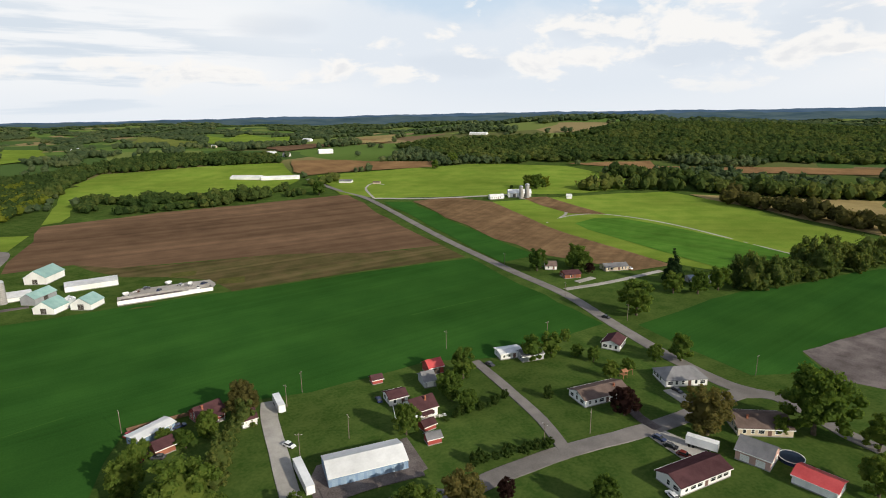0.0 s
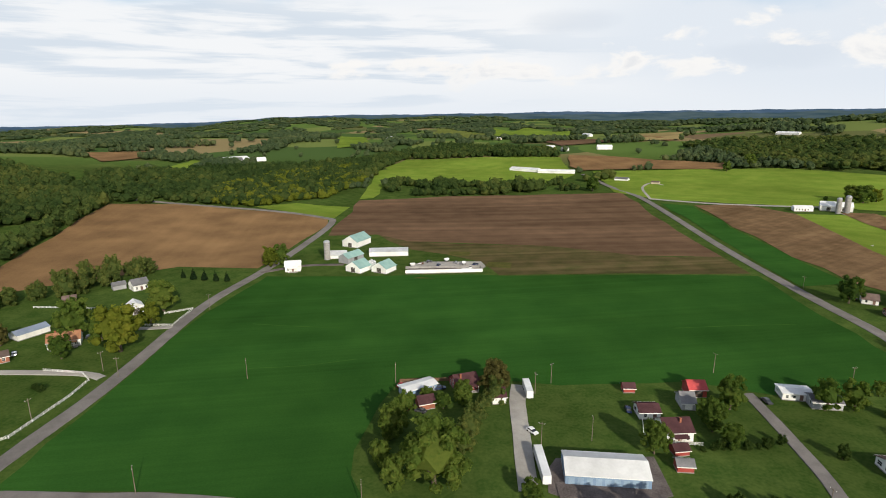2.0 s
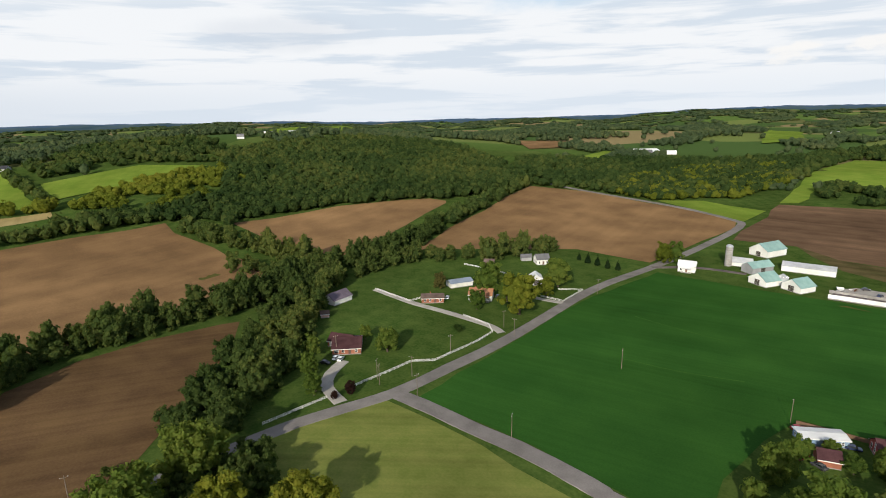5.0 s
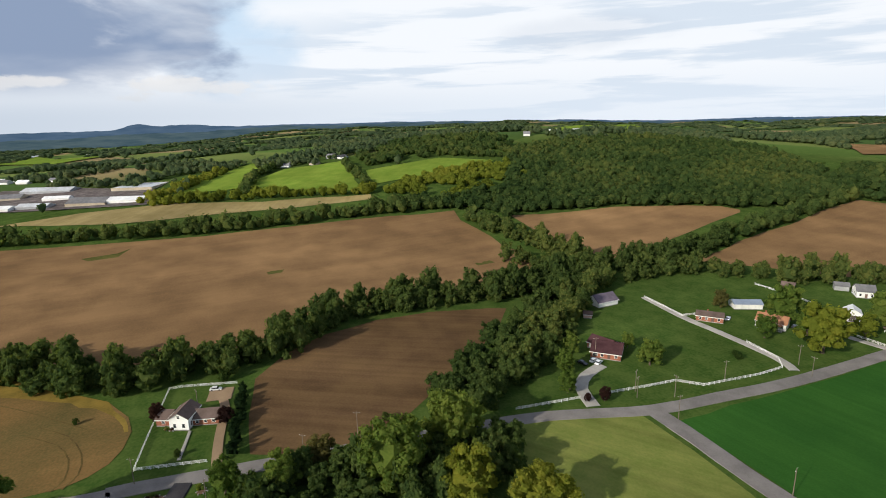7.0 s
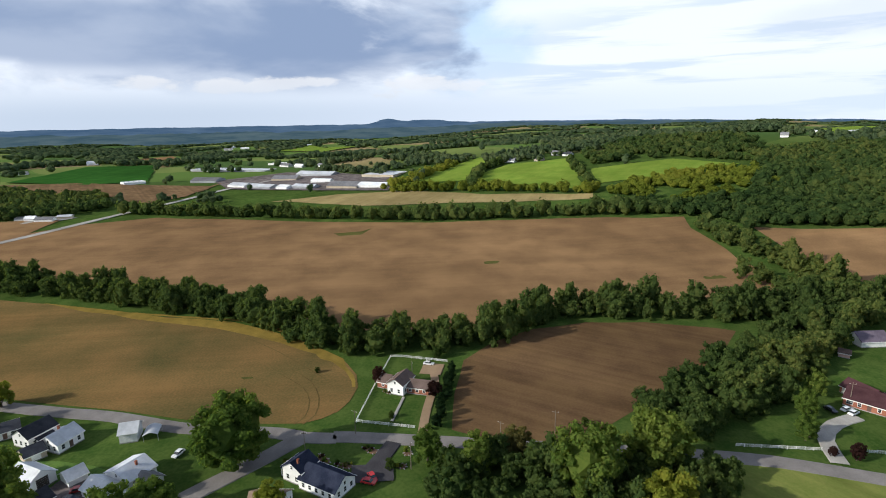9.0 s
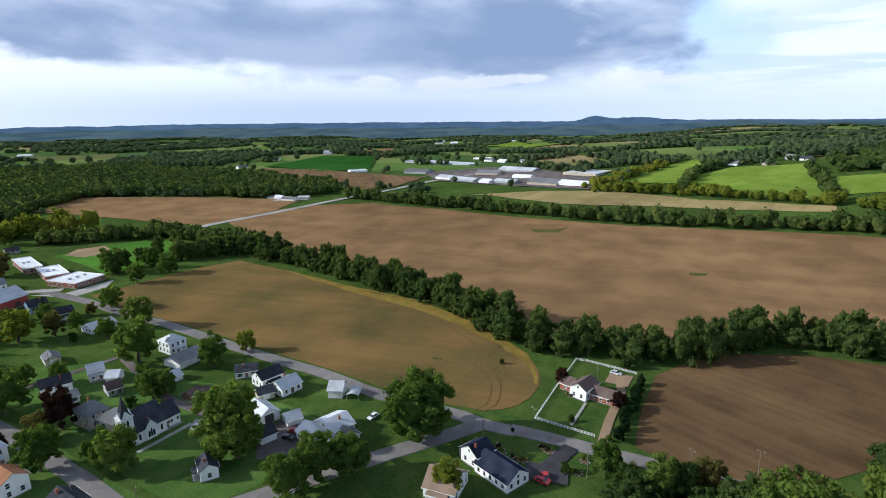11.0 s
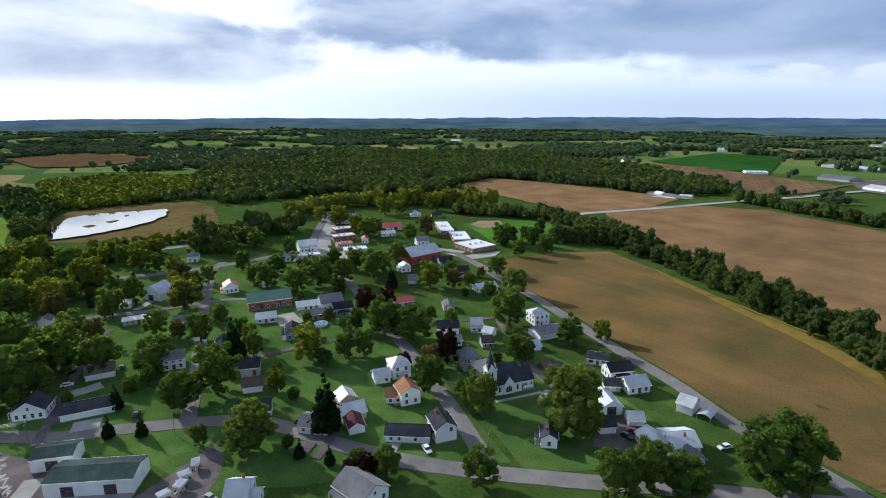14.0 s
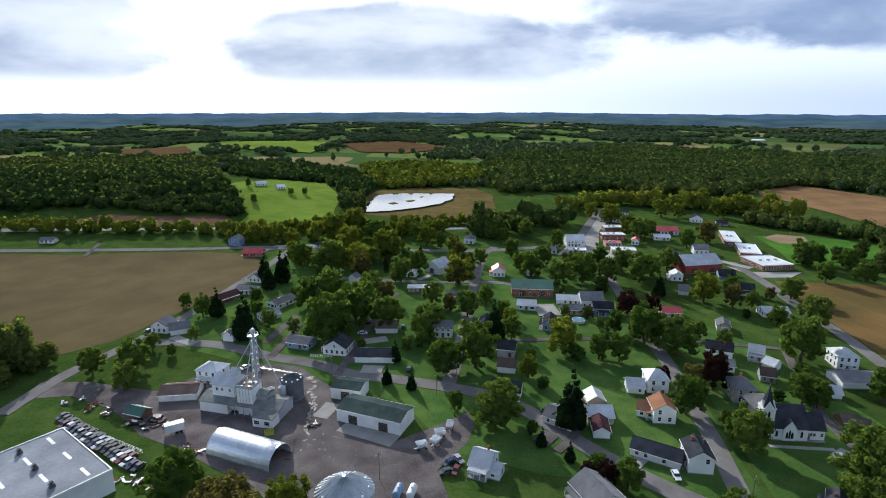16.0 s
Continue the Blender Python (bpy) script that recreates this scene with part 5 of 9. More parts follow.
def box_into(bm, x0, x1, y0, y1, z0, z1):
    v = [bm.verts.new(p) for p in ((x0, y0, z0), (x1, y0, z0), (x1, y1, z0), (x0, y1, z0), (x0, y0, z1), (x1, y0, z1), (x1, y1, z1), (x0, y1, z1))]
    for f in ((0, 3, 2, 1), (4, 5, 6, 7), (0, 1, 5, 4), (1, 2, 6, 5), (2, 3, 7, 6), (3, 0, 4, 7)):
        bm.faces.new([v[i] for i in f])
    return v


def boxes(*sizes):
    bm = bmesh.new()
    for s in sizes:
        box_into(bm, *s)
    return bm


def prism(profile, x0, x1):
    """The closed outline in (y, z), drawn out from x0 to x1."""
    bm = bmesh.new()
    a = [bm.verts.new((x0, y, z)) for y, z in profile]
    b = [bm.verts.new((x1, y, z)) for y, z in profile]
    bm.faces.new(a)
    bm.faces.new(b[::-1])
    k = len(profile)
    for i in range(k):
        j = (i + 1) % k
        bm.faces.new((a[i], b[i], b[j], a[j]))
    return bm


def mesh_of(name, bm, material):
    bmesh.ops.recalc_face_normals(bm, faces=bm.faces[:])
    me = bpy.data.meshes.new(name)
    bm.to_mesh(me)
    bm.free()
    me.materials.append(material)
    return me


def window_meshes(w, h):
    t = 0.11
    rim = boxes((-w / 2 - t, w / 2 + t, -0.06, 0.01, -t, 0.0), (-w / 2 - t, w / 2 + t, -0.06, 0.01, h, h + t), (-w / 2 - t, -w / 2, -0.06, 0.01, 0, h), (w / 2, w / 2 + t, -0.06, 0.01, 0, h), (-w / 2, w / 2, -0.045, 0.01, h / 2 - 0.03, h / 2 + 0.03))
    return mesh_of("window_frame", rim, TRIM), mesh_of("pane", boxes((-w / 2, w / 2, -0.025, 0.005, 0, h)), GLASS)


WINDOWS = {"tall": window_meshes(1.0, 1.5), "wide": window_meshes(1.9, 1.3), "small": window_meshes(0.8, 1.0)}
ENTRY = mesh_of("door", boxes((-0.5, 0.5, -0.06, 0.01, 0.0, 2.1), (-0.62, -0.5, -0.08, 0.01, 0, 2.2), (0.5, 0.62, -0.08, 0.01, 0, 2.2), (-0.62, 0.62, -0.08, 0.01, 2.1, 2.22)), DOOR)


def roller_door(w, h):
    bm = bmesh.new()
    for i in range(5):
        box_into(bm, -w / 2, w / 2, -0.05, 0.01, 0.02 + i * h / 5, (i + 1) * h / 5 - 0.03)
    return bm


ROLLER = {"white": mesh_of("garage_door", roller_door(2.6, 2.2), TRIM), "blue": mesh_of("roller_door", roller_door(1.75, 2.3), surface("blue_door_steel", (0.23, 0.32, 0.44), (0.28, 0.38, 0.50), 0.5, 3, 0.45, bump=0.05, size=0.1)),
          "dark": mesh_of("barn_door", roller_door(3.4, 3.2), surface("dark_opening_boards", (0.05, 0.045, 0.04), (0.09, 0.08, 0.07), 0.4, 2, 0.8, bump=0.1, size=0.1))}
KINDS = {"church": ("church", "white clapboard church with steep dark roof"), "church2": ("church", "white clapboard chapel with green roof"), "twostorey": ("house", "{w} two-storey gabled house with {r} roof"),
         "wing": ("house_wing", "low {w} wing joined to a house, {r} roof"), "garage": ("garage", "small {w} garage with {r} roof"), "garagelong": ("garage", "long {w} garage row with {r} roof"),
         "garagebig": ("garage", "large {w} garage with {r} roof"), "shed": ("shed", "small {w} shed with {r} roof"), "bungalow": ("bungalow", "single-storey {w} bungalow with {r} roof"),
         "cottage": ("cottage", "{w} gabled cottage with {r} roof"), "stonehouse": ("house", "two-storey grey stone house with hipped roof"), "longshed": ("outbuilding", "long low {w} outbuilding with {r} roof"),
         "barn": ("barn", "tall {w} barn with {r} roof"), "hall": ("hall", "long {w} hall with {r} roof"), "station": ("shop", "small red roadside shop building"), "trailerhome": ("mobile_home", "long {w} mobile home on a lawn"),
         "store": ("store", "flat-roofed {w} main-street store"), "school": ("school_wing", "flat-roofed red brick school block"), "warehouse": ("warehouse", "long {w} warehouse with {r} roof"),
         "farmhouse": ("farmhouse", "{w} farmhouse with {r} roof among fields"), "ranch": ("ranch_house", "low {w} ranch house with {r} roof"), "storage": ("storage_building", "blue storage building with white roof and roller doors"),
         "millblock": ("feed_mill_block", "white boarded feed mill block with pale roof"),
         "longbarn": ("livestock_barn", "very long low {w} livestock barn")}
WORDS = {"white": "white", "grey": "grey", "tan": "tan", "blue": "blue", "pink": "pink brick", "brick": "red brick", "stone": "stone", "red": "red", "brown": "brown", "slate": "dark shingled", "rust": "rust-brown", "maroon": "maroon",
         "metal": "pale metal", "green": "green", "teal": "teal metal", "purple": "plum", "navy": "dark navy shingled", "sage": "grey-green metal", "cream": "cream shingled"}
HOUSES_AT, HOME_PLACES = [], []


def house(what, x, y, turn, w, d, ridge, storeys, wall, roof):
    name, label = KINDS[what]
    k = len(HOUSES_AT)
    pick = random.Random(k + 11)
    r = math.hypot(x, y)
    HOUSES_AT.append((x, y, max(w, d)))
    HOME_PLACES.append((what, x, y, turn, w, d))
    top = tagged(new(name), label.format(w=WORDS[wall], r=WORDS[roof]), name.replace("_", " "))
    if what in ("twostorey", "cottage", "bungalow", "ranch"):
        top["group"] = "village homes"
    z0 = float(hgt(x, y))
    if ridge == "x":
        w, d, turn = d, w, turn - 90
    top.matrix_world = pose(x, y, z0, 0, 0, turn)
    eave = 0.3 + 2.5 * storeys
    if what in ("warehouse", "longbarn", "barn", "hall", "school", "storage"):
        eave = 3.4 * storeys
    pitch = {"church": 1.05, "church2": 0.9, "ranch": 0.36, "bungalow": 0.42, "trailerhome": 0.15, "warehouse": 0.26, "longbarn": 0.30, "longshed": 0.35, "storage": 0.32, "garagelong": 0.4, "hall": 0.4}.get(what, 0.62)
    drop = 0.6 if r > 420 else 0.1
    hw, hd = w / 2, d / 2
    part("foundation", boxes((-hw - 0.05, hw + 0.05, -hd - 0.05, hd + 0.05, -drop, 0.32)), CONCRETE, top)
    over = 0.15 if what in ("storage", "warehouse", "longbarn") else 0.42
    rise = pitch * hd
    th = 0.2
    if ridge == "f":
        part("wall", boxes((-hw, hw, -hd, hd, 0.3, eave)), WALL[wall], top)
        part("roof", boxes((-hw + 0.3, hw - 0.3, -hd + 0.3, hd - 0.3, eave + 0.01, eave + 0.12)), ROOF[roof], top)
        part("parapet", boxes((-hw - 0.06, hw + 0.06, -hd - 0.06, -hd + 0.28, eave - 0.1, eave + 0.5), (-hw - 0.06, hw + 0.06, hd - 0.28, hd + 0.06, eave - 0.1, eave + 0.5), (-hw - 0.06, -hw + 0.28, -hd + 0.28, hd - 0.28, eave - 0.1, eave + 0.5), (hw - 0.28, hw + 0.06, -hd + 0.28, hd - 0.28, eave - 0.1, eave + 0.5)), TRIM if roof == "white" else WALL[wall], top)
        for i in range(2 + int(w > 20)):
            part("roof_unit", boxes((-hw * 0.5 + i * w * 0.25, -hw * 0.5 + i * w * 0.25 + 1.6, -0.8, 0.7, eave + 0.12, eave + 1.1)), STEEL, top)
    elif ridge == "h":
        part("wall", boxes((-hw, hw, -hd, hd, 0.3, eave)), WALL[wall], top)
        bm = bmesh.new()
        o = over
        low = [bm.verts.new(p) for p in ((-hw - o, -hd - o, eave), (hw + o, -hd - o, eave), (hw + o, hd + o, eave), (-hw - o, hd + o, eave))]
        rim = [bm.verts.new((v.co.x, v.co.y, eave + 0.18)) for v in low]
        span = max(0.4, hw - hd) if hw > hd else 0.4
        cap = [bm.verts.new((-span, 0, eave + 0.18 + 0.6 * hd)), bm.verts.new((span, 0, eave + 0.18 + 0.6 * hd))]
        bm.faces.new(low[::-1])
        for i in range(4):
            bm.faces.new((low[i], low[(i + 1) % 4], rim[(i + 1) % 4], rim[i]))
        bm.faces.new((rim[0], rim[1], cap[1], cap[0]))
        bm.faces.new((rim[1], rim[2], cap[1]))
        bm.faces.new((rim[2], rim[3], cap[0], cap[1]))
        bm.faces.new((rim[3], rim[0], cap[0]))
        part("roof", bm, ROOF[roof], top)
    else:
        part("wall", prism([(-hd, 0.3), (hd, 0.3), (hd, eave), (0, eave + rise), (-hd, eave)], -hw, hw), WALL[wall], top)
        lo = eave - over * pitch
        for s in (-1, 1):
            part("roof_slope", prism([(s * (hd + over), lo + 0.02), (s * (hd + over), lo + th), (0, eave + rise + th), (0, eave + rise + 0.02)], -hw - over, hw + over), ROOF[roof], top)
        part("ridge_cap", prism([(-0.22, eave + rise + th - 0.1), (0, eave + rise + th + 0.05), (0.22, eave + rise + th - 0.1)], -hw - over, hw + over), ROOF[roof], top)
        if r < 330:
            for s in (-1, 1):
                part("fascia", boxes((-hw - over, hw + over, s * (hd + over) - 0.04 + 0.04 * s, s * (hd + over) + 0.04 + 0.04 * s, lo - 0.06, lo + th + 0.01)), TRIM, top)
    # openings
    if r < 700:
        floors = max(1, int(storeys + 0.25))
        sides = [(0, -hd, 0, w, hw), (hw, 0, 90, d, hd), (0, hd, 180, w, hw), (-hw, 0, -90, d, hd)]
        if what in ("storage", "garagelong", "warehouse", "garage", "garagebig", "longbarn", "barn", "longshed", "hall") and not (what == "longbarn" and r < 500):
            kind = "blue" if what == "storage" else ("dark" if what in ("barn", "warehouse", "longbarn", "hall") else "white")
            room = {"blue": 2.35, "white": 3.3, "dark": 9.0}[kind]
            facing = (0, 1) if what in ("garage", "garagebig", "barn") else (0,)
            for si in facing:
                cx, cy, rz, length, _ = sides[si]
                count = max(1, int((length - 1.0) / room))
                for i in range(count):
                    u = (i + 0.5) / count * (length - 1.0) - (length - 1.0) / 2
                    m = pose(cx, cy, 0, 0, 0, rz) @ pose(u, 0, 0.33)
                    part("garage_door", ROLLER[kind], None, top, at=m)
        homely = what in ("church", "church2", "twostorey", "wing", "bungalow", "cottage", "stonehouse", "ranch", "farmhouse", "trailerhome", "store", "school", "hall", "station")
        if homely:
            for si, (cx, cy, rz, length, _) in enumerate(sides):
                if r > 330 and si == 2:
                    continue
                room = 2.3 if what in ("school", "store") else (2.6 if what not in ("church", "church2") else 3.2)
                count = max(1, int(length / room))
                for fl in range(floors):
                    for i in range(count):
                        u = (i + 0.5) / count * length * 0.92 - length * 0.46
                        if si == 0 and fl == 0 and i == count // 2 and what not in ("school", "wing"):
                            part("door", ENTRY, None, top, at=pose(cx, cy, 0, 0, 0, rz) @ pose(u, 0, 0.34))
                            continue
                        if pick.random() < 0.12:
                            continue
                        kind = "wide" if what in ("school", "store", "ranch", "bungalow") and pick.random() < 0.5 and count < length / 2.5 else ("tall" if what != "trailerhome" else "small")
                        f, g = WINDOWS[kind]
                        win = part("window", f, None, top, at=pose(cx, cy, 0, 0, 0, rz) @ pose(u, 0, 1.05 + fl * 2.6))
                        part("pane", g, None, win)
                if ridge in "ax" and si in (1, 3) and rise > 1.7 and floors < 2 and r < 330:
                    f, g = WINDOWS["small"]
                    win = part("window", f, None, top, at=pose(cx, cy, 0, 0, 0, rz) @ pose(0, 0, eave + 0.1))
                    part("pane", g, None, win)
    if what in ("twostorey", "cottage", "bungalow", "ranch", "farmhouse", "stonehouse") and r < 420 and pick.random() < 0.4:
        cx = pick.uniform(-0.6, 0.6) * hw
        cy = pick.choice((-0.35, 0.35)) * hd
        part("chimney", boxes((cx - 0.3, cx + 0.3, cy - 0.28, cy + 0.28, eave - 0.2, eave + rise + 0.55), (cx - 0.36, cx + 0.36, cy - 0.34, cy + 0.34, eave + rise + 0.55, eave + rise + 0.68)), WALL["brick"], top, "red brick chimney")
    if what in ("twostorey", "cottage", "farmhouse", "stonehouse") and r < 420 and ridge != "f":
        if pick.random() < 0.6:
            pw = w * pick.uniform(0.5, 0.95)
            part("porch_roof", prism([(-hd - 2.0, 2.62), (-hd - 2.0, 2.76), (-hd - 0.02, 3.26), (-hd - 0.02, 3.1)], -pw / 2, pw / 2), ROOF[roof], top)
            part("porch_floor", boxes((-pw / 2, pw / 2, -hd - 1.9, -hd - 0.06, -drop, 0.3)), CONCRETE, top)
            for i in range(4):
                px = -pw / 2 + 0.15 + i * (pw - 0.3) / 3
                part("porch_post", boxes((px - 0.07, px + 0.07, -hd - 1.85, -hd - 1.71, 0.3, 2.68)), TRIM, top)
    return top


def pole(x, y, height=9.0):
    top = tagged(new("utility_pole"), "weathered wooden utility pole with a crossarm", "utility pole", "roadside poles")
    top.location = (x, y, float(hgt(x, y)))
    v, f = tube([(0, 0, -0.3), (0, 0, height / 2), (0.03, 0, height)], [0.14, 0.12, 0.09], 8)
    part("shaft", mesh_from("shaft", v, f, POLEWOOD, True), None, top)
    a = random.Random(int(x * 7 + y)).uniform(0, 180)
    part("crossarm", boxes((-1.0, 1.0, -0.05, 0.05, height - 0.72, height - 0.6)), POLEWOOD, top, at=pose(0, 0, 0, 0, 0, a))
    for u in (-0.95, 0.0, 0.95):
        part("insulator", boxes((u - 0.05, u + 0.05, -0.05, 0.05, height - 0.6, height - 0.4)), TRIM, top, at=pose(0, 0, 0, 0, 0, a))
    return top


def fence(height, kind, points):
    paint = TRIM if kind == "white" else WALL["brown"]
    top = tagged(new("fence"), "white board fence along a drive" if kind == "white" else "dark red board fence round a yard", "fence")
    line = []
    for a, b in zip(points, points[1:]):
        k = max(1, round(math.hypot(b[0] - a[0], b[1] - a[1]) / 2.4))
        line += [np.array(a) + (np.array(b) - np.array(a)) * i / k for i in range(k)]
    line.append(np.array(points[-1]))
    post = mesh_of("post", boxes((-0.06, 0.06, -0.06, 0.06, -0.1, height)), paint)
    for p, q in zip(line, line[1:]):
        z = float(hgt(*p))
        part("post", post, None, top, at=Matrix.Translation((p[0], p[1], z)))
        d = q - p
        length = float(np.linalg.norm(d))
        rail = boxes(*[(0, length, -0.03, 0.03, height * u - 0.055, height * u + 0.055) for u in (0.3, 0.62, 0.93)]) if kind == "white" else boxes((0, length, -0.03, 0.03, 0.1, height - 0.05))
        part("rail", rail, paint, top, at=pose(p[0], p[1], z, 0, 0, math.degrees(math.atan2(d[1], d[0]))))


PAINT = {k: surface(k + "_car_paint", c, tuple(min(1, v * 1.1) for v in c), 0.6, 2, 0.14, bump=0, coat=0.3) for k, c in (("white", (0.72, 0.73, 0.74)), ("navy", (0.02, 0.03, 0.08)), ("black", (0.02, 0.02, 0.022)), ("maroon", (0.15, 0.03, 0.025)), ("red", (0.35, 0.03, 0.03)), ("dark", (0.06, 0.06, 0.065)), ("silver", (0.42, 0.43, 0.45)))}


def car(x, y, turn, colour, lift=0.18):
    if colour == "rv":
        return trailer(x, y, turn, 9.5, "white travel trailer parked on a drive")
    top = tagged(new("car"), "parked %s car with dark windows" % colour, "car", "parked cars")
    top.matrix_world = pose(x, y, float(hgt(x, y)) + lift, 0, 0, turn)
    body = prism([(-2.25, 0.35), (2.25, 0.35), (2.3, 0.75), (1.3, 0.92), (-2.2, 0.95), (-2.3, 0.7)], -0.88, 0.88)
    part("body", body, PAINT[colour], top, at=pose(0, 0, 0, 0, 0, -90))
    part("cabin", prism([(-1.7, 0.93), (1.15, 0.93), (0.45, 1.48), (-1.35, 1.5)], -0.78, 0.78), GLASS, top, at=pose(0, 0, 0, 0, 0, -90))
    part("cabin_roof", prism([(-1.38, 1.49), (0.5, 1.47), (0.4, 1.54), (-1.3, 1.56)], -0.76, 0.76), PAINT[colour], top, at=pose(0, 0, 0, 0, 0, -90))
    for u in (-1.4, 1.4):
        for s in (-0.85, 0.85):
            part("wheel", WHEEL, None, top, at=Matrix.Translation((u, s, 0.33)))
    return top


def wheel_mesh():
    bm = bmesh.new()
    bmesh.ops.create_cone(bm, cap_ends=True, segments=14, radius1=0.33, radius2=0.33, depth=0.22, matrix=pose(0, 0, 0, 90))
    return mesh_of("wheel", bm, RUBBER)


WHEEL = wheel_mesh()


def trailer(x, y, turn, length, label, paint="white"):
    top = tagged(new("trailer"), label, "trailer")
    top.matrix_world = pose(x, y, float(hgt(x, y)) + 0.18, 0, 0, turn)
    h, hw = length / 2, 1.25
    part("box", boxes((-h, h, -hw, hw, 1.0, 3.7)), PAINT[paint], top)
    part("corner_trim", boxes(*[(u - 0.06, u + 0.06, s * hw - 0.05, s * hw + 0.05, 0.98, 3.72) for u in (-h, h) for s in (-1, 1)]), STEEL, top)
    part("chassis", boxes((-h + 0.4, h - 0.3, -0.5, 0.5, 0.6, 1.0)), STEEL, top)
    for u in (-h + 1.2, -h + 2.4):
        for s in (-1.1, 1.1):
            part("wheel", WHEEL, None, top, at=Matrix.Translation((u, s, 0.42)) @ Matrix.Scale(1.3, 4))
    part("landing_leg", boxes((h - 2.2, h - 2.0, -0.9, -0.75, 0, 1.0), (h - 2.2, h - 2.0, 0.75, 0.9, 0, 1.0)), STEEL, top)
    return top


house("shed", 100.9, -176.4, 160, 7.0, 5, "a", 0.9, "brown", "green")
house("farmhouse", -1128.1, -360.6, 59, 25.1, 12, "a", 1.3, "white", "grey")
house("farmhouse", -1092.0, -321.3, 57, 23.3, 12, "a", 1, "white", "white")
house("farmhouse", -1066.5, -270.8, 53, 20.2, 12, "a", 1, "white", "grey")
house("farmhouse", -2203.1, -929.5, 93, 33.2, 14, "a", 1.2, "white", "grey")
house("farmhouse", -2242.3, -877.8, 101, 32.5, 14, "a", 1, "white", "white")
house("longbarn", -2449.0, -682.6, 119, 41.8, 14, "a", 1, "white", "white")
house("farmhouse", -2457.4, -494.1, 90, 34.7, 14, "a", 1.2, "white", "white")
house("farmhouse", -918.4, 152.0, 51, 15.5, 12, "a", 1.3, "white", "grey")
house("farmhouse", -899.6, 166.0, 50, 13.1, 12, "a", 1, "white", "slate")
house("farmhouse", -877.1, 118.4, 54, 12.8, 12, "a", 1, "tan", "grey")
house("farmhouse", -822.4, 322.2, 50, 13.3, 14, "a", 1, "white", "white")
house("longbarn", -913.8, 562.0, 77, 15.5, 16, "a", 1, "white", "white")
house("longbarn", -913.5, 609.5, 99, 29.0, 18, "a", 1, "white", "white")
house("farmhouse", -877.6, 487.0, 59, 11.0, 14, "a", 1.2, "white", "grey")
house("farmhouse", -1079.4, -874.8, 121, 18.2, 12, "a", 1, "white", "grey")
house("farmhouse", -812.1, -848.6, 118, 17.8, 12, "a", 1.2, "white", "slate")
house("farmhouse", -815.1, -792.2, 118, 23.1, 12, "a", 1, "white", "white")
house("farmhouse", -884.5, -803.9, 159, 19.9, 12, "a", 1.2, "white", "grey")
house("longbarn", -1022.0, -1707.6, 121, 36.9, 16, "a", 1, "white", "white")
house("farmhouse", -1046.8, -1306.7, 117, 23.5, 14, "a", 1.2, "white", "grey")
house("longbarn", -839.2, 561.5, 53, 13.2, 18, "a", 1, "white", "white")
house("farmhouse", -807.6, 562.2, 56, 7.9, 14, "a", 1, "white", "grey")
house("farmhouse", -402.9, 933.7, 39, 15.8, 14, "a", 1, "white", "white")
house("farmhouse", -372.5, 947.7, 36, 16.8, 14, "a", 1.3, "white", "grey")
house("farmhouse", -341.4, 976.3, 32, 15.9, 12, "a", 1, "white", "white")
house("farmhouse", -166.5, 1444.2, -34, 17.4, 12, "a", 1, "white", "white")
house("farmhouse", 181.5, 1085.2, -31, 17.2, 14, "a", 1, "white", "white")
house("farmhouse", 203.4, 1053.8, -27, 12.4, 12, "a", 1.3, "white", "grey")
house("longbarn", 668.7, 1155.0, -49, 41.7, 18, "a", 1, "white", "white")
house("farmhouse", 105.8, 1447.6, -32, 21.1, 12, "a", 1, "tan", "white")
house("trailerhome", -14.5, 195.7, 32, 13.7, 6, "a", 1, "blue", "white")
house("bungalow", -117.5, -174.4, 178, 7.9, 9.5, "h", 1.1, "tan", "cream")
house("twostorey", -80.4, -143.5, 170, 7.1, 9, "x", 2, "white", "slate")
house("wing", -70.2, -147.7, 146, 14.4, 7, "a", 1, "white", "slate")
house("twostorey", -80.5, -169.6, 173, 7.4, 8, "x", 2, "white", "rust")
house("wing", -76.6, -172.6, 153, 5.9, 7, "a", 1, "white", "rust")
house("twostorey", -86.7, -190.5, 172, 7.6, 9, "h", 2, "white", "metal")
house("wing", -78.4, -189.4, 170, 6.1, 7, "a", 1, "white", "metal")
house("garage", -56.8, -161.8, 171, 5.2, 8, "x", 1, "white", "maroon")
house("shed", -58.6, -170.0, 178, 8.6, 8, "a", 1, "tan", "metal")
house("shed", -60.2, -180.4, 178, 6.1, 7, "x", 1, "tan", "metal")
house("bungalow", -45.8, -168.5, 142, 10.3, 9, "a", 1, "white", "grey")
house("cottage", -29.3, -186.8, 163, 10.7, 8, "a", 1.4, "white", "slate")
house("cottage", -34.5, -222.6, 165, 7.3, 8, "a", 1.4, "grey", "slate")
house("garage", -32.4, -207.6, 166, 7.1, 7, "a", 1, "white", "brown")
house("cottage", -16.4, -144.4, 154, 6.2, 9, "a", 1.2, "white", "metal")
house("wing", -19.5, -141.0, 154, 4.0, 5, "a", 0.9, "white", "metal")
house("stonehouse", -115.2, -182.7, 172, 7.4, 10, "h", 2, "stone", "grey")
house("twostorey", -171.9, -206.9, 171, 8.3, 9, "h", 2, "white", "metal")
house("longshed", -165.9, -191.5, 176, 16.0, 10, "a", 1, "white", "grey")
house("cottage", -140.1, -214.7, 150, 5.7, 7, "a", 1.5, "white", "metal")
house("garage", -140.9, -204.7, 121, 4.8, 6, "a", 1, "white", "metal")
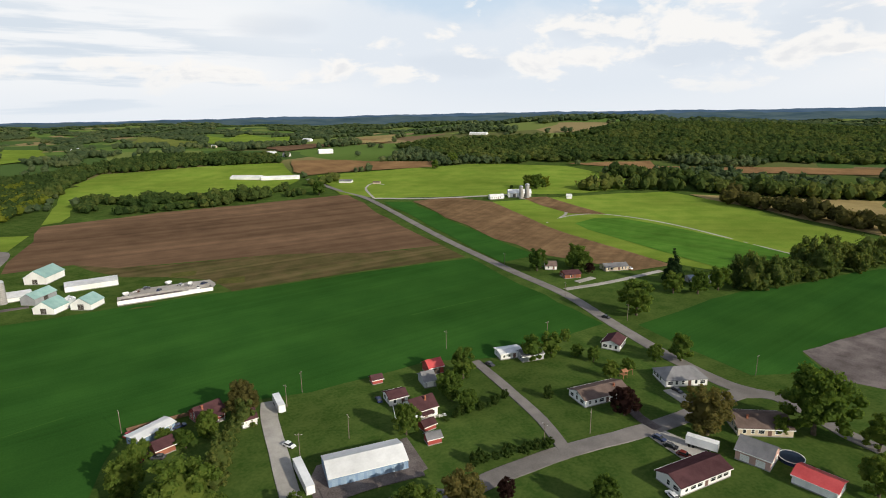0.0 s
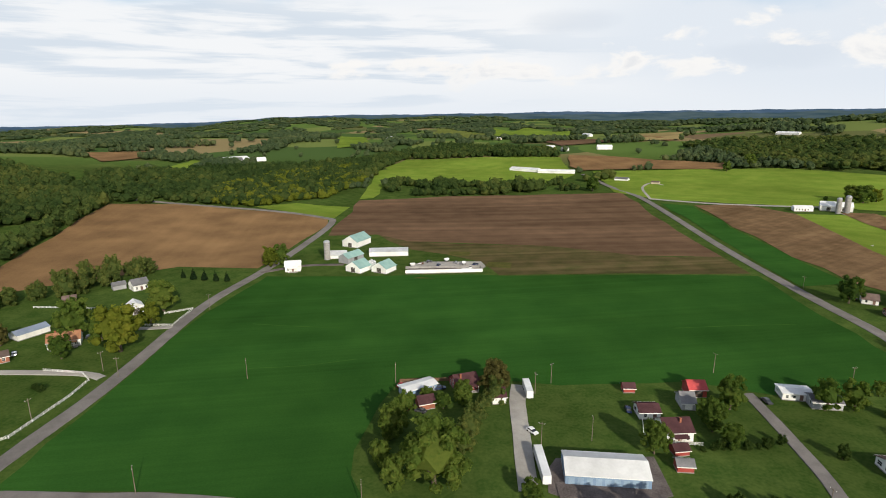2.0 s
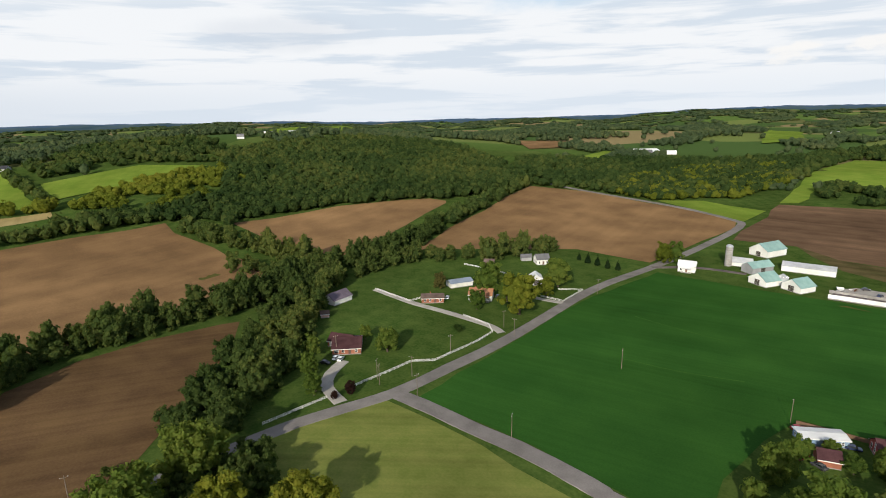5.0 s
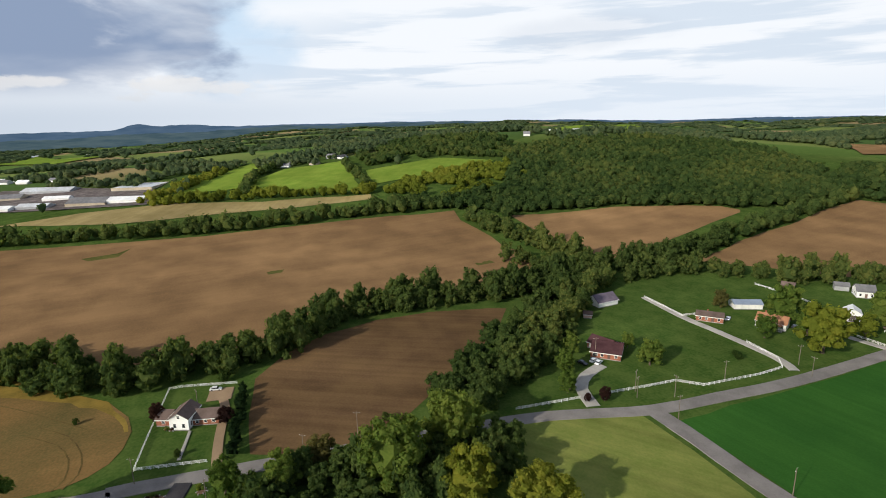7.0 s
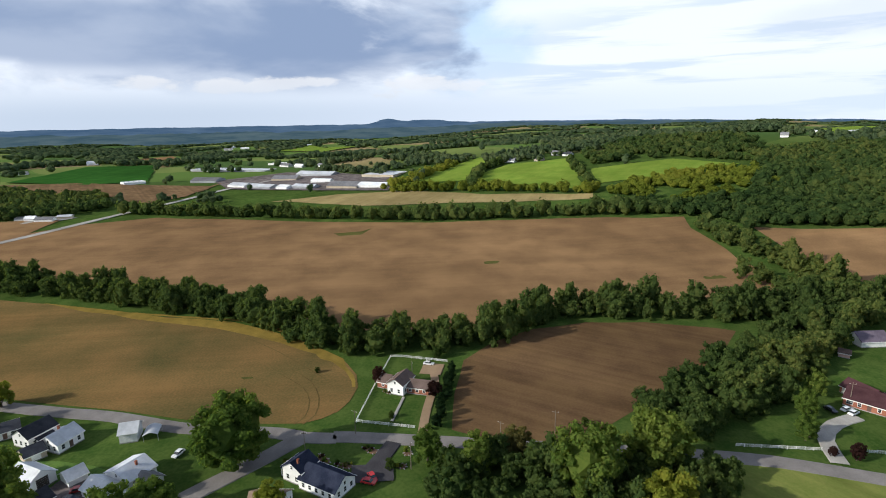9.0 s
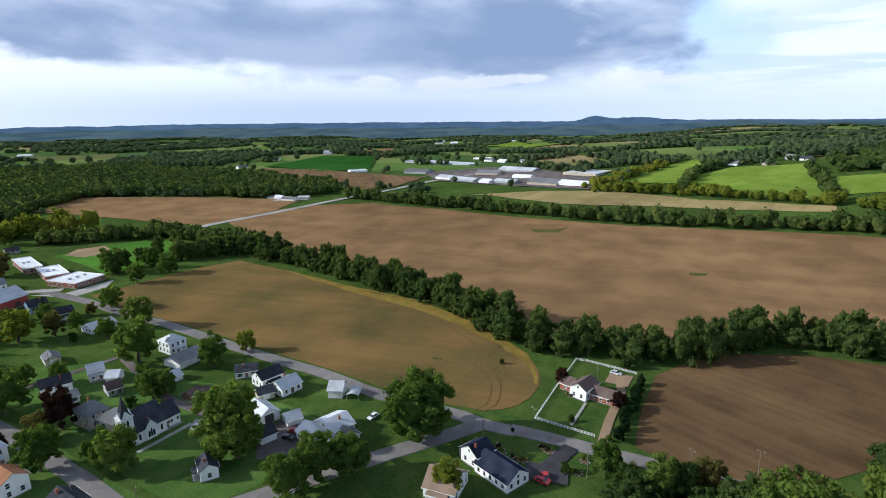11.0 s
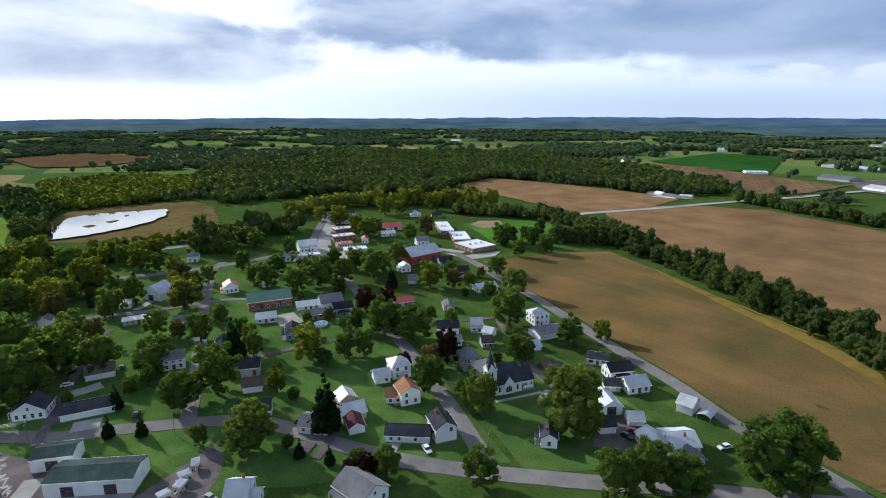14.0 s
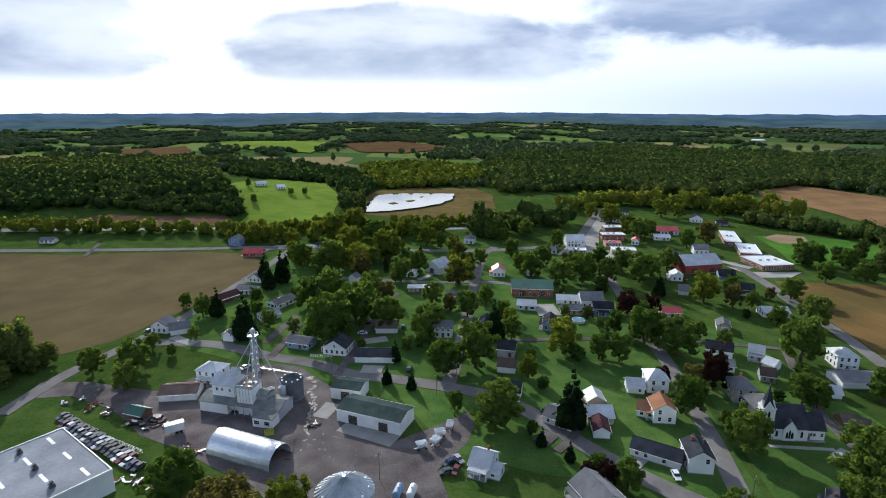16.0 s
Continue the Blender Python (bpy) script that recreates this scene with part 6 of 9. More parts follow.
house("cottage", -133.6, -196.0, 158, 5.2, 7, "a", 1, "grey", "brown")
house("bungalow", -120.4, -205.9, 162, 9.2, 7, "a", 1, "white", "grey")
house("cottage", -125.6, -217.6, 153, 10.2, 8, "a", 1.5, "white", "slate")
house("bungalow", -124.9, -265.7, 173, 9.2, 9, "a", 1, "tan", "red")
house("garage", -142.8, -246.8, 157, 5.8, 8, "x", 1, "tan", "grey")
house("bungalow", -177.8, -263.7, 174, 12.7, 9, "a", 1, "white", "metal")
house("barn", -176.4, -345.3, -171, 25.9, 16, "a", 1.7, "red", "metal")
house("hall", -60.3, -304.0, 173, 22.8, 16, "a", 1.4, "brick", "green")
house("bungalow", -77.0, -286.4, 169, 12.0, 8, "a", 1, "white", "metal")
house("twostorey", -88.4, -281.9, 174, 11.8, 11, "a", 1.6, "white", "grey")
house("bungalow", -75.1, -271.3, 170, 11.1, 8, "a", 1, "tan", "grey")
house("cottage", -91.0, -269.2, 169, 9.8, 8, "a", 1.5, "blue", "slate")
house("bungalow", -53.2, -279.2, 168, 9.8, 9, "a", 1, "white", "metal")
house("cottage", -59.5, -251.3, 165, 6.1, 10, "x", 1.6, "blue", "slate")
house("twostorey", -28.0, -249.3, 166, 6.5, 9, "x", 1.8, "grey", "slate")
house("twostorey", -7.6, -244.6, 173, 8.5, 8, "a", 1.8, "white", "grey")
house("garage", 19.4, -250.6, 178, 10.2, 8, "a", 1, "white", "brown")
house("garagelong", 22.2, -219.8, 176, 16.5, 9, "a", 1, "white", "slate")
house("cottage", 39.3, -227.7, 166, 10.5, 9, "x", 1.4, "white", "slate")
house("bungalow", 56.7, -234.4, 162, 10.5, 8, "a", 1, "blue", "grey")
house("bungalow", 80.9, -268.9, -143, 9.7, 7, "a", 1, "white", "blue")
house("bungalow", 79.1, -288.6, -121, 14.0, 8, "a", 1, "white", "grey")
house("bungalow", 113.6, -294.9, -124, 19.1, 9, "a", 1, "brown", "maroon")
house("bungalow", 103.8, -310.0, 167, 11.0, 8, "a", 1, "white", "grey")
house("cottage", 104.5, -331.6, 163, 8.7, 7, "x", 1, "white", "grey")
house("station", 124.9, -393.3, 178, 13.8, 8, "a", 1, "red", "red")
house("bungalow", 41.3, -314.7, -173, 19.4, 7, "a", 1, "white", "grey")
house("garage", 44.7, -329.4, 166, 5.5, 6, "x", 1.2, "white", "grey")
house("bungalow", 11.8, -340.1, 166, 11.8, 8, "a", 1, "white", "white")
house("barn", -7.5, -347.8, 135, 12.8, 12, "x", 1.4, "white", "metal")
house("trailerhome", 3.8, -309.3, 178, 14.4, 6, "a", 1, "tan", "white")
house("garage", -15.1, -295.0, 171, 7.9, 7, "a", 1, "grey", "grey")
house("twostorey", -45.5, -338.0, 178, 7.8, 8, "x", 1.7, "white", "red")
house("cottage", -66.4, -338.3, 161, 4.3, 7, "x", 1.6, "white", "grey")
house("twostorey", -113.9, -413.7, 178, 13.8, 12, "a", 1.8, "white", "white")
house("bungalow", -88.5, -393.3, 178, 12.3, 9, "a", 1, "white", "grey")
house("store", -110.1, -391.1, 171, 12.9, 8, "f", 1, "tan", "white")
house("store", -159.9, -463.6, 178, 15.4, 10, "f", 1.4, "brick", "white")
house("store", -149.8, -432.8, 178, 18.0, 9, "f", 1.7, "brick", "white")
house("store", -142.6, -410.6, 178, 12.0, 8, "f", 1.2, "pink", "red")
house("store", -143.3, -388.3, 167, 17.2, 10, "f", 1.3, "tan", "white")
house("hall", -198.7, -452.2, 172, 23.2, 14, "a", 1, "white", "red")
house("bungalow", -188.7, -429.6, 168, 12.0, 8, "a", 1, "white", "white")
house("cottage", -162.3, -415.7, 158, 5.4, 8, "x", 1.4, "white", "red")
house("twostorey", -199.1, -386.4, 169, 10.0, 9, "a", 1.5, "white", "grey")
house("bungalow", -172.2, -375.3, 170, 11.4, 9, "a", 1, "white", "grey")
house("church2", -171.8, -504.3, 154, 19.3, 10, "a", 1.5, "white", "green")
house("bungalow", -194.3, -537.9, 163, 11.7, 7, "a", 1, "white", "slate")
house("cottage", -249.4, -497.6, 163, 10.1, 8, "x", 1.5, "white", "slate")
house("bungalow", -265.2, -482.0, 162, 9.2, 8, "a", 1, "grey", "slate")
house("school", -228.6, -353.6, -175, 21.5, 24, "f", 1, "brick", "white")
house("school", -234.2, -385.4, 158, 13.5, 30, "f", 1, "brick", "white")
house("school", -240.9, -423.2, 159, 11.3, 40, "f", 1.1, "brick", "white")
house("cottage", -184.9, -323.7, 164, 9.2, 9, "a", 1.4, "blue", "slate")
house("cottage", -182.2, -296.2, 162, 7.2, 8, "a", 1.5, "white", "slate")
house("cottage", -154.2, -325.0, 168, 6.6, 8, "x", 1.4, "white", "metal")
house("garage", -147.3, -299.3, 156, 5.3, 8, "a", 1, "white", "grey")
house("cottage", 126.9, -254.5, 169, 8.6, 8, "x", 1.4, "white", "grey")
house("garage", 118.6, -252.5, -155, 8.8, 8, "a", 1, "white", "grey")
house("cottage", 91.0, -243.2, 171, 5.0, 7, "x", 1.3, "white", "grey")
house("twostorey", 84.8, -203.3, 164, 9.4, 8, "h", 2, "white", "metal")
house("longshed", 92.3, -191.1, -175, 13.3, 9, "a", 1, "white", "brown")
house("warehouse", 29.2, -189.4, 164, 11.5, 9, "a", 1.3, "white", "sage")
house("warehouse", 18.1, -171.4, 156, 24.1, 11, "a", 1.4, "white", "sage")
house("bungalow", 292.9, -428.5, -176, 10.2, 7, "a", 1, "white", "grey")
house("bungalow", 78.3, -415.4, 178, 10.7, 7, "a", 1, "white", "slate")
house("twostorey", 147.8, -425.8, 168, 9.5, 8, "x", 1.8, "blue", "grey")
house("twostorey", -34.2, -424.7, 163, 7.2, 8, "h", 1.7, "white", "grey")
house("shed", -150.1, -182.6, 168, 4.7, 6, "a", 0.8, "white", "metal")
house("shed", -141.6, -163.6, 178, 5.3, 5, "a", 0.8, "brown", "brown")
house("farmhouse", 191.0, -647.9, -145, 11.7, 8, "a", 1, "white", "white")
house("farmhouse", 167.2, -641.1, -142, 9.5, 8, "a", 1, "white", "white")
house("cottage", -108.1, -122.3, 143, 5.1, 7, "x", 1.4, "white", "slate")
house("barn", -139.7, -128.4, 158, 7.9, 10, "x", 1.0, "white", "metal")
house("shed", -141.7, -117.1, 146, 5.3, 6, "a", 0.8, "white", "metal")
house("garage", -129.7, -119.3, 157, 5.5, 7, "a", 1, "white", "slate")
house("garage", -164.3, -113.0, 107, 5.5, 7, "a", 1.3, "white", "metal")
house("bungalow", -165.3, -158.1, 132, 8.7, 8, "a", 1, "white", "slate")
house("cottage", -162.3, -144.5, 161, 9.7, 8, "a", 1.5, "white", "slate")
house("cottage", -159.7, -133.6, 164, 9.1, 8, "a", 1.2, "white", "metal")
house("garage", -152.6, -138.3, 146, 5.9, 6, "a", 0.9, "tan", "slate")
house("shed", -144.4, -162.1, 145, 6.0, 4, "a", 0.7, "brown", "brown")
house("twostorey", -144.2, -49.2, 62, 7.5, 7.0, "x", 1.7, "white", "navy")
house("wing", -139.6, -40.2, 62, 13.5, 9.0, "a", 1.15, "white", "navy")
house("cottage", -128.3, -53.3, 90, 9.4, 11, "a", 1.2, "white", "tan")
house("cottage", -45.7, -128.0, 109, 12.0, 10, "a", 1.4, "white", "grey")
house("twostorey", -198.5, -25.0, 68, 6.8, 9.5, "x", 1.65, "white", "brown")
house("wing", -202.2, -31.0, 68, 5.1, 6.5, "a", 0.95, "brick", "brown")
house("wing", -197.6, -17.6, 76, 9.0, 6.5, "a", 0.95, "brick", "brown")
house("bungalow", -142.2, -99.7, 65, 10.5, 9, "x", 1.3, "white", "metal")
house("wing", -135.5, -104.5, 65, 8.0, 7, "a", 1.0, "white", "metal")
house("wing", -139.0, -92.6, 65, 5.0, 6, "a", 0.9, "white", "grey")
house("ranch", 128.7, 96.0, -1, 20.3, 9, "a", 1, "white", "maroon")
house("longshed", 156.8, 76.9, -76, 11.2, 8, "a", 1, "white", "red")
house("garagebig", 153.5, 93.4, -71, 9.8, 9, "a", 1.3, "pink", "grey")
house("ranch", 170.5, 105.0, -32, 17.5, 12, "a", 1, "tan", "brown")
house("ranch", 175.1, 141.5, -22, 17.0, 11, "h", 1, "white", "grey")
house("ranch", 137.6, 146.3, -4, 20.0, 10, "a", 1, "white", "brown")
house("bungalow", 176.0, 179.5, 32, 11.0, 8, "a", 1.1, "white", "maroon")
house("trailerhome", 127.6, 193.4, -9, 10.6, 7, "a", 1, "white", "white")
house("bungalow", 134.5, 187.1, -8, 10.1, 7, "a", 1, "grey", "grey")
house("ranch", 230.8, 278.1, -16, 11.0, 9, "a", 1, "brick", "maroon")
house("ranch", 268.2, 277.8, -15, 16.7, 9, "a", 1, "tan", "grey")
house("ranch", 297.0, 229.4, -20, 21.8, 9, "a", 1, "white", "blue")
house("cottage", 231.4, 300.4, -29, 7.7, 8, "a", 1, "white", "brown")
house("cottage", 72.5, 166.7, 4, 9.2, 9, "a", 1.4, "white", "maroon")
house("bungalow", 68.0, 179.7, -0, 7.2, 7, "a", 1, "white", "maroon")
house("garage", 84.4, 186.7, -5, 4.8, 8, "a", 1, "grey", "grey")
house("barn", 91.1, 195.3, 0, 6.5, 7, "a", 1, "red", "red")
house("shed", 68.8, 148.6, -4, 4.8, 4, "a", 0.8, "red", "grey")
house("shed", 70.6, 156.8, 9, 4.7, 4, "a", 0.7, "red", "maroon")
house("shed", 66.6, 197.2, -1, 4.3, 4, "a", 0.7, "red", "maroon")
house("storage", 44.3, 145.6, -5, 24.2, 12, "a", 0.95, "blue", "white")
house("longbarn", -50.5, 407.0, 6, 29.0, 12, "a", 1, "white", "metal")
house("barn", -66.2, 364.1, -30, 12.5, 12, "x", 1.05, "white", "teal")
house("barn", -48.7, 362.9, -28, 12.0, 12, "x", 1.05, "white", "teal")
house("barn", -80.0, 437.3, -24, 14, 20, "x", 1.4, "white", "teal")
house("twostorey", -111.0, 363.8, 12, 10.3, 8, "a", 1.6, "white", "white")
house("shed", -87.7, 397.5, 6, 13.4, 8, "a", 1, "white", "metal")
house("barn", -75.8, 389.0, 59, 16.9, 9, "a", 1.2, "grey", "teal")
house("ranch", -188.6, 146.5, 46, 12.6, 14, "a", 1, "brick", "maroon")
house("garagebig", -193.6, 147.6, 20, 10.9, 8, "a", 1, "brick", "maroon")
house("garagebig", -243.6, 183.9, 95, 13.5, 10, "a", 1, "white", "purple")
house("shed", -229.4, 164.5, 56, 4.2, 4, "a", 0.7, "pink", "brown")
house("ranch", -201.6, 218.2, 43, 12.4, 8, "a", 1, "brick", "brown")
house("longshed", -207.9, 249.4, 64, 14.4, 8, "a", 1, "white", "blue")
house("cottage", -182.7, 238.5, 28, 13.1, 9, "a", 1.2, "white", "rust")
house("barn", -173.5, 281.3, 39, 6.8, 9, "x", 1.3, "white", "white")
house("cottage", -194.5, 322.1, 48, 8.8, 9, "a", 1.4, "white", "grey")
house("shed", -207.1, 322.1, 44, 7.1, 5, "a", 1, "grey", "grey")
house("shed", -221.1, 297.6, 32, 6.5, 5, "a", 0.8, "brown", "brown")
house("shed", -11.2, 184.6, 20, 5.9, 6, "a", 0.9, "brick", "maroon")
house("cottage", 3.4, 199.8, 20, 9.2, 9, "a", 1, "red", "maroon")
house("shed", 15.7, 189.6, 9, 5.1, 7, "a", 1, "white", "maroon")
house("bungalow", 226.6, 763.7, -33, 17.9, 9, "a", 1, "white", "grey")
house("farmhouse", 345.2, 555.1, -11, 16.9, 8, "a", 1, "white", "white")
house("barn", 375.4, 551.6, -26, 26.8, 12, "a", 1.4, "white", "white")
house("shed", 416.3, 509.8, -32, 5.8, 7, "a", 1.2, "white", "white")
house("bungalow", 260.0, 729.2, -35, 9.6, 6, "a", 1, "tan", "brown")
house("longbarn", 107.1, 863.3, -34, 46.0, 16, "a", 1, "white", "white")
house("longbarn", 150.5, 838.4, -15, 54.1, 14, "a", 1, "white", "white")
house("barn", 370.5, 1603.1, -63, 31.3, 12, "a", 1.5, "white", "white")
house("barn", 280.3, 1070.1, -3, 27.1, 12, "a", 1.4, "white", "white")
house("farmhouse", 422.6, 829.3, -42, 14.5, 10, "a", 1.2, "white", "white")
house("warehouse", -821.6, -332.6, 68, 32.1, 24, "a", 1, "white", "metal")
house("warehouse", -798.9, -291.5, 68, 43.1, 22, "a", 1, "grey", "metal")
house("warehouse", -781.8, -253.0, 67, 19.5, 20, "a", 1, "white", "white")
house("warehouse", -780.4, -223.4, 73, 35.0, 20, "a", 1, "grey", "metal")
house("warehouse", -925.0, -242.8, 73, 66.8, 30, "a", 1, "grey", "metal")
house("warehouse", -835.9, -213.6, 80, 31.0, 16, "a", 1, "white", "white")
house("warehouse", -772.0, -162.6, 74, 45.4, 36, "a", 1, "tan", "grey")
house("warehouse", -758.6, -121.7, 74, 41.3, 24, "a", 1, "white", "white")
house("warehouse", -870.2, -122.1, 74, 52.3, 60, "f", 1, "tan", "metal")
house("warehouse", -1084.6, -452.4, 75, 169.2, 40, "f", 1, "grey", "metal")
house("warehouse", -902.5, -420.4, 83, 45.1, 30, "a", 1, "grey", "grey")
house("store", -1196.5, -383.7, 68, 69.6, 30, "f", 1, "white", "white")
house("warehouse", -886.8, -283.9, 86, 40.7, 30, "a", 1, "tan", "grey")
house("farmhouse", -2342.3, -971.7, 48, 40, 16, "a", 1, "white", "white")
house("farmhouse", -895.1, 73.3, 64, 22.1, 16, "a", 1, "white", "grey")
house("bungalow", -563.8, -442.2, 97, 18.0, 9, "a", 1, "white", "grey")
house("garage", -569.0, -462.0, 97, 10.0, 8, "a", 1, "white", "white")
house("longshed", -580.0, -432.0, 110, 14.0, 8, "a", 1, "tan", "metal")
house("warehouse", -894.8, -542.2, 134, 32.1, 24, "f", 1, "white", "white")
house("barn", -1315.0, -889.6, 123, 23.8, 16, "a", 1.4, "white", "white")
house("warehouse", -383.7, 962.4, 45, 47.0, 30, "a", 1, "white", "white")


# ---- mill, farms and other single works ----
def ring_tube(radius, z0, z1, sides=40):
    bm = bmesh.new()
    bmesh.ops.create_cone(bm, cap_ends=True, segments=sides, radius1=radius, radius2=radius, depth=z1 - z0, matrix=Matrix.Translation((0, 0, (z0 + z1) / 2)))
    return bm


def cone(radius, top, z0, z1, sides=40):
    bm = bmesh.new()
    bmesh.ops.create_cone(bm, cap_ends=True, segments=sides, radius1=radius, radius2=top, depth=z1 - z0, matrix=Matrix.Translation((0, 0, (z0 + z1) / 2)))
    return bm


def grain_bin(x, y, radius, eave, label, metal=None):
    metal = metal or STEEL
    top = tagged(new("grain_bin"), label, "grain bin", "steel grain bins")
    top.location = (x, y, float(hgt(x, y)))
    part("base_ring", ring_tube(radius + 0.25, -0.3, 0.3), CONCRETE, top)
    rings = int(eave / 0.8)
    step = (eave - 0.3) / rings
    for i in range(rings):
        part("shell_ring", cone(radius + 0.03, radius - 0.03, 0.3 + i * step, 0.3 + (i + 1) * step, 44), metal, top)
    peak = eave + radius * 0.52
    part("roof", cone(radius + 0.2, 0.5, eave, peak, 44), metal, top)
    rib = prism([(-0.10, 0), (0.10, 0), (0.0, -0.22)], 0, 1)
    rib_mesh = mesh_of("roof_rib", rib, metal)
    slope = math.hypot(radius - 0.3, peak - eave)
    for i in range(36):
        a = i * 10
        m = pose(0, 0, 0, 0, 0, a) @ Matrix.Translation((radius + 0.15, 0, eave + 0.02)) @ Matrix.Rotation(math.atan2(peak - eave, -(radius - 0.35)), 4, "Y").inverted() @ Matrix.Diagonal((slope, 1, 1, 1))
        part("roof_rib", rib_mesh, None, top, at=m)
    part("hatch", ring_tube(0.6, peak - 0.1, peak + 0.5, 16), metal, top)
    for i in range(10):
        a = i * 0.628
        part("roof_vent", boxes((-0.25, 0.25, -0.25, 0.25, 0, 0.5)), TRIM, top, at=Matrix.Translation((math.cos(a) * radius * 0.82, math.sin(a) * radius * 0.82, eave + radius * 0.08)))
    part("ladder", boxes((-0.25, -0.2, -0.04, 0.04, 0.3, eave), (0.2, 0.25, -0.04, 0.04, 0.3, eave), *[(-0.2, 0.2, -0.03, 0.03, 0.6 + k * 0.5, 0.64 + k * 0.5) for k in range(int(eave / 0.5) - 1)]), metal, top, at=Matrix.Translation((0, radius + 0.1, 0)))
    return top


def silo(x, y, radius, height, paint):
    top = tagged(new("silo"), "tall round farm silo with a domed cap", "silo", "farm silos")
    top.location = (x, y, float(hgt(x, y)))
    part("stave_wall", ring_tube(radius, -0.4, height, 28), paint, top)
    for i in range(int(height / 1.2)):
        part("hoop", ring_tube(radius + 0.04, 0.6 + i * 1.2, 0.66 + i * 1.2, 28), STEEL, top)
    bm = bmesh.new()
    bmesh.ops.create_uvsphere(bm, u_segments=24, v_segments=10, radius=radius + 0.05)
    bmesh.ops.bisect_plane(bm, geom=bm.verts[:] + bm.edges[:] + bm.faces[:], plane_co=(0, 0, 0), plane_no=(0, 0, 1), clear_inner=True)
    part("dome", bm, STEEL, top, at=Matrix.Translation((0, 0, height)) @ Matrix.Diagonal((1, 1, 0.7, 1)))
    part("chute", boxes((-0.45, 0.45, radius - 0.05, radius + 0.6, 0, height)), STEEL, top)
    return top


def hoop_barn():
    sheet = surface("bright_arch_steel", (0.70, 0.72, 0.75), (0.82, 0.84, 0.87), 0.8, 4, 0.32, metal=0.55, bump=0.05, size=0.05)
    top = tagged(new("hoop_barn"), "white arched metal barn with ribbed shell", "barn")
    a, b, c = Vector((69.2, -153.8)), Vector((47.4, -144.1)), Vector((41.6, -151.2))
    way = (b - a).normalized()
    length, width = (b - a).length, 11.0
    mid = (a + b) / 2 + Vector((way.y, -way.x)).normalized() * (-width / 2)
    side = Vector((-way.y, way.x))
    if side.dot(c - b) < 0:
        side = -side
    mid = (a + b) / 2 + side * width / 2
    top.matrix_world = pose(mid.x, mid.y, float(hgt(*mid)), 0, 0, math.degrees(math.atan2(way.y, way.x)))
    arc = [(-width / 2 * math.cos(i * math.pi / 20), 5.6 * math.sin(i * math.pi / 20) ** 0.9) for i in range(21)]
    inner = [(y * 0.97, max(0, z - 0.16)) for y, z in arc[::-1]]
    part("shell", prism(arc + inner, -length / 2, length / 2), sheet, top)
    for k in range(12):
        u = -length / 2 + (k + 0.5) * length / 12
        part("shell_rib", prism([(y * 1.008, z * 1.008 + 0.02) for y, z in arc] + [(y * 0.99, z * 0.99) for y, z in arc[::-1]], u - 0.09, u + 0.09), sheet, top)
    part("back_wall", prism(arc, -length / 2 + 0.2, -length / 2 + 0.35), WALL["grey"], top)
    part("kerb_wall", boxes((-length / 2, length / 2, -width / 2 - 0.15, -width / 2 + 0.25, -0.2, 0.5), (-length / 2, length / 2, width / 2 - 0.25, width / 2 + 0.15, -0.2, 0.5)), CONCRETE, top)


def gable(u0, u1, v0, v1, eave, rise, over=0.35):
    """A roof of two slopes, its ridge along x."""
    m = (v0 + v1) / 2
    k = rise / (v1 - m)
    lo = eave - over * k
    return prism([(v0 - over, lo), (m, eave + rise), (v1 + over, lo), (v1 + over, lo + 0.2), (m, eave + rise + 0.22), (v0 - over, lo + 0.2)], u0 - over, u1 + over)


def gabled_wall(u0, u1, v0, v1, z0, eave, rise):
    return prism([(v0, z0), (v1, z0), (v1, eave), ((v0 + v1) / 2, eave + rise), (v0, eave)], u0, u1)


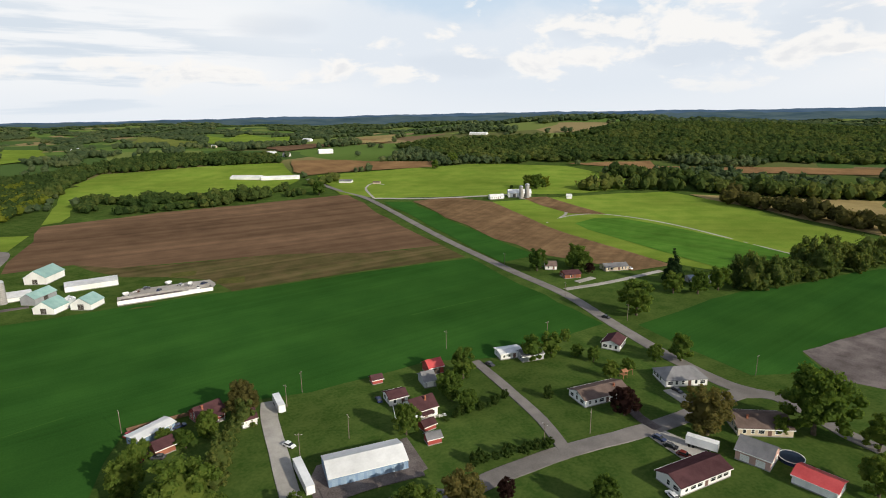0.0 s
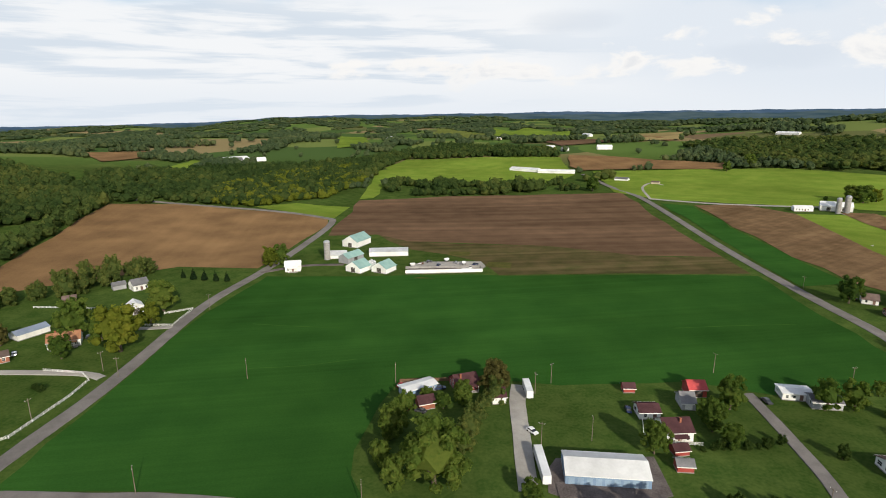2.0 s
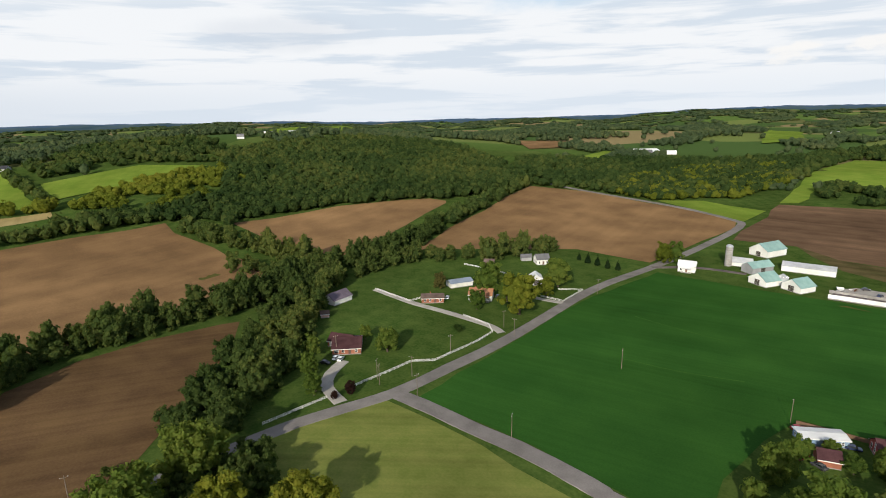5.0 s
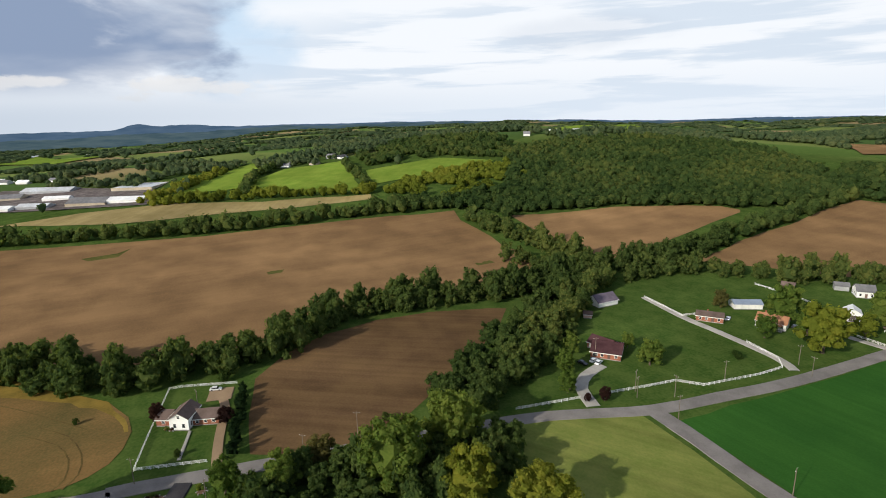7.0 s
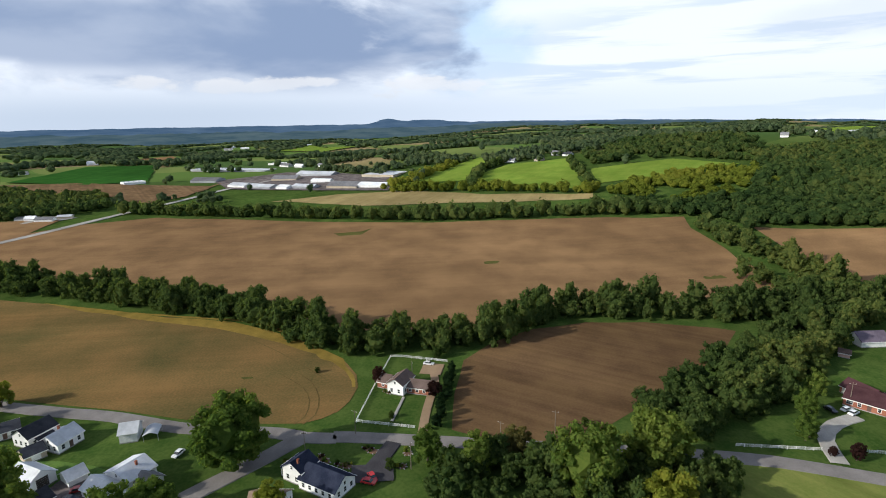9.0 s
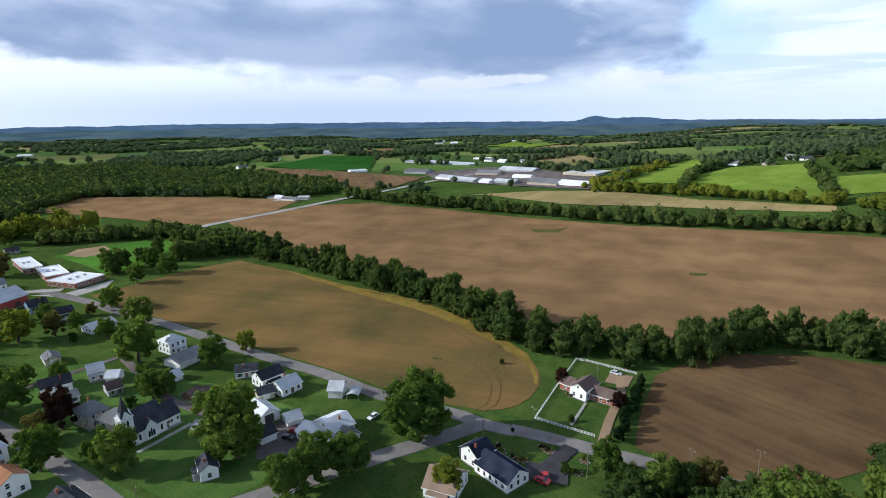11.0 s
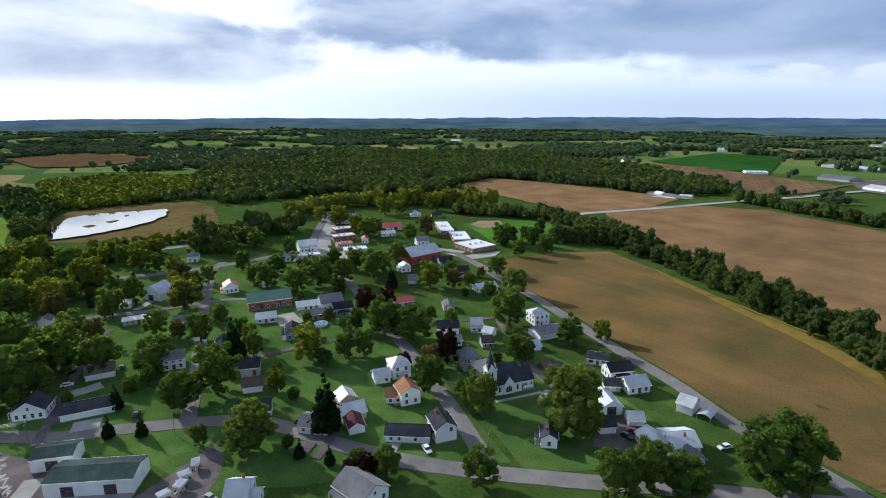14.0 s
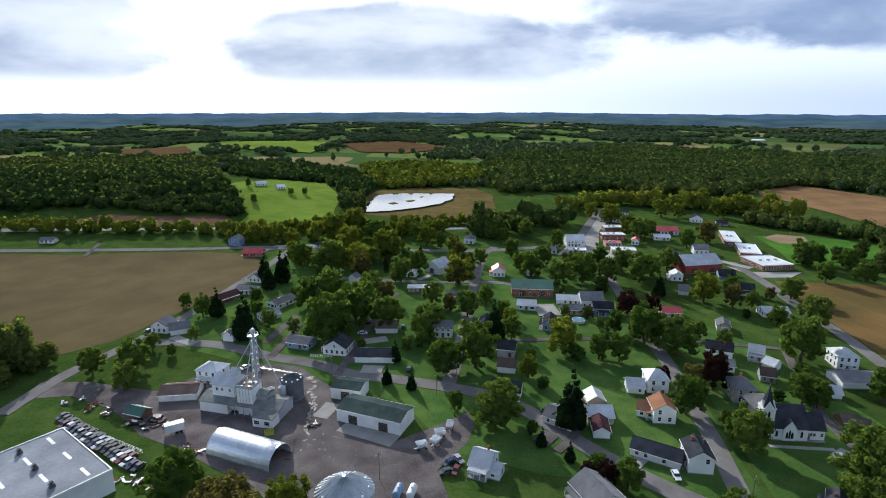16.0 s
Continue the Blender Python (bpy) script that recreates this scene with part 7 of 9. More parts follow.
def feed_mill():
    top = tagged(new("feed_mill"), "grey and white feed mill with steel elevator tower", "feed mill")
    top.matrix_world = pose(81.1, -180, 0, 0, 0, 164.3)
    HOUSES_AT.append((66, -180, 34))
    dusty = surface("dusty_steel_roof", (0.16, 0.175, 0.17), (0.27, 0.27, 0.25), 0.8, 3, 0.7, bump=0.15, size=0.1)
    rusty = surface("rusty_grain_dust", (0.20, 0.12, 0.07), (0.45, 0.40, 0.34), 0.5, 1.2, 0.85, bump=0.3, size=0.1)
    dark = surface("painted_shed_shade", (0.03, 0.03, 0.03), (0.06, 0.058, 0.055), 0.5, 2, 0.9, bump=0.1)
    # low shed with an open drive-through
    part("shed_wall", boxes((0, 11.2, 0, 0.3, -0.2, 3.9), (0, 0.3, 0.3, 10, -0.2, 3.9), (0.3, 11.2, 9.7, 10, -0.2, 3.9), (10.9, 11.2, 0.3, 9.7, -0.2, 3.9)), WALL["white"], top)
    for k in range(10):
        part("wall_batten", boxes((0.6 + k * 1.1, 0.7 + k * 1.1, -0.05, 0.0, 0.1, 3.8)), TRIM, top)
    part("dock_wall", boxes((21.2, 31, 0, 0.3, -0.2, 3.9), (30.7, 31, 0.3, 10, -0.2, 3.9), (11.2, 30.7, 9.7, 10, -0.2, 3.9)), WALL["grey"], top)
    # near-black sheet standing in for the shade inside the drive-through
    part("drive_back", boxes((11.25, 21.2, 6.0, 6.25, -0.1, 3.9)), dark, top)
    for u in (13.8, 17.4, 21.0):
        part("drive_post", boxes((u - 0.12, u + 0.12, 0.05, 0.29, -0.1, 3.9)), STEEL, top)
    part("shed_roof", gable(0, 31, 0, 10, 4.0, 1.5), dusty, top)
    part("gable_end", prism([(0, 3.9), (10, 3.9), (5, 5.4)], 30.72, 30.98), WALL["grey"], top)
    part("gable_end", prism([(0, 3.9), (10, 3.9), (5, 5.4)], 0.02, 0.28), WALL["white"], top)
    part("office", boxes((23.9, 31.2, -4.7, -0.02, -0.2, 3.5)), WALL["white"], top)
    part("office_roof", prism([(-5.0, 3.52), (-0.02, 3.75), (-0.02, 3.95), (-5.0, 3.72)], 23.5, 31.6), dusty, top)
    f, g = WINDOWS["wide"]
    for u in (25.5, 29.3):
        win = part("window", f, None, top, at=pose(u, -4.7, 1.2))
        part("pane", g, None, win)
    # boarded white block with a small cupola
    part("block_wall", gabled_wall(3.6, 12.4, 3.0, 11.5, 0, 9.4, 2.6), WALL["white"], top)
    part("block_roof", gable(3.6, 12.4, 3.0, 11.5, 9.4, 2.6), ROOF["metal"], top)
    part("cupola", boxes((9.4, 11.8, 6.2, 8.6, 10.6, 13.6)), ROOF["metal"], top)
    part("cupola_roof", gable(9.4, 11.8, 6.2, 8.6, 13.6, 0.7, 0.2), ROOF["metal"], top)
    for u in (5.4, 7.6, 10.6):
        f, g = WINDOWS["small"]
        win = part("window", f, None, top, at=pose(u, 3.0, 7.2))
        part("pane", g, None, win)
    # bin block with its bare top
    part("bin_block", boxes((14.6, 20.6, 1.2, 7.4, 0, 10.2)), WALL["white"], top)
    for k in range(1, 5):
        part("wall_batten", boxes((14.6 + k * 1.2 - 0.08, 14.6 + k * 1.2 + 0.08, 1.12, 1.2, 5.0, 10.1)), STEEL, top)
    part("bin_top", boxes((14.5, 20.7, 1.1, 7.5, 10.2, 10.35)), rusty, top)
    part("bin_rail", boxes((14.5, 20.7, 1.1, 1.16, 10.35, 11.3), (14.5, 14.56, 1.16, 7.5, 10.35, 11.3), (20.64, 20.7, 1.16, 7.5, 10.35, 11.3)), STEEL, top)
    grains = random.Random(4)
    for k in range(9):
        a, b, c = grains.uniform(15, 19.6), grains.uniform(1.8, 6.6), grains.uniform(0.25, 0.6)
        part("bin_hatch", boxes((a - c, a + c, b - c, b + c, 10.35, 10.5 + c * 0.6)), TRIM if k % 2 else STEEL, top)
    part("side_bin", boxes((20.8, 24.6, 3.4, 8.6, 4.4, 7.0)), WALL["grey"], top)
    part("side_bin_roof", gable(20.8, 24.6, 3.4, 8.6, 7.0, 0.9, 0.2), dusty, top)
    for bx, by in ((22.8, 9.5), (26.2, 11.5)):
        part("hopper_tank", ring_tube(1.3, 1.8, 6.6, 20), STEEL, top, at=Matrix.Translation((bx, by, 0)))
        part("hopper_cone", cone(0.3, 1.3, 0.0, 1.8, 20), STEEL, top, at=Matrix.Translation((bx, by, 0)))
        part("tank_cap", cone(1.4, 0.2, 6.6, 7.3, 20), STEEL, top, at=Matrix.Translation((bx, by, 0)))
    # the elevator leg
    tx, ty, head = 17.6, 9.4, 27.0
    spread = 1.05
    for sx in (-1, 1):
        for sy in (-1, 1):
            v, f = tube([(tx + sx * spread, ty + sy * spread, 0), (tx + sx * 0.75, ty + sy * 0.75, head)], [0.13, 0.1], 6)
            part("tower_leg", mesh_from("tower_leg", v, f, STEEL), None, top)
    for k in range(9):
        z = 6.5 + k * (head - 7.0) / 9
        w = spread + (0.75 - spread) * z / head
        part("tower_brace", boxes((tx - w, tx + w, ty - w - 0.06, ty - w + 0.06, z, z + 0.14), (tx - w, tx + w, ty + w - 0.06, ty + w + 0.06, z, z + 0.14), (tx - w - 0.06, tx - w + 0.06, ty - w + 0.06, ty + w - 0.06, z, z + 0.14), (tx + w - 0.06, tx + w + 0.06, ty - w + 0.06, ty + w - 0.06, z, z + 0.14)), STEEL, top)
        zz = z + (head - 7.0) / 9
        for a, b in (((-w, -w), (w, -w)), ((w, -w), (w, w)), ((w, w), (-w, w)), ((-w, w), (-w, -w))):
            v, f = tube([(tx + a[0], ty + a[1], z), (tx + b[0] * 0.95, ty + b[1] * 0.95, zz)], [0.05, 0.05], 4)
            part("cross_brace", mesh_from("cross_brace", v, f, STEEL), None, top)
    part("leg_casing", boxes((tx - 0.45, tx - 0.1, ty - 0.3, ty + 0.3, 0, head + 0.6), (tx + 0.15, tx + 0.5, ty - 0.3, ty + 0.3, 0, head + 0.6)), STEEL, top)
    part("tower_platform", boxes((tx - 1.5, tx + 1.5, ty - 1.5, ty + 1.5, head - 0.5, head - 0.35)), STEEL, top)
    part("platform_rail", boxes((tx - 1.5, tx + 1.5, ty - 1.5, ty - 1.44, head + 0.5, head + 0.58), (tx - 1.5, tx + 1.5, ty + 1.44, ty + 1.5, head + 0.5, head + 0.58), (tx - 1.5, tx - 1.44, ty - 1.44, ty + 1.44, head + 0.5, head + 0.58), (tx + 1.44, tx + 1.5, ty - 1.44, ty + 1.44, head + 0.5, head + 0.58)), STEEL, top)
    part("tower_head", boxes((tx - 0.7, tx + 0.8, ty - 0.55, ty + 0.55, head + 0.4, head + 1.6)), STEEL, top)
    part("head_drum", ring_tube(0.7, -0.5, 0.5, 20), STEEL, top, at=pose(tx, ty, head + 1.6, 90))
    for end in ((10.6, 7.4, 13.9), (16.5, 4.0, 10.5), (28.5, 8.0, 9.0), (19.0, 4.5, 10.5)):
        v, f = tube([(tx, ty, head - 1), end], [0.17, 0.17], 8)
        part("grain_spout", mesh_from("grain_spout", v, f, STEEL, True), None, top)


def lancet(w, h):
    """A pointed church window: frame and pane meshes."""
    def arch(k, y0, y1):
        bm = bmesh.new()
        ring = [(-w / 2 * k, -0.1 * (k - 1)), (w / 2 * k, -0.1 * (k - 1)), (w / 2 * k, h * 0.66), (w * 0.34 * k, h * 0.84), (0, h * (1 + 0.08 * (k - 1)))]
        ring += [(-x, z) for x, z in ring[3:4]] + [(-w / 2 * k, h * 0.66)]
        a = [bm.verts.new((x, y0, z)) for x, z in ring]
        b = [bm.verts.new((x, y1, z)) for x, z in ring]
        bm.faces.new(a)
        bm.faces.new(b[::-1])
        for i in range(len(ring)):
            j = (i + 1) % len(ring)
            bm.faces.new((a[i], b[i], b[j], a[j]))
        return bm
    return mesh_of("window_frame", arch(1.3, -0.05, 0.01), TRIM), mesh_of("pane", arch(1.0, -0.09, -0.03), GLASS)


def village_church():
    top = tagged(new("church"), "white clapboard church with dark roof and slender dark spire", "church")
    top.matrix_world = pose(-109.7, -155.4, 0, 0, 0, 171.8)
    HOUSES_AT.append((-118, -159, 20))
    part("foundation", boxes((-2.55, 17.45, -0.05, 11.05, -0.2, 0.4)), CONCRETE, top)
    part("nave_wall", gabled_wall(0.6, 11.8, 0, 11, 0.4, 4.7, 5.4), WALL["white"], top)
    part("nave_roof", gable(0.6, 11.8, 0, 11, 4.75, 5.4), ROOF["slate"], top)
    part("wing_wall", gabled_wall(11.8, 17.4, 1.0, 9.6, 0.4, 4.0, 3.7), WALL["white"], top)
    part("wing_roof", gable(12.2, 17.4, 1.0, 9.6, 4.05, 3.7), ROOF["slate"], top)
    bm = prism([(4.0, 0.4), (8.0, 0.4), (8.0, 4.9), (6.0, 7.6), (4.0, 4.9)], -0.5, 4.0)
    turn = Matrix(((0, 1, 0, 0), (1, 0, 0, 0), (0, 0, 1, 0), (0, 0, 0, 1)))
    bmesh.ops.transform(bm, matrix=turn, verts=bm.verts[:])
    part("cross_gable", bm, WALL["white"], top)
    for s in (-1, 1):
        bm = prism([(6.0 + s * 2.3, 4.55), (6.0, 7.66), (6.0, 7.86), (6.0 + s * 2.3, 4.75)], -0.8, 4.0)
        bmesh.ops.transform(bm, matrix=turn, verts=bm.verts[:])
        part("cross_roof", bm, ROOF["slate"], top)
    lance, big = lancet(0.75, 2.3), lancet(0.62, 3.1)
    for u, v, rz, z, (f, g) in [(2.3, 0, 0, 1.5, lance), (9.9, 0, 0, 1.5, lance), (5.2, -0.5, 0, 1.3, lance), (6.0, -0.5, 0, 1.3, big), (6.8, -0.5, 0, 1.3, lance), (0.6, 8.0, -90, 1.5, lance), (2.3, 11, 180, 1.5, lance), (6, 11, 180, 1.5, lance), (9.9, 11, 180, 1.5, lance)]:
        win = part("window", f, None, top, at=pose(u, v, z, 0, 0, rz))
        part("pane", g, None, win)
    for u, v, rz in ((13.2, 1.0, 0), (14.2, 1.0, 0), (16.5, 1.0, 0), (17.4, 4.0, 90), (17.4, 6.6, 90), (14.5, 9.6, 180)):
        f, g = WINDOWS["small"]
        win = part("window", f, None, top, at=pose(u, v, 1.7, 0, 0, rz))
        part("pane", g, None, win)
    part("door", ENTRY, None, top, at=pose(12.4, 1.0, 0.45))
    # tower and spire
    part("tower_wall", boxes((-2.5, 1.3, 0.6, 4.4, 0.4, 10.6)), WALL["white"], top)
    part("tower_cornice", boxes((-2.7, 1.5, 0.4, 4.6, 10.6, 10.9)), TRIM, top)
    part("tower_band", boxes((-2.58, 1.38, 0.52, 4.48, 7.0, 7.2)), TRIM, top)
    for u, v, rz in ((-0.6, 0.6, 0), (1.3, 2.5, 90), (-0.6, 4.4, 180), (-2.5, 2.5, -90)):
        win = part("louvre_window", lance[0], None, top, at=pose(u, v, 7.7, 0, 0, rz))
        part("pane", lance[1], None, win)
        bm = prism([(-1.5, 0), (1.5, 0), (0, 2.0)], -0.05, 0.8)
        bmesh.ops.transform(bm, matrix=turn, verts=bm.verts[:])
        part("gablet", bm, WALL["white"], top, at=pose(u, v, 10.9, 0, 0, rz))
    win = part("window", lance[0], None, top, at=pose(-0.6, 0.6, 1.5))
    part("pane", lance[1], None, win)
    bm = bmesh.new()
    rings = [[bm.verts.new((-0.6 + sx * k, 2.5 + sy * k, z)) for sx, sy in ((-1, -1), (1, -1), (1, 1), (-1, 1))] for k, z in ((1.75, 10.92), (1.15, 12.4), (0.75, 14.4), (0.05, 18.0))]
    bm.faces.new(rings[0][::-1])
    bm.faces.new(rings[-1])
    for a, b in zip(rings, rings[1:]):
        for i in range(4):
            bm.faces.new((a[i], a[(i + 1) % 4], b[(i + 1) % 4], b[i]))
    part("spire", bm, ROOF["slate"], top, "slender dark shingled spire")
    part("finial", ring_tube(0.05, 18.0, 19.2, 6), STEEL, top, at=Matrix.Translation((-0.6, 2.5, 0)))


def flat_works():
    """The long flat-roofed works beside the scrap yard."""
    top = tagged(new("factory"), "large flat pale-roofed factory with rooftop vents", "factory")
    a, b, c = Vector((114.9, -159.0)), Vector((88.5, -137.8)), Vector((97.7, -126.1))
    way = (b - a).normalized()
    side = Vector((way.y, -way.x))
    if side.dot(c - b) < 0:
        side = -side
    length, width = (b - a).length + 0.5, 34.0
    mid = (a + b) / 2 + side * width / 2
    top.matrix_world = pose(mid.x, mid.y, 0, 0, 0, math.degrees(math.atan2(way.y, way.x)))
    hl, hw = length / 2, width / 2
    part("wall", boxes((-hl, hl, -hw, hw, -0.3, 6.8)), WALL["white"], top)
    roof = surface("pale_flat_roof", (0.21, 0.22, 0.24), (0.31, 0.32, 0.345), 1.0, 9, 0.75, bump=0.1, size=0.1)
    part("roof", boxes((-hl + 0.3, hl - 0.3, -hw + 0.3, hw - 0.3, 6.81, 6.95)), roof, top)
    part("parapet", boxes((-hl - 0.1, hl + 0.1, -hw - 0.1, -hw + 0.25, 6.5, 7.2), (-hl - 0.1, hl + 0.1, hw - 0.25, hw + 0.1, 6.5, 7.2), (-hl - 0.1, -hl + 0.25, -hw + 0.25, hw - 0.25, 6.5, 7.2), (hl - 0.25, hl + 0.1, -hw + 0.25, hw - 0.25, 6.5, 7.2)), TRIM, top)
    for i in range(5):
        for j in range(4):
            u, v = -hl + 5 + i * (length - 10) / 4, -hw + 5 + j * 8.0
            if (i + j) % 2:
                part("roof_patch", boxes((u - 2.6, u + 2.6, v - 0.45, v + 0.45, 6.955, 6.99)), TRIM, top)
            elif j % 2 == 0:
                part("roof_vent", boxes((u - 0.7, u + 0.7, v - 0.7, v + 0.7, 6.96, 8.0), (u - 0.4, u + 0.4, v - 0.4, v + 0.4, 8.0, 8.7)), PAINT["dark"], top)


def bunker_silo():
    top = tagged(new("bunker_silo"), "long white-covered silage bunker beside a farm", "silage bunker")
    top.matrix_world = pose(-8, 364, 0, 0, 0, 4)
    part("pile", prism([(-4.5, 0), (4.5, 0), (3.6, 0.9), (1.0, 1.3), (-2.0, 1.2), (-4.4, 1.0)], -24, 9), GROUND["gravel"], top, "dark silage pile")
    part("sheet_roll", prism([(-2.0, 0.1), (2.5, 0.1), (2.2, 1.0), (-1.6, 1.1)], 12, 20), ROOF["white"], top)
    part("front_wall", boxes((-26, 26, -5.0, -4.6, -0.2, 2.3)), TRIM, top)
    part("end_wall", boxes((25.6, 26, -4.6, 5, -0.2, 1.6)), CONCRETE, top)
    part("back_wall", boxes((-26, 26, 4.8, 5.2, -0.2, 2.0)), CONCRETE, top)
    for i in range(14):
        part("weight_tyre", WHEEL, None, top, at=pose(-24 + i * 3.6, -1.0 + (i % 3) * 1.2, 1.45, 90))


WATER = surface("still_water", (0.020, 0.026, 0.028), (0.035, 0.040, 0.038), 2.0, 12, 0.08, bump=0.02, coat=1.0)


def pool_of(name, label, points, z, category="pond"):
    bm = bmesh.new()
    bm.faces.new([bm.verts.new((x, y, z)) for x, y in (wavy(points, 6, 1.2) if category == "pond" else points)])
    bmesh.ops.triangulate(bm, faces=bm.faces[:])
    bmesh.ops.recalc_face_normals(bm, faces=bm.faces[:])
    if sum(f.normal.z for f in bm.faces) < 0:
        bmesh.ops.reverse_faces(bm, faces=bm.faces[:])
    tagged(new(name, mesh_of(name, bm, WATER)), label, category, kind="structure")


def above_ground_pool(x, y, radius, paint, water):
    top = tagged(new("swimming_pool"), "round above-ground backyard swimming pool", "pool")
    top.location = (x, y, float(hgt(x, y)))
    part("pool_wall", ring_tube(radius, -0.1, 1.2, 28), paint, top)
    part("pool_rim", ring_tube(radius + 0.12, 1.2, 1.3, 28), TRIM, top)
    part("pool_water", ring_tube(radius - 0.15, 1.3, 1.32, 28), water, top)


def farm_wagon(x, y, turn):
    top = tagged(new("gravity_wagon"), "white steel gravity grain wagon", "wagon", "grain wagons")
    top.matrix_world = pose(x, y, 0.12, 0, 0, turn)
    bm = bmesh.new()
    low = [bm.verts.new((sx * 0.6, sy * 0.5, 0.8)) for sx, sy in ((-1, -1), (1, -1), (1, 1), (-1, 1))]
    mid = [bm.verts.new((sx * 1.7, sy * 1.2, 1.9)) for sx, sy in ((-1, -1), (1, -1), (1, 1), (-1, 1))]
    rim = [bm.verts.new((sx * 1.7, sy * 1.2, 2.5)) for sx, sy in ((-1, -1), (1, -1), (1, 1), (-1, 1))]
    bm.faces.new(low[::-1])
    for a, b in ((low, mid), (mid, rim)):
        for i in range(4):
            bm.faces.new((a[i], a[(i + 1) % 4], b[(i + 1) % 4], b[i]))
    part("hopper", bm, ROOF["white"], top)
    part("chassis", boxes((-1.8, 2.6, -0.15, 0.15, 0.6, 0.8)), STEEL, top)
    for u in (-1.2, 1.2):
        for s in (-0.9, 0.9):
            part("wheel", WHEEL, None, top, at=Matrix.Translation((u, s, 0.36)))


def play_set(x, y):
    top = tagged(new("play_set"), "wooden garden play set with a slide", "play set")
    top.location = (x, y, 0)
    wood_paint = ROOF["rust"]
    for u in (-1, 1):
        for s in (-1, 1):
            part("post", boxes((u - 0.07, u + 0.07, s - 0.07, s + 0.07, -0.1, 2.8)), wood_paint, top)
    part("deck", boxes((-1.1, 1.1, -1.1, 1.1, 1.4, 1.52)), wood_paint, top)
    part("canopy", prism([(-1.3, 2.8), (0, 3.6), (1.3, 2.8), (1.3, 2.9), (0, 3.72), (-1.3, 2.9)], -1.3, 1.3), wood_paint, top)
    part("swing_beam", boxes((1.0, 5.0, -0.08, 0.08, 2.4, 2.56)), wood_paint, top)
    part("swing_leg", boxes((4.9, 5.05, -1.2, -1.08, 0, 0.1), (4.9, 5.05, -0.08, 0.08, 0, 2.45)), wood_paint, top)


def waste_skip(x, y, turn, paint, label):
    top = tagged(new("waste_skip"), label, "skip")
    top.matrix_world = pose(x, y, 0.11, 0, 0, turn)
    part("tub", boxes((-1.5, 1.5, -0.95, -0.87, 0.1, 1.4), (-1.5, 1.5, 0.87, 0.95, 0.1, 1.4), (-1.5, -1.42, -0.87, 0.87, 0.1, 1.4), (1.42, 1.5, -0.87, 0.87, 0.1, 1.4), (-1.42, 1.42, -0.87, 0.87, 0.1, 0.2)), paint, top)
    part("rim", boxes((-1.56, 1.56, -1.0, -0.85, 1.4, 1.48), (-1.56, 1.56, 0.85, 1.0, 1.4, 1.48), (-1.56, -1.4, -0.85, 0.85, 1.4, 1.48), (1.4, 1.56, -0.85, 0.85, 1.4, 1.48)), paint, top)
    for u in (-1.2, 1.2):
        part("skid", boxes((u - 0.1, u + 0.1, -0.9, 0.9, 0, 0.1)), STEEL, top)


def feed_truck(x, y, turn):
    top = tagged(new("feed_truck"), "white bulk feed truck under a mill canopy", "truck")
    top.matrix_world = pose(x, y, 0.12, 0, 0, turn)
    part("chassis", boxes((-4.2, 4.0, -0.5, 0.5, 0.7, 0.95)), STEEL, top)
    part("tank", prism([(-1.2, 1.6), (-0.7, 0.95), (0.7, 0.95), (1.2, 1.6), (1.2, 2.8), (0.8, 3.1), (-0.8, 3.1), (-1.2, 2.8)], -4.2, 1.4), ROOF["white"], top)
    part("cab", prism([(-1.15, 0.7), (1.15, 0.7), (1.15, 2.0), (0.95, 2.8), (-0.95, 2.8), (-1.15, 2.0)], 1.7, 3.3), WALL["white"], top)
    part("bonnet", boxes((3.3, 4.5, -0.95, 0.95, 0.7, 1.8)), WALL["white"], top)
    part("windscreen", boxes((3.28, 3.34, -0.85, 0.85, 1.9, 2.6)), GLASS, top)
    for u in (-3.2, -2.1, 3.4):
        for v in (-1.0, 1.0):
            part("wheel", WHEEL, None, top, at=Matrix.Translation((u, v, 0.4)))


def nurse_tank(x, y, turn, paint, label):
    top = tagged(new("storage_tank"), label, "tank", "farm tanks")
    top.matrix_world = pose(x, y, 0.1, 0, 0, turn)
    bm = ring_tube(1.15, -2.0, 2.0, 24)
    part("tank_shell", bm, paint, top, at=pose(0, 0, 1.5, 0, 90))
    for s in (-1, 1):
        bm = bmesh.new()
        bmesh.ops.create_uvsphere(bm, u_segments=20, v_segments=10, radius=1.14)
        part("tank_end", bm, paint, top, at=Matrix.Translation((s * 2.0, 0, 1.5)) @ Matrix.Diagonal((0.45, 1, 1, 1)))
        part("saddle", boxes((s * 1.3 - 0.15, s * 1.3 + 0.15, -0.9, 0.9, 0, 0.7)), STEEL, top)
    part("fill_dome", ring_tube(0.3, 2.6, 2.95, 14), STEEL, top)


feed_mill()
waste_skip(52.5, -164.0, 20, surface("yellow_green_steel", (0.30, 0.34, 0.04), (0.40, 0.44, 0.06), 0.4, 2, 0.6, bump=0.05, size=0.05), "yellow-green steel skip beside the mill")
feed_truck(65.5, -178.0, 164.3)
nurse_tank(8.6, -133.0, 75, WALL["blue"], "pale blue horizontal steel tank on saddles")
nurse_tank(4.8, -132.6, 75, ROOF["white"], "white horizontal steel tank on saddles")
hoop_barn()
flat_works()
grain_bin(22.0, -125.3, 7.6, 8.0, "large ribbed steel grain bin with conical roof")
grain_bin(50.6, -189.0, 4.2, 7.0, "tall weathered grey steel grain bin", surface("weathered_bin_steel", (0.10, 0.11, 0.125), (0.16, 0.17, 0.19), 0.4, 2.5, 0.6, metal=0.2, bump=0.05, size=0.1))
village_church()
bunker_silo()
silo(-93.9, 392, 2.2, 13, CONCRETE)
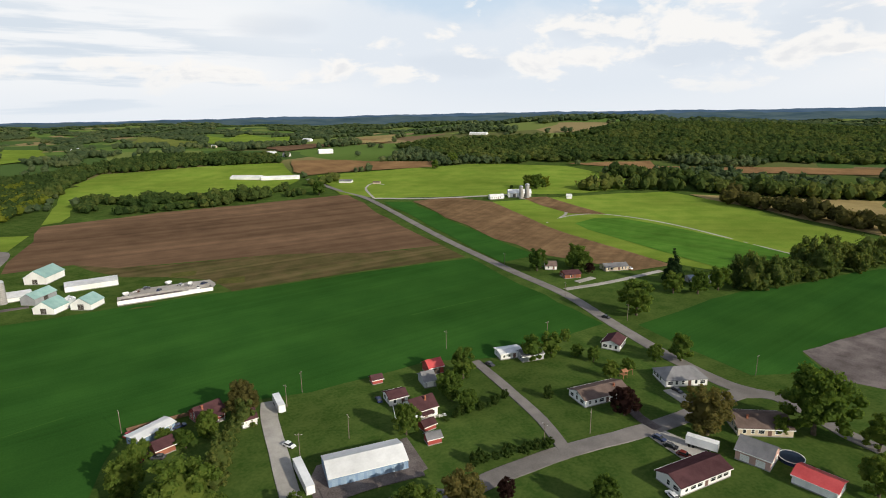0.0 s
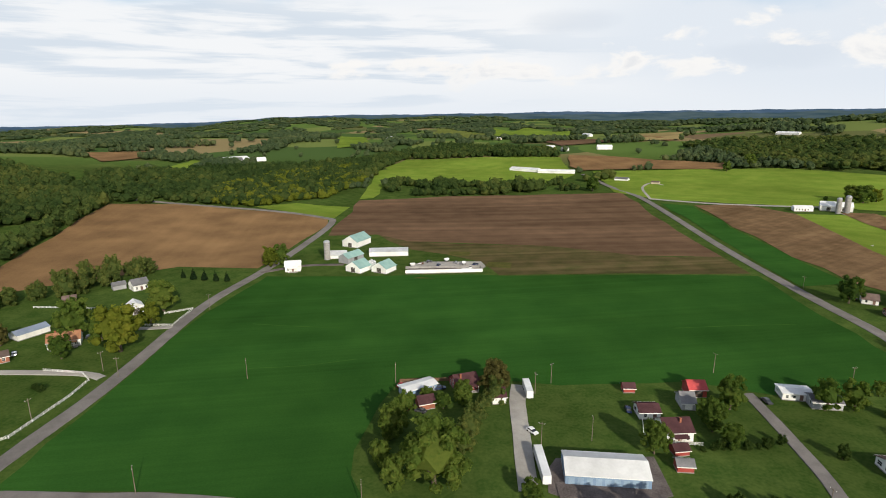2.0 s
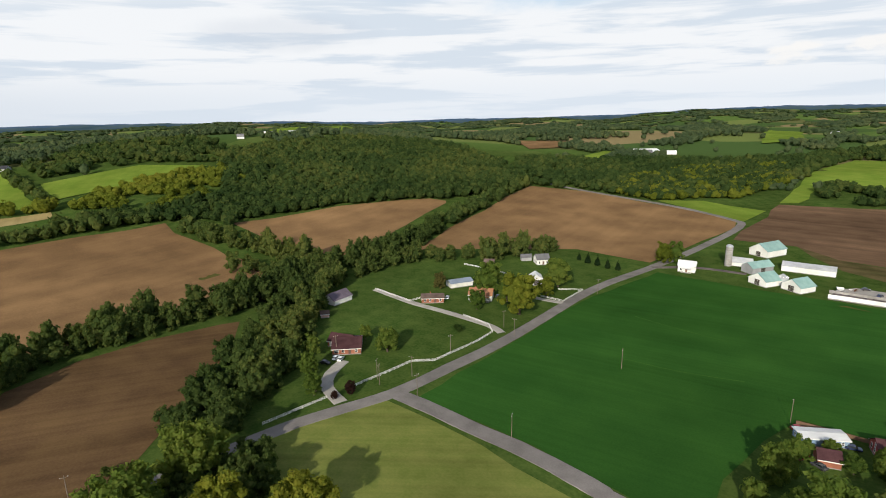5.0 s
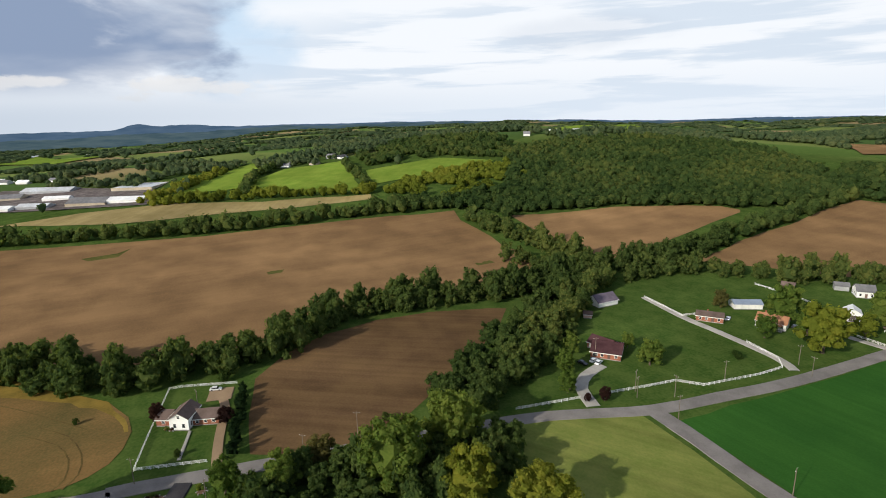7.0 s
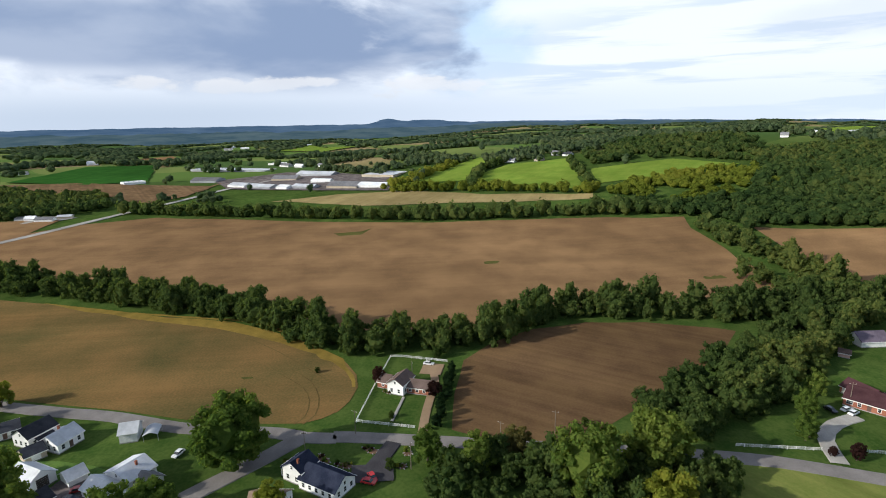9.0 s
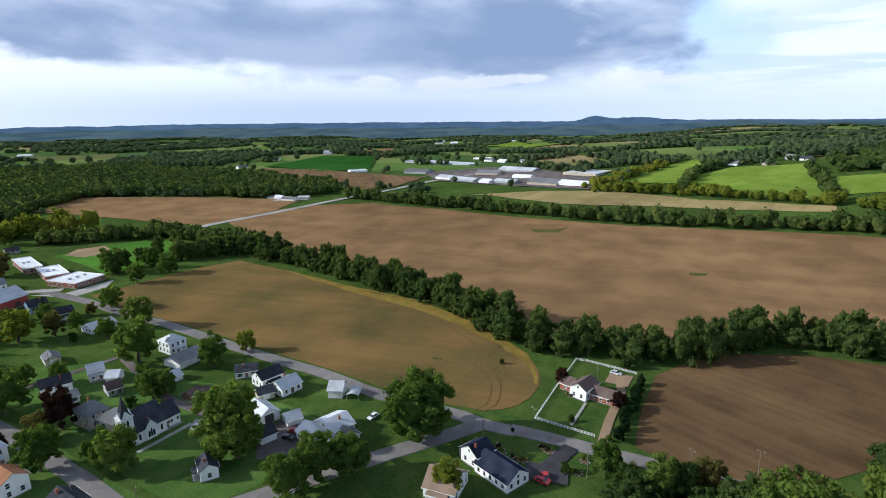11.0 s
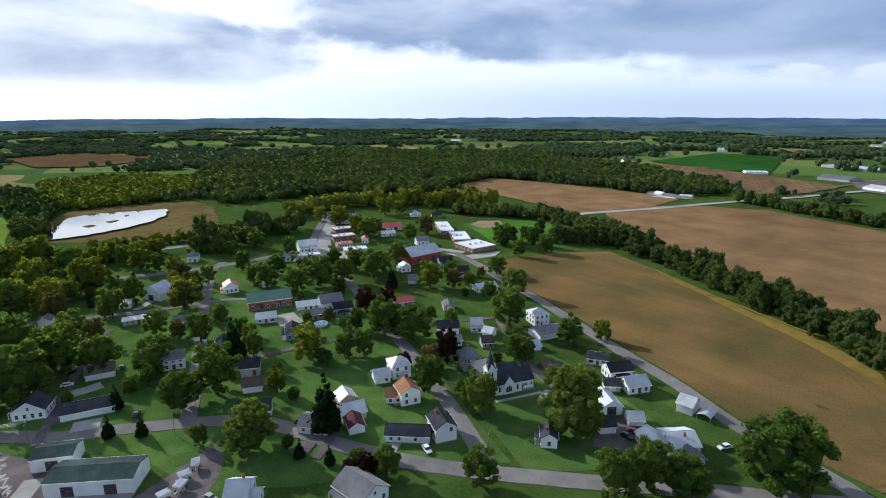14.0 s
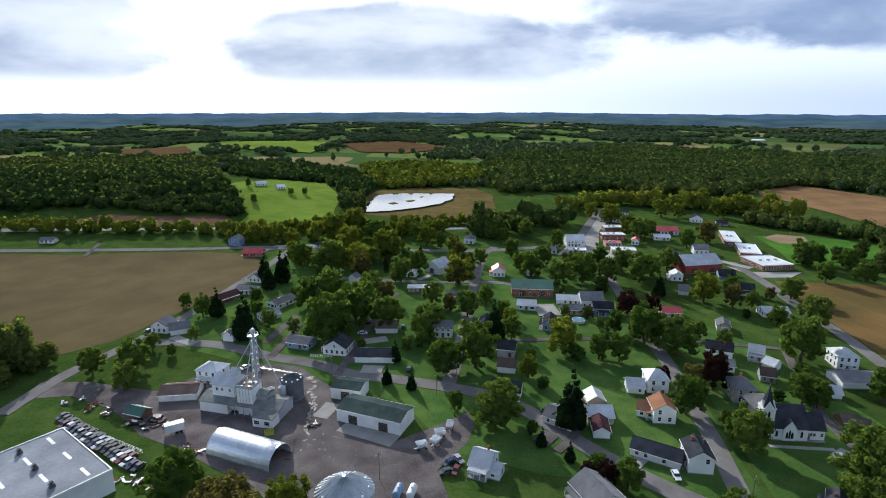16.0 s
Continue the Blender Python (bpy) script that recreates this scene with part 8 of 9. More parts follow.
grain_bin(-57.9, 369, 3.0, 4.5, "small steel grain bin beside farm barns")
silo(376.5, 537, 2.6, 16, CONCRETE)
silo(369.5, 539, 2.2, 14, CONCRETE)
trailer(26.0, 147, -88, 15.5, "long white semi trailer parked on gravel")
trailer(27.6, 194, -88, 10.5, "white box trailer beside a gravel lane")
trailer(84, -166, 30, 6.0, "small white box trailer in scrap yard")
pool_of("pond", "shallow marsh pond reflecting the bright sky", [(66, -550), (66, -591), (57, -655), (38, -672), (3, -668), (-34, -666), (-29, -624), (-16, -597), (12.6, -570), (37, -556)], 1.3 + max(float(hgt(50, -600)), float(hgt(60, -550)), float(hgt(30, -660))))
wet = random.Random(8)
PUDDLE = surface("muddy_puddle", (0.030, 0.030, 0.030), (0.050, 0.046, 0.042), 0.6, 4, 0.25, bump=0.12, size=0.05)
WATER = PUDDLE
spots = [(70 - 2.0 * k, -213.5 + 0.75 * k, 1.5, 0.8) for k in range(10)] + [(47, -203, 2.2, 1.4), (44.5, -200, 1.6, 1.0)]
spots += [(44.5 - 0.35 * k + wet.uniform(-1.2, 1.2), -196 + 2.1 * k, wet.uniform(0.5, 1.1), wet.uniform(0.9, 2.0)) for k in range(16)]
spots += [(wet.uniform(20, 44), wet.uniform(-164, -146), wet.uniform(0.3, 0.9), wet.uniform(0.2, 0.5)) for k in range(26)]
for px, py, pa, pb in spots:
    turned = wet.uniform(0, 3.14)
    ring = []
    bent = [wet.uniform(0, 6.28) for _ in range(3)]
    for i in range(22):
        a = i * 2 * math.pi / 22
        k = 0.9 + 0.28 * math.sin(2 * a + bent[0]) + 0.2 * math.sin(3 * a + bent[1]) + 0.16 * math.sin(5 * a + bent[2])
        dx, dy = pa * k * math.cos(a), pb * k * math.sin(a)
        ring.append((px + dx, py + dy) if pa > 1.3 else (px + dx * math.cos(turned) - dy * math.sin(turned), py + dx * math.sin(turned) + dy * math.cos(turned)))
    pool_of("puddle", "shiny rain puddle on the gravel yard", ring, 0.135, "puddle")
above_ground_pool(162.2, 88.0, 3.6, PAINT["navy"], surface("dark_pool_cover", (0.010, 0.018, 0.036), (0.020, 0.032, 0.055), 0.5, 2, 0.35, bump=0.05))
above_ground_pool(-75.5, -258.5, 3.2, TRIM, surface("pool_water", (0.10, 0.28, 0.36), (0.14, 0.34, 0.42), 1, 3, 0.08, bump=0.02))
for wx, wy, wt in ((2.2, -154.2, 20), (-2.2, -156.4, 50), (-3.7, -160.9, 10), (-7.2, -165.2, 80)):
    farm_wagon(wx, wy, wt)
play_set(157.1, 153.7)


def carport(x, y, turn, length):
    top = tagged(new("carport"), "open carport with a curved pale metal roof", "carport")
    top.matrix_world = pose(x, y, 0, 0, 0, turn)
    arc = [(-2.4 + 4.8 * i / 8, 2.3 + 0.9 * math.sin(i * math.pi / 8)) for i in range(9)]
    part("roof", prism(arc + [(a, b - 0.07) for a, b in arc[::-1]], -length / 2, length / 2), ROOF["metal"], top)
    for u in (-length / 2 + 0.3, length / 2 - 0.3):
        for v in (-2.25, 2.25):
            part("post", boxes((u - 0.06, u + 0.06, v - 0.06, v + 0.06, -0.1, 2.36)), STEEL, top)


def garden_bed(x, y, turn, length, width, seed):
    top = tagged(new("garden_bed"), "curved garden bed with mixed shrubs and pale edging stones", "garden bed", "garden beds")
    top.matrix_world = pose(x, y, 0.07, 0, 0, turn)
    pick = random.Random(seed)
    ring = [(length / 2 * math.cos(a), width / 2 * math.sin(a) + 0.5 * math.sin(a * 2)) for a in (k * 2 * math.pi / 18 for k in range(18))]
    bm = bmesh.new()
    low = [bm.verts.new((u, v, 0)) for u, v in ring]
    high = [bm.verts.new((u * 0.85, v * 0.85, 0.16)) for u, v in ring]
    bm.faces.new(high)
    for k in range(18):
        bm.faces.new((low[k], low[(k + 1) % 18], high[(k + 1) % 18], high[k]))
    part("soil", bm, WALL["brown"], top)
    for k in range(9):
        u, v, r = pick.uniform(-0.4, 0.4) * length, pick.uniform(-0.32, 0.32) * width, pick.uniform(0.3, 0.75)
        bits = [lump(BALL0, np.array([0, 0, r * 0.6]), r, 0.3), leaves(np.array([0, 0, r * 0.7]), r * 1.05, 40, 0.10)]
        part("shrub", mesh_from("shrub", *gather(bits), LEAF[pick.choice(("s", "s", "y", "b", "r", "o"))]), None, top, at=Matrix.Translation((u, v, 0.1)))
    stone = mesh_of("edging_stone", boxes((-0.34, 0.34, -0.15, 0.15, -0.05, 0.2)), CONCRETE)
    for k in range(0, 18, 2):
        part("edging_stone", stone, None, top, at=pose(*ring[k], 0, 0, 0, k * 20))


carport(-165.0, -106.0, 17, 6.5)
for k, (gx, gy, gt, gl, gw) in enumerate(((-152.6, -44.8, 30, 7, 3.2), (-149.8, -37.6, 80, 6, 2.6), (-157.8, -30.8, 60, 6, 2.4), (-157.0, -18.6, 20, 4.5, 2.2), (-149.5, -20.0, 80, 4, 2.0), (-150.2, -55.0, 40, 4, 2.0), (-196.0, -30.0, 70, 4, 1.8))):
    garden_bed(gx, gy, gt, gl, gw, 40 + k)
for jx, jy, jt, jc in ((-6.0, -146.2, 40, "navy"), (-9.0, -147.8, 120, "silver"), (-8.0, -142.5, 70, "maroon"), (-5.0, -142.0, 20, "dark")):
    tagged(car(jx, jy, jt, jc), "old %s car parked on rough gravel" % jc)
tagged(car(-143.2, -27.6, 30, "red", 0.2), "red pickup-size car parked on a blacktop court")
for wx, wy, wt in ((-30.0, 373.5, 15), (6.0, 378.0, 80), (-6.5, 387.0, 40)):
    farm_wagon(wx, wy, wt)
for jx, jy, jt, jc in ((-19.0, 384.5, 20, "dark"), (-12.0, 376.0, 70, "navy"), (0.0, 382.0, 130, "silver"), (10.0, 371.0, 95, "white"), (14.0, 378.0, 40, "navy")):
    tagged(car(jx, jy, jt, jc), "old %s farm vehicle on a concrete yard" % jc, group="farm vehicles")
for tx, ty, tk, tw in ((261.2, 221.1, "b", 13), (272.8, 213.2, "b", 14), (289.1, 212.6, "b", 13), (243.0, 291.0, "b", 12), (251.0, 297.0, "b", 13), (246.0, 277.0, "r", 7)):
    tree(tk, tx, ty, tw)
# scrap yard: rows of old cars beside the factory
yard = random.Random(5)
for row in range(2):
    for i in range(19):
        u = i / 18
        cx, cy = 123 - 36 * u + row * 4.2 + yard.uniform(-0.4, 0.4), -171.5 + 24.5 * u + row * -5.0 + yard.uniform(-0.4, 0.4)
        ob = car(cx, cy, 58 + yard.uniform(-8, 8), yard.choice(("white", "silver", "dark", "navy", "dark", "black", "silver", "dark", "maroon", "black")))
        tagged(ob, "old car in a scrap yard row", group="scrap yard cars")
for i in range(9):
    ob = car(88 + yard.uniform(0, 13), -170 - yard.uniform(0, 5), yard.uniform(0, 180), yard.choice(("dark", "silver", "black", "maroon")))
    tagged(ob, "old car dumped in a scrap heap", group="scrap yard cars")
for jx, jy, jc in ((-21, 199, "red"), (-17, 182, "maroon"), (-12.5, 180, "dark"), (-19, 190, "white"), (-6, 197, "navy")):
    tagged(car(jx, jy, yard.uniform(0, 180), jc), "old %s car in a cluttered backyard" % jc)

# cars beside the village homes
lot = random.Random(21)
for what, hx, hy, ht, hw, hd in HOME_PLACES:
    if what in ("bungalow", "cottage", "ranch", "twostorey", "garage") and math.hypot(hx, hy) < 420 and lot.random() < 0.55:
        m = pose(hx, hy, 0, 0, 0, ht) @ Matrix.Translation((lot.choice((-1, 1)) * (hw / 2 + 2.2), lot.uniform(-0.5, 0.5) * hd, 0))
        q = m.translation
        if all((q.x - a) ** 2 + (q.y - b) ** 2 > (c / 2 + 2.4) ** 2 for a, b, c in HOUSES_AT):
            car(q.x, q.y, ht + 90 + lot.uniform(-12, 12), lot.choice(("white", "silver", "dark", "black", "red", "navy", "white", "maroon")), 0.02)

for k, pts in enumerate(([(30, -598), (36, -592), (42, -600), (35, -606)], [(10, -612), (20, -606), (24, -616), (14, -622)], [(-8, -640), (6, -634), (8, -644), (-4, -650)])):
    field("sedge_island", "marsh", 1.6, 0, pts)


def scrap_heap(x, y, seed, length):
    top = tagged(new("scrap_heap"), "heap of rusty scrap steel and old machine parts", "scrap heap", "scrap heaps")
    top.matrix_world = pose(x, y, 0.12, 0, 0, seed * 37)
    pick = random.Random(seed)
    for k in range(16):
        u, v = pick.uniform(-length / 2, length / 2), pick.uniform(-1.3, 1.3)
        a, b, c = pick.uniform(0.3, 1.5), pick.uniform(0.08, 0.4), pick.uniform(0.08, 0.45)
        paint = pick.choice((RUSTY, RUSTY, STEEL, PAINT["dark"], WALL["brown"], TRIM))
        part("scrap_piece", boxes((-a, a, -b, b, 0, c), (-a * 0.9, -a * 0.7, -b * 1.4, b * 1.4, 0.02, c * 1.5)), paint, top, at=pose(u, v, pick.choice((0.0, 0.0, 0.25, 0.45)), pick.uniform(-6, 6), pick.uniform(-8, 8), pick.uniform(0, 180)))


RUSTY = surface("rusted_steel", (0.085, 0.035, 0.020), (0.17, 0.075, 0.04), 0.3, 1.0, 0.9, bump=0.2, size=0.1)
scrap_heap(130.1, -187.5, 1, 7)
scrap_heap(121.5, -183.3, 2, 7)
scrap_heap(113.3, -179.2, 3, 6)
scrap_heap(74.5, -156.2, 4, 8)
scrap_heap(92.1, -169.6, 5, 6)
scrap_heap(38.9, -169.4, 6, 4)
scrap_heap(-24.0, 380.5, 7, 6)
scrap_heap(3.0, 372.0, 8, 6)
scrap_heap(86.1, -142.0, 9, 8)
scrap_heap(76.0, -138.5, 10, 8)
scrap_heap(92.0, -139.5, 11, 6)


tree("b", 108.4, -243.9, 6.4)
tree("b", 90.8, -249.9, 7.6)
tree("b", 87.8, -271.8, 8.0)
tree("y", 80.8, -365.8, 13.4)
tree("y", 57.6, -351.6, 11.3)
tree("y", 95.4, -388.2, 10.9)
tree("b", 71.0, -387.3, 12.4)
tree("b", 36.6, -364.1, 13.2)
tree("b", 13.6, -363.2, 10.8)
tree("b", 19.3, -326.0, 9.1)
tree("b", -10.6, -408.4, 12.0)
tree("y", -17.1, -362.0, 10.0)
tree("b", -60.5, -382.1, 13.8)
tree("b", -78.2, -359.6, 15.6)
tree("b", -98.3, -404.9, 13.1)
tree("b", -52.3, -434.2, 13.7)
tree("b", -60.1, -424.4, 11.7)
tree("b", -81.3, -443.0, 16.0)
tree("b", -97.6, -345.5, 15.2)
tree("b", -116.4, -358.1, 13.5)
tree("b", -127.1, -344.4, 15.5)
tree("b", -140.7, -331.5, 15.2)
tree("b", -196.2, -400.9, 14.0)
tree("y", -168.2, -449.7, 17.0)
tree("y", -158.5, -523.2, 14.7)
tree("y", -242.5, -519.4, 15.4)
tree("y", -280.4, -517.7, 18.2)
tree("b", -173.2, -297.5, 11.0)
tree("b", -173.1, -274.5, 9.0)
tree("b", -125.2, -235.4, 7.6)
tree("b", -130.6, -222.9, 9.6)
tree("r", -90.5, -193.4, 7.3)
tree("b", -88.2, -243.3, 10.2)
tree("b", -62.8, -214.1, 7.5)
tree("b", -43.6, -190.6, 5.4)
tree("b", -43.7, -214.8, 5.4)
tree("b", 9.3, -227.9, 6.6)
tree("c", 13.7, -216.8, 5.9)
tree("b", 29.3, -228.7, 5.7)
tree("b", 51.7, -241.8, 8.2)
tree("b", 63.8, -248.9, 7.3)
tree("b", -31.9, -284.1, 10.5)
tree("b", -38.8, -267.1, 8.8)
tree("b", -70.7, -266.0, 6.0)
tree("b", -100.2, -242.9, 11.5)
tree("b", -202.6, -286.8, 14.9)
tree("b", -242.5, -315.9, 12.6)
tree("b", -273.6, -338.5, 13.7)
tree("b", -266.5, -314.9, 15.6)
tree("b", 62.6, -353.9, 22.8)
tree("b", 15.7, -326.5, 14.0)
tree("b", 31.9, -301.4, 16.3)
tree("b", 51.5, -284.5, 21.9)
tree("b", 19.3, -253.4, 16.8)
tree("y", 61.4, -467.7, 24.0)
tree("y", 74.3, -443.8, 23.5)
tree("y", -0.3, -415.4, 17.4)
tree("b", 43.0, -440.8, 18.5)
tree("b", -147.6, -72.6, 24.0)
tree("s", -148.2, -23.0, 3.7)
tree("b", 43.8, -241.5, 24.0)
tree("b", 33.9, -269.8, 20.7)
tree("b", 64.1, -283.4, 17.3)
tree("c", 84.6, -243.0, 14.1)
tree("c", 88.8, -328.7, 12.3)
tree("c", 99.9, -331.4, 11.0)
tree("c", 108.2, -272.6, 9.5)
tree("b", 115.5, -272.9, 10.9)
tree("y", 26.0, -378.0, 19.2)
tree("b", 42.6, -386.2, 14.7)
tree("b", 9.1, -436.7, 13.7)
tree("o", -18.5, -319.0, 16.4)
tree("b", -0.9, -246.5, 16.9)
tree("b", 0.5, -240.0, 8.0)
tree("o", 22.2, -290.7, 10.7)
tree("b", 53.9, -364.8, 11.7)
tree("b", 70.6, -352.1, 13.7)
tree("b", 86.6, -366.0, 15.9)
tree("o", 41.4, -338.5, 14.5)
tree("b", -36.2, -361.2, 11.5)
tree("b", -19.4, -210.4, 21.1)
tree("b", -6.3, -205.8, 16.4)
tree("c", -31.0, -238.8, 11.7)
tree("b", -38.9, -238.5, 10.7)
tree("y", -58.8, -222.6, 18.0)
tree("b", -73.2, -216.4, 11.2)
tree("b", -98.0, -230.1, 19.3)
tree("b", -106.9, -218.0, 19.9)
tree("b", -80.7, -213.4, 11.7)
tree("b", -90.2, -171.0, 13.4)
tree("o", -100.5, -188.6, 10.6)
tree("r", -108.0, -188.3, 14.7)
tree("b", -99.0, -149.4, 15.6)
tree("b", -135.5, -177.0, 12.0)
tree("b", -156.9, -210.7, 21.3)
tree("b", -187.7, -246.6, 16.6)
tree("b", -172.1, -250.8, 9.8)
tree("y", -151.8, -284.1, 17.9)
tree("r", -114.1, -264.3, 10.6)
tree("r", -102.6, -264.8, 15.4)
tree("c", -130.8, -294.3, 8.9)
tree("b", -110.3, -321.0, 14.4)
tree("b", -94.8, -321.6, 21.4)
tree("b", -79.7, -316.7, 17.4)
tree("b", -65.9, -334.4, 16.7)
tree("b", -60.8, -347.0, 13.4)
tree("b", -129.3, -320.3, 19.8)
tree("b", -156.5, -343.2, 15.9)
tree("o", -219.7, -417.8, 19.7)
tree("b", -170.2, -429.3, 19.3)
tree("b", -183.1, -438.7, 12.9)
tree("y", -168.9, -496.0, 21.7)
tree("y", -226.3, -520.2, 19.9)
tree("y", -285.8, -562.9, 22.1)
tree("y", -309.7, -530.7, 24.0)
tree("y", -337.3, -529.5, 24.0)
tree("b", -253.0, -352.6, 18.1)
tree("b", -21.1, -164.6, 14.8)
tree("c", -48.0, -165.4, 12.7)
tree("b", -49.6, -140.1, 6.3)
tree("b", -55.6, -132.5, 10.1)
tree("c", -35.8, -154.5, 4.3)
tree("c", -42.9, -146.7, 4.1)
tree("r", -45.9, -137.7, 5.8)
tree("r", -50.8, -135.0, 7.3)
tree("c", 16.0, -197.2, 5.0)
tree("c", 6.4, -192.4, 4.9)
tree("b", -9.5, -177.5, 7.1)
tree("b", 122.3, -232.0, 7.5)
tree("b", 110.9, -225.8, 5.5)
tree("b", 118.9, -210.3, 16.1)
tree("b", 134.8, -208.4, 11.0)
tree("b", 115.1, -196.2, 11.7)
tree("b", 172.2, -217.3, 21.1)
tree("b", 67.3, -128.8, 18.2)
tree("o", 50.9, -120.1, 18.7)
tree("y", 35.8, -122.5, 13.4)
tree("b", -120.8, -125.7, 22.7)
tree("b", -112.3, -123.8, 8.0)
tree("b", 129.5, -285.8, 8.1)
tree("b", 177.4, -573.1, 8.7)
tree("b", 150.2, -618.6, 7.9)
tree("b", 136.5, -627.2, 7.9)
tree("b", 201.9, -637.2, 8.3)
tree("b", -77.3, -115.5, 12.4)
tree("b", -107.3, -92.6, 16.1)
tree("b", -117.4, -89.5, 14.7)
tree("b", -123.7, -83.2, 14.8)
tree("b", -117.9, -119.8, 19.3)
tree("b", -138.7, -173.8, 10.0)
tree("b", -140.4, -186.2, 10.4)
tree("b", 35.1, -256.8, 22.7)
tree("b", 43.9, -236.4, 24.0)
tree("b", 2.1, -240.5, 16.0)
tree("b", 2.6, -229.7, 8.7)
tree("b", 6.2, -341.2, 14.5)
tree("y", 45.2, -353.6, 21.1)
tree("y", 27.6, -376.6, 23.9)
tree("y", 56.3, -387.4, 23.1)
tree("y", -19.4, -320.9, 20.6)
tree("b", -33.9, -161.1, 4.8)
tree("b", -24.8, -168.1, 16.2)
tree("y", -127.2, -52.2, 10.5)
tree("s", -227.4, -12.3, 6.1)
tree("s", -212.9, -61.9, 2.5)
tree("s", -177.5, -26.2, 3.0)
tree("s", -172.7, 41.2, 3.4)
tree("r", -203.2, -34.5, 6.6)
tree("r", -192.4, -11.6, 6.7)
tree("b", -152.4, -71.2, 24.0)
tree("y", -120.4, 50.5, 18.7)
tree("y", -109.1, 66.7, 18.5)
tree("b", -137.2, 34.5, 23.3)
tree("b", -146.3, 55.8, 21.1)
tree("o", -153.4, 15.9, 11.4)
tree("b", -145.9, 3.5, 12.8)
tree("b", -150.8, -11.7, 11.2)
tree("b", -173.9, 158.7, 9.4)
tree("b", -179.5, 118.9, 9.7)
tree("s", -164.6, 194.5, 2.8)
tree("b", -171.5, 155.1, 11.4)
tree("y", -151.9, 231.0, 24.0)
tree("b", -183.9, 246.9, 19.8)
tree("b", -168.3, 242.9, 12.7)
tree("b", -159.0, 283.3, 19.4)
tree("y", -155.0, 262.7, 11.1)
tree("o", -212.2, 236.4, 10.2)
tree("b", -173.8, 222.9, 11.0)
tree("c", -177.9, 344.7, 3.7)
tree("c", -169.6, 341.5, 4.8)
tree("c", -161.8, 339.8, 4.8)
tree("c", -153.7, 338.3, 4.3)
tree("c", -146.4, 338.1, 4.3)
tree("y", -128.7, 371.3, 12.4)
tree("b", -123.6, 378.2, 13.4)
tree("s", -161.3, 193.4, 3.3)
tree("r", -154.2, 119.6, 5.4)
tree("r", -156.1, 113.6, 3.1)
tree("b", -164.7, 110.4, 9.1)
tree("b", -194.2, 131.0, 9.4)
tree("b", -189.8, 158.1, 6.5)
tree("b", 170.6, 695.2, 20.6)
tree("o", 15.8, 194.3, 11.7)
tree("b", 2.8, 185.5, 8.7)
tree("b", -4.5, 182.8, 6.4)
tree("b", -6.2, 139.1, 23.0)
tree("b", 99.2, 183.4, 11.9)
tree("b", 87.7, 173.5, 10.3)
tree("b", 88.3, 159.1, 8.5)
tree("b", 62.6, 156.1, 10.1)
tree("b", 86.6, 169.2, 7.9)
tree("b", 132.9, 183.6, 11.2)
tree("b", 143.2, 183.3, 10.4)
tree("b", 153.1, 178.0, 6.3)
tree("b", 156.5, 170.9, 6.7)
tree("b", 214.7, 204.4, 19.8)
tree("c", 278.3, 236.8, 15.5)
tree("b", 252.0, 297.6, 16.4)
tree("b", 219.4, 299.4, 14.1)
tree("b", 247.7, 283.5, 13.5)
tree("b", 189.6, 153.3, 11.9)
tree("b", 180.0, 158.4, 7.4)
tree("b", 161.5, 156.0, 6.5)
tree("b", 151.8, 155.4, 7.4)
tree("s", 119.8, 154.1, 5.0)
tree("r", 136.3, 131.6, 11.0)
tree("o", 151.2, 109.6, 18.3)
tree("b", 182.4, 93.2, 24.0)
tree("b", 172.6, 98.4, 6.8)
tree("b", 190.6, 78.2, 11.7)
tree("o", 60.3, 111.8, 15.1)
tree("b", 47.9, 113.6, 13.2)
tree("r", 74.5, 113.2, 6.3)
tree("b", 96.5, 97.9, 8.8)
tree("b", 167.0, 66.5, 12.7)
tree("o", 14.9, 195.5, 12.7)
tree("b", 2.8, 185.6, 8.7)
tree("b", -10.9, 189.0, 5.7)
tree("b", -20.5, 164.0, 11.9)
tree("b", 409.7, 581.8, 19.0)
tree("b", 418.6, 576.1, 21.9)
tree("y", 434.2, 579.4, 14.9)
tree("b", 159.5, 193.9, 5.5)
tree("s", 391.8, 593.5, 5.8)
tree("b", 378.5, 789.4, 14.3)
tree("b", 419.3, 810.4, 20.5)
tree("b", 21.1, 133.8, 7.0)
tree("y", -131.2, 376.0, 12.6)
pole(-90.9, 134.9)
pole(-84.5, 204.8)
pole(-134.3, 135.6)
pole(-151.4, 132.0)
pole(-148.6, 171.7)
pole(-147.8, 211.1)
pole(-137.9, 205.5)
pole(-135.2, 286.3)
pole(-23.8, 202.0)
pole(37.9, 202.5)
pole(27.6, 159.4)
pole(44.7, 163.1)
pole(-25.4, 129.5)
pole(30.4, 194.2)
pole(99.0, 128.5)
pole(117.5, 128.0)
pole(204.8, 200.3)
pole(154.0, 200.6)
pole(205.3, 129.8)
pole(208.0, 322.3)
pole(201.8, 247.0)
pole(106.3, 212.8)
pole(-160.6, 11.4)
pole(-205.3, -21.2)
pole(-167.4, 30.0)
pole(-148.0, -16.5)
pole(-155.7, 134.7)
pole(-187.5, 139.3)
pole(-146.6, 145.3)
pole(-153.9, -50.5)
pole(-167.1, -37.1)
pole(-87.2, -125.9)
pole(-141.9, -138.2)
pole(-136.3, -237.6)
pole(-3.2, -188.0)
pole(38.2, -203.5)
pole(-11.1, -196.2)
pole(14.3, -139.7)
pole(-259.3, -416.1)
pole(-271.5, -425.0)
pole(-297.0, -433.8)
pole(-325.4, -442.8)
pole(-82.2, -144.3)
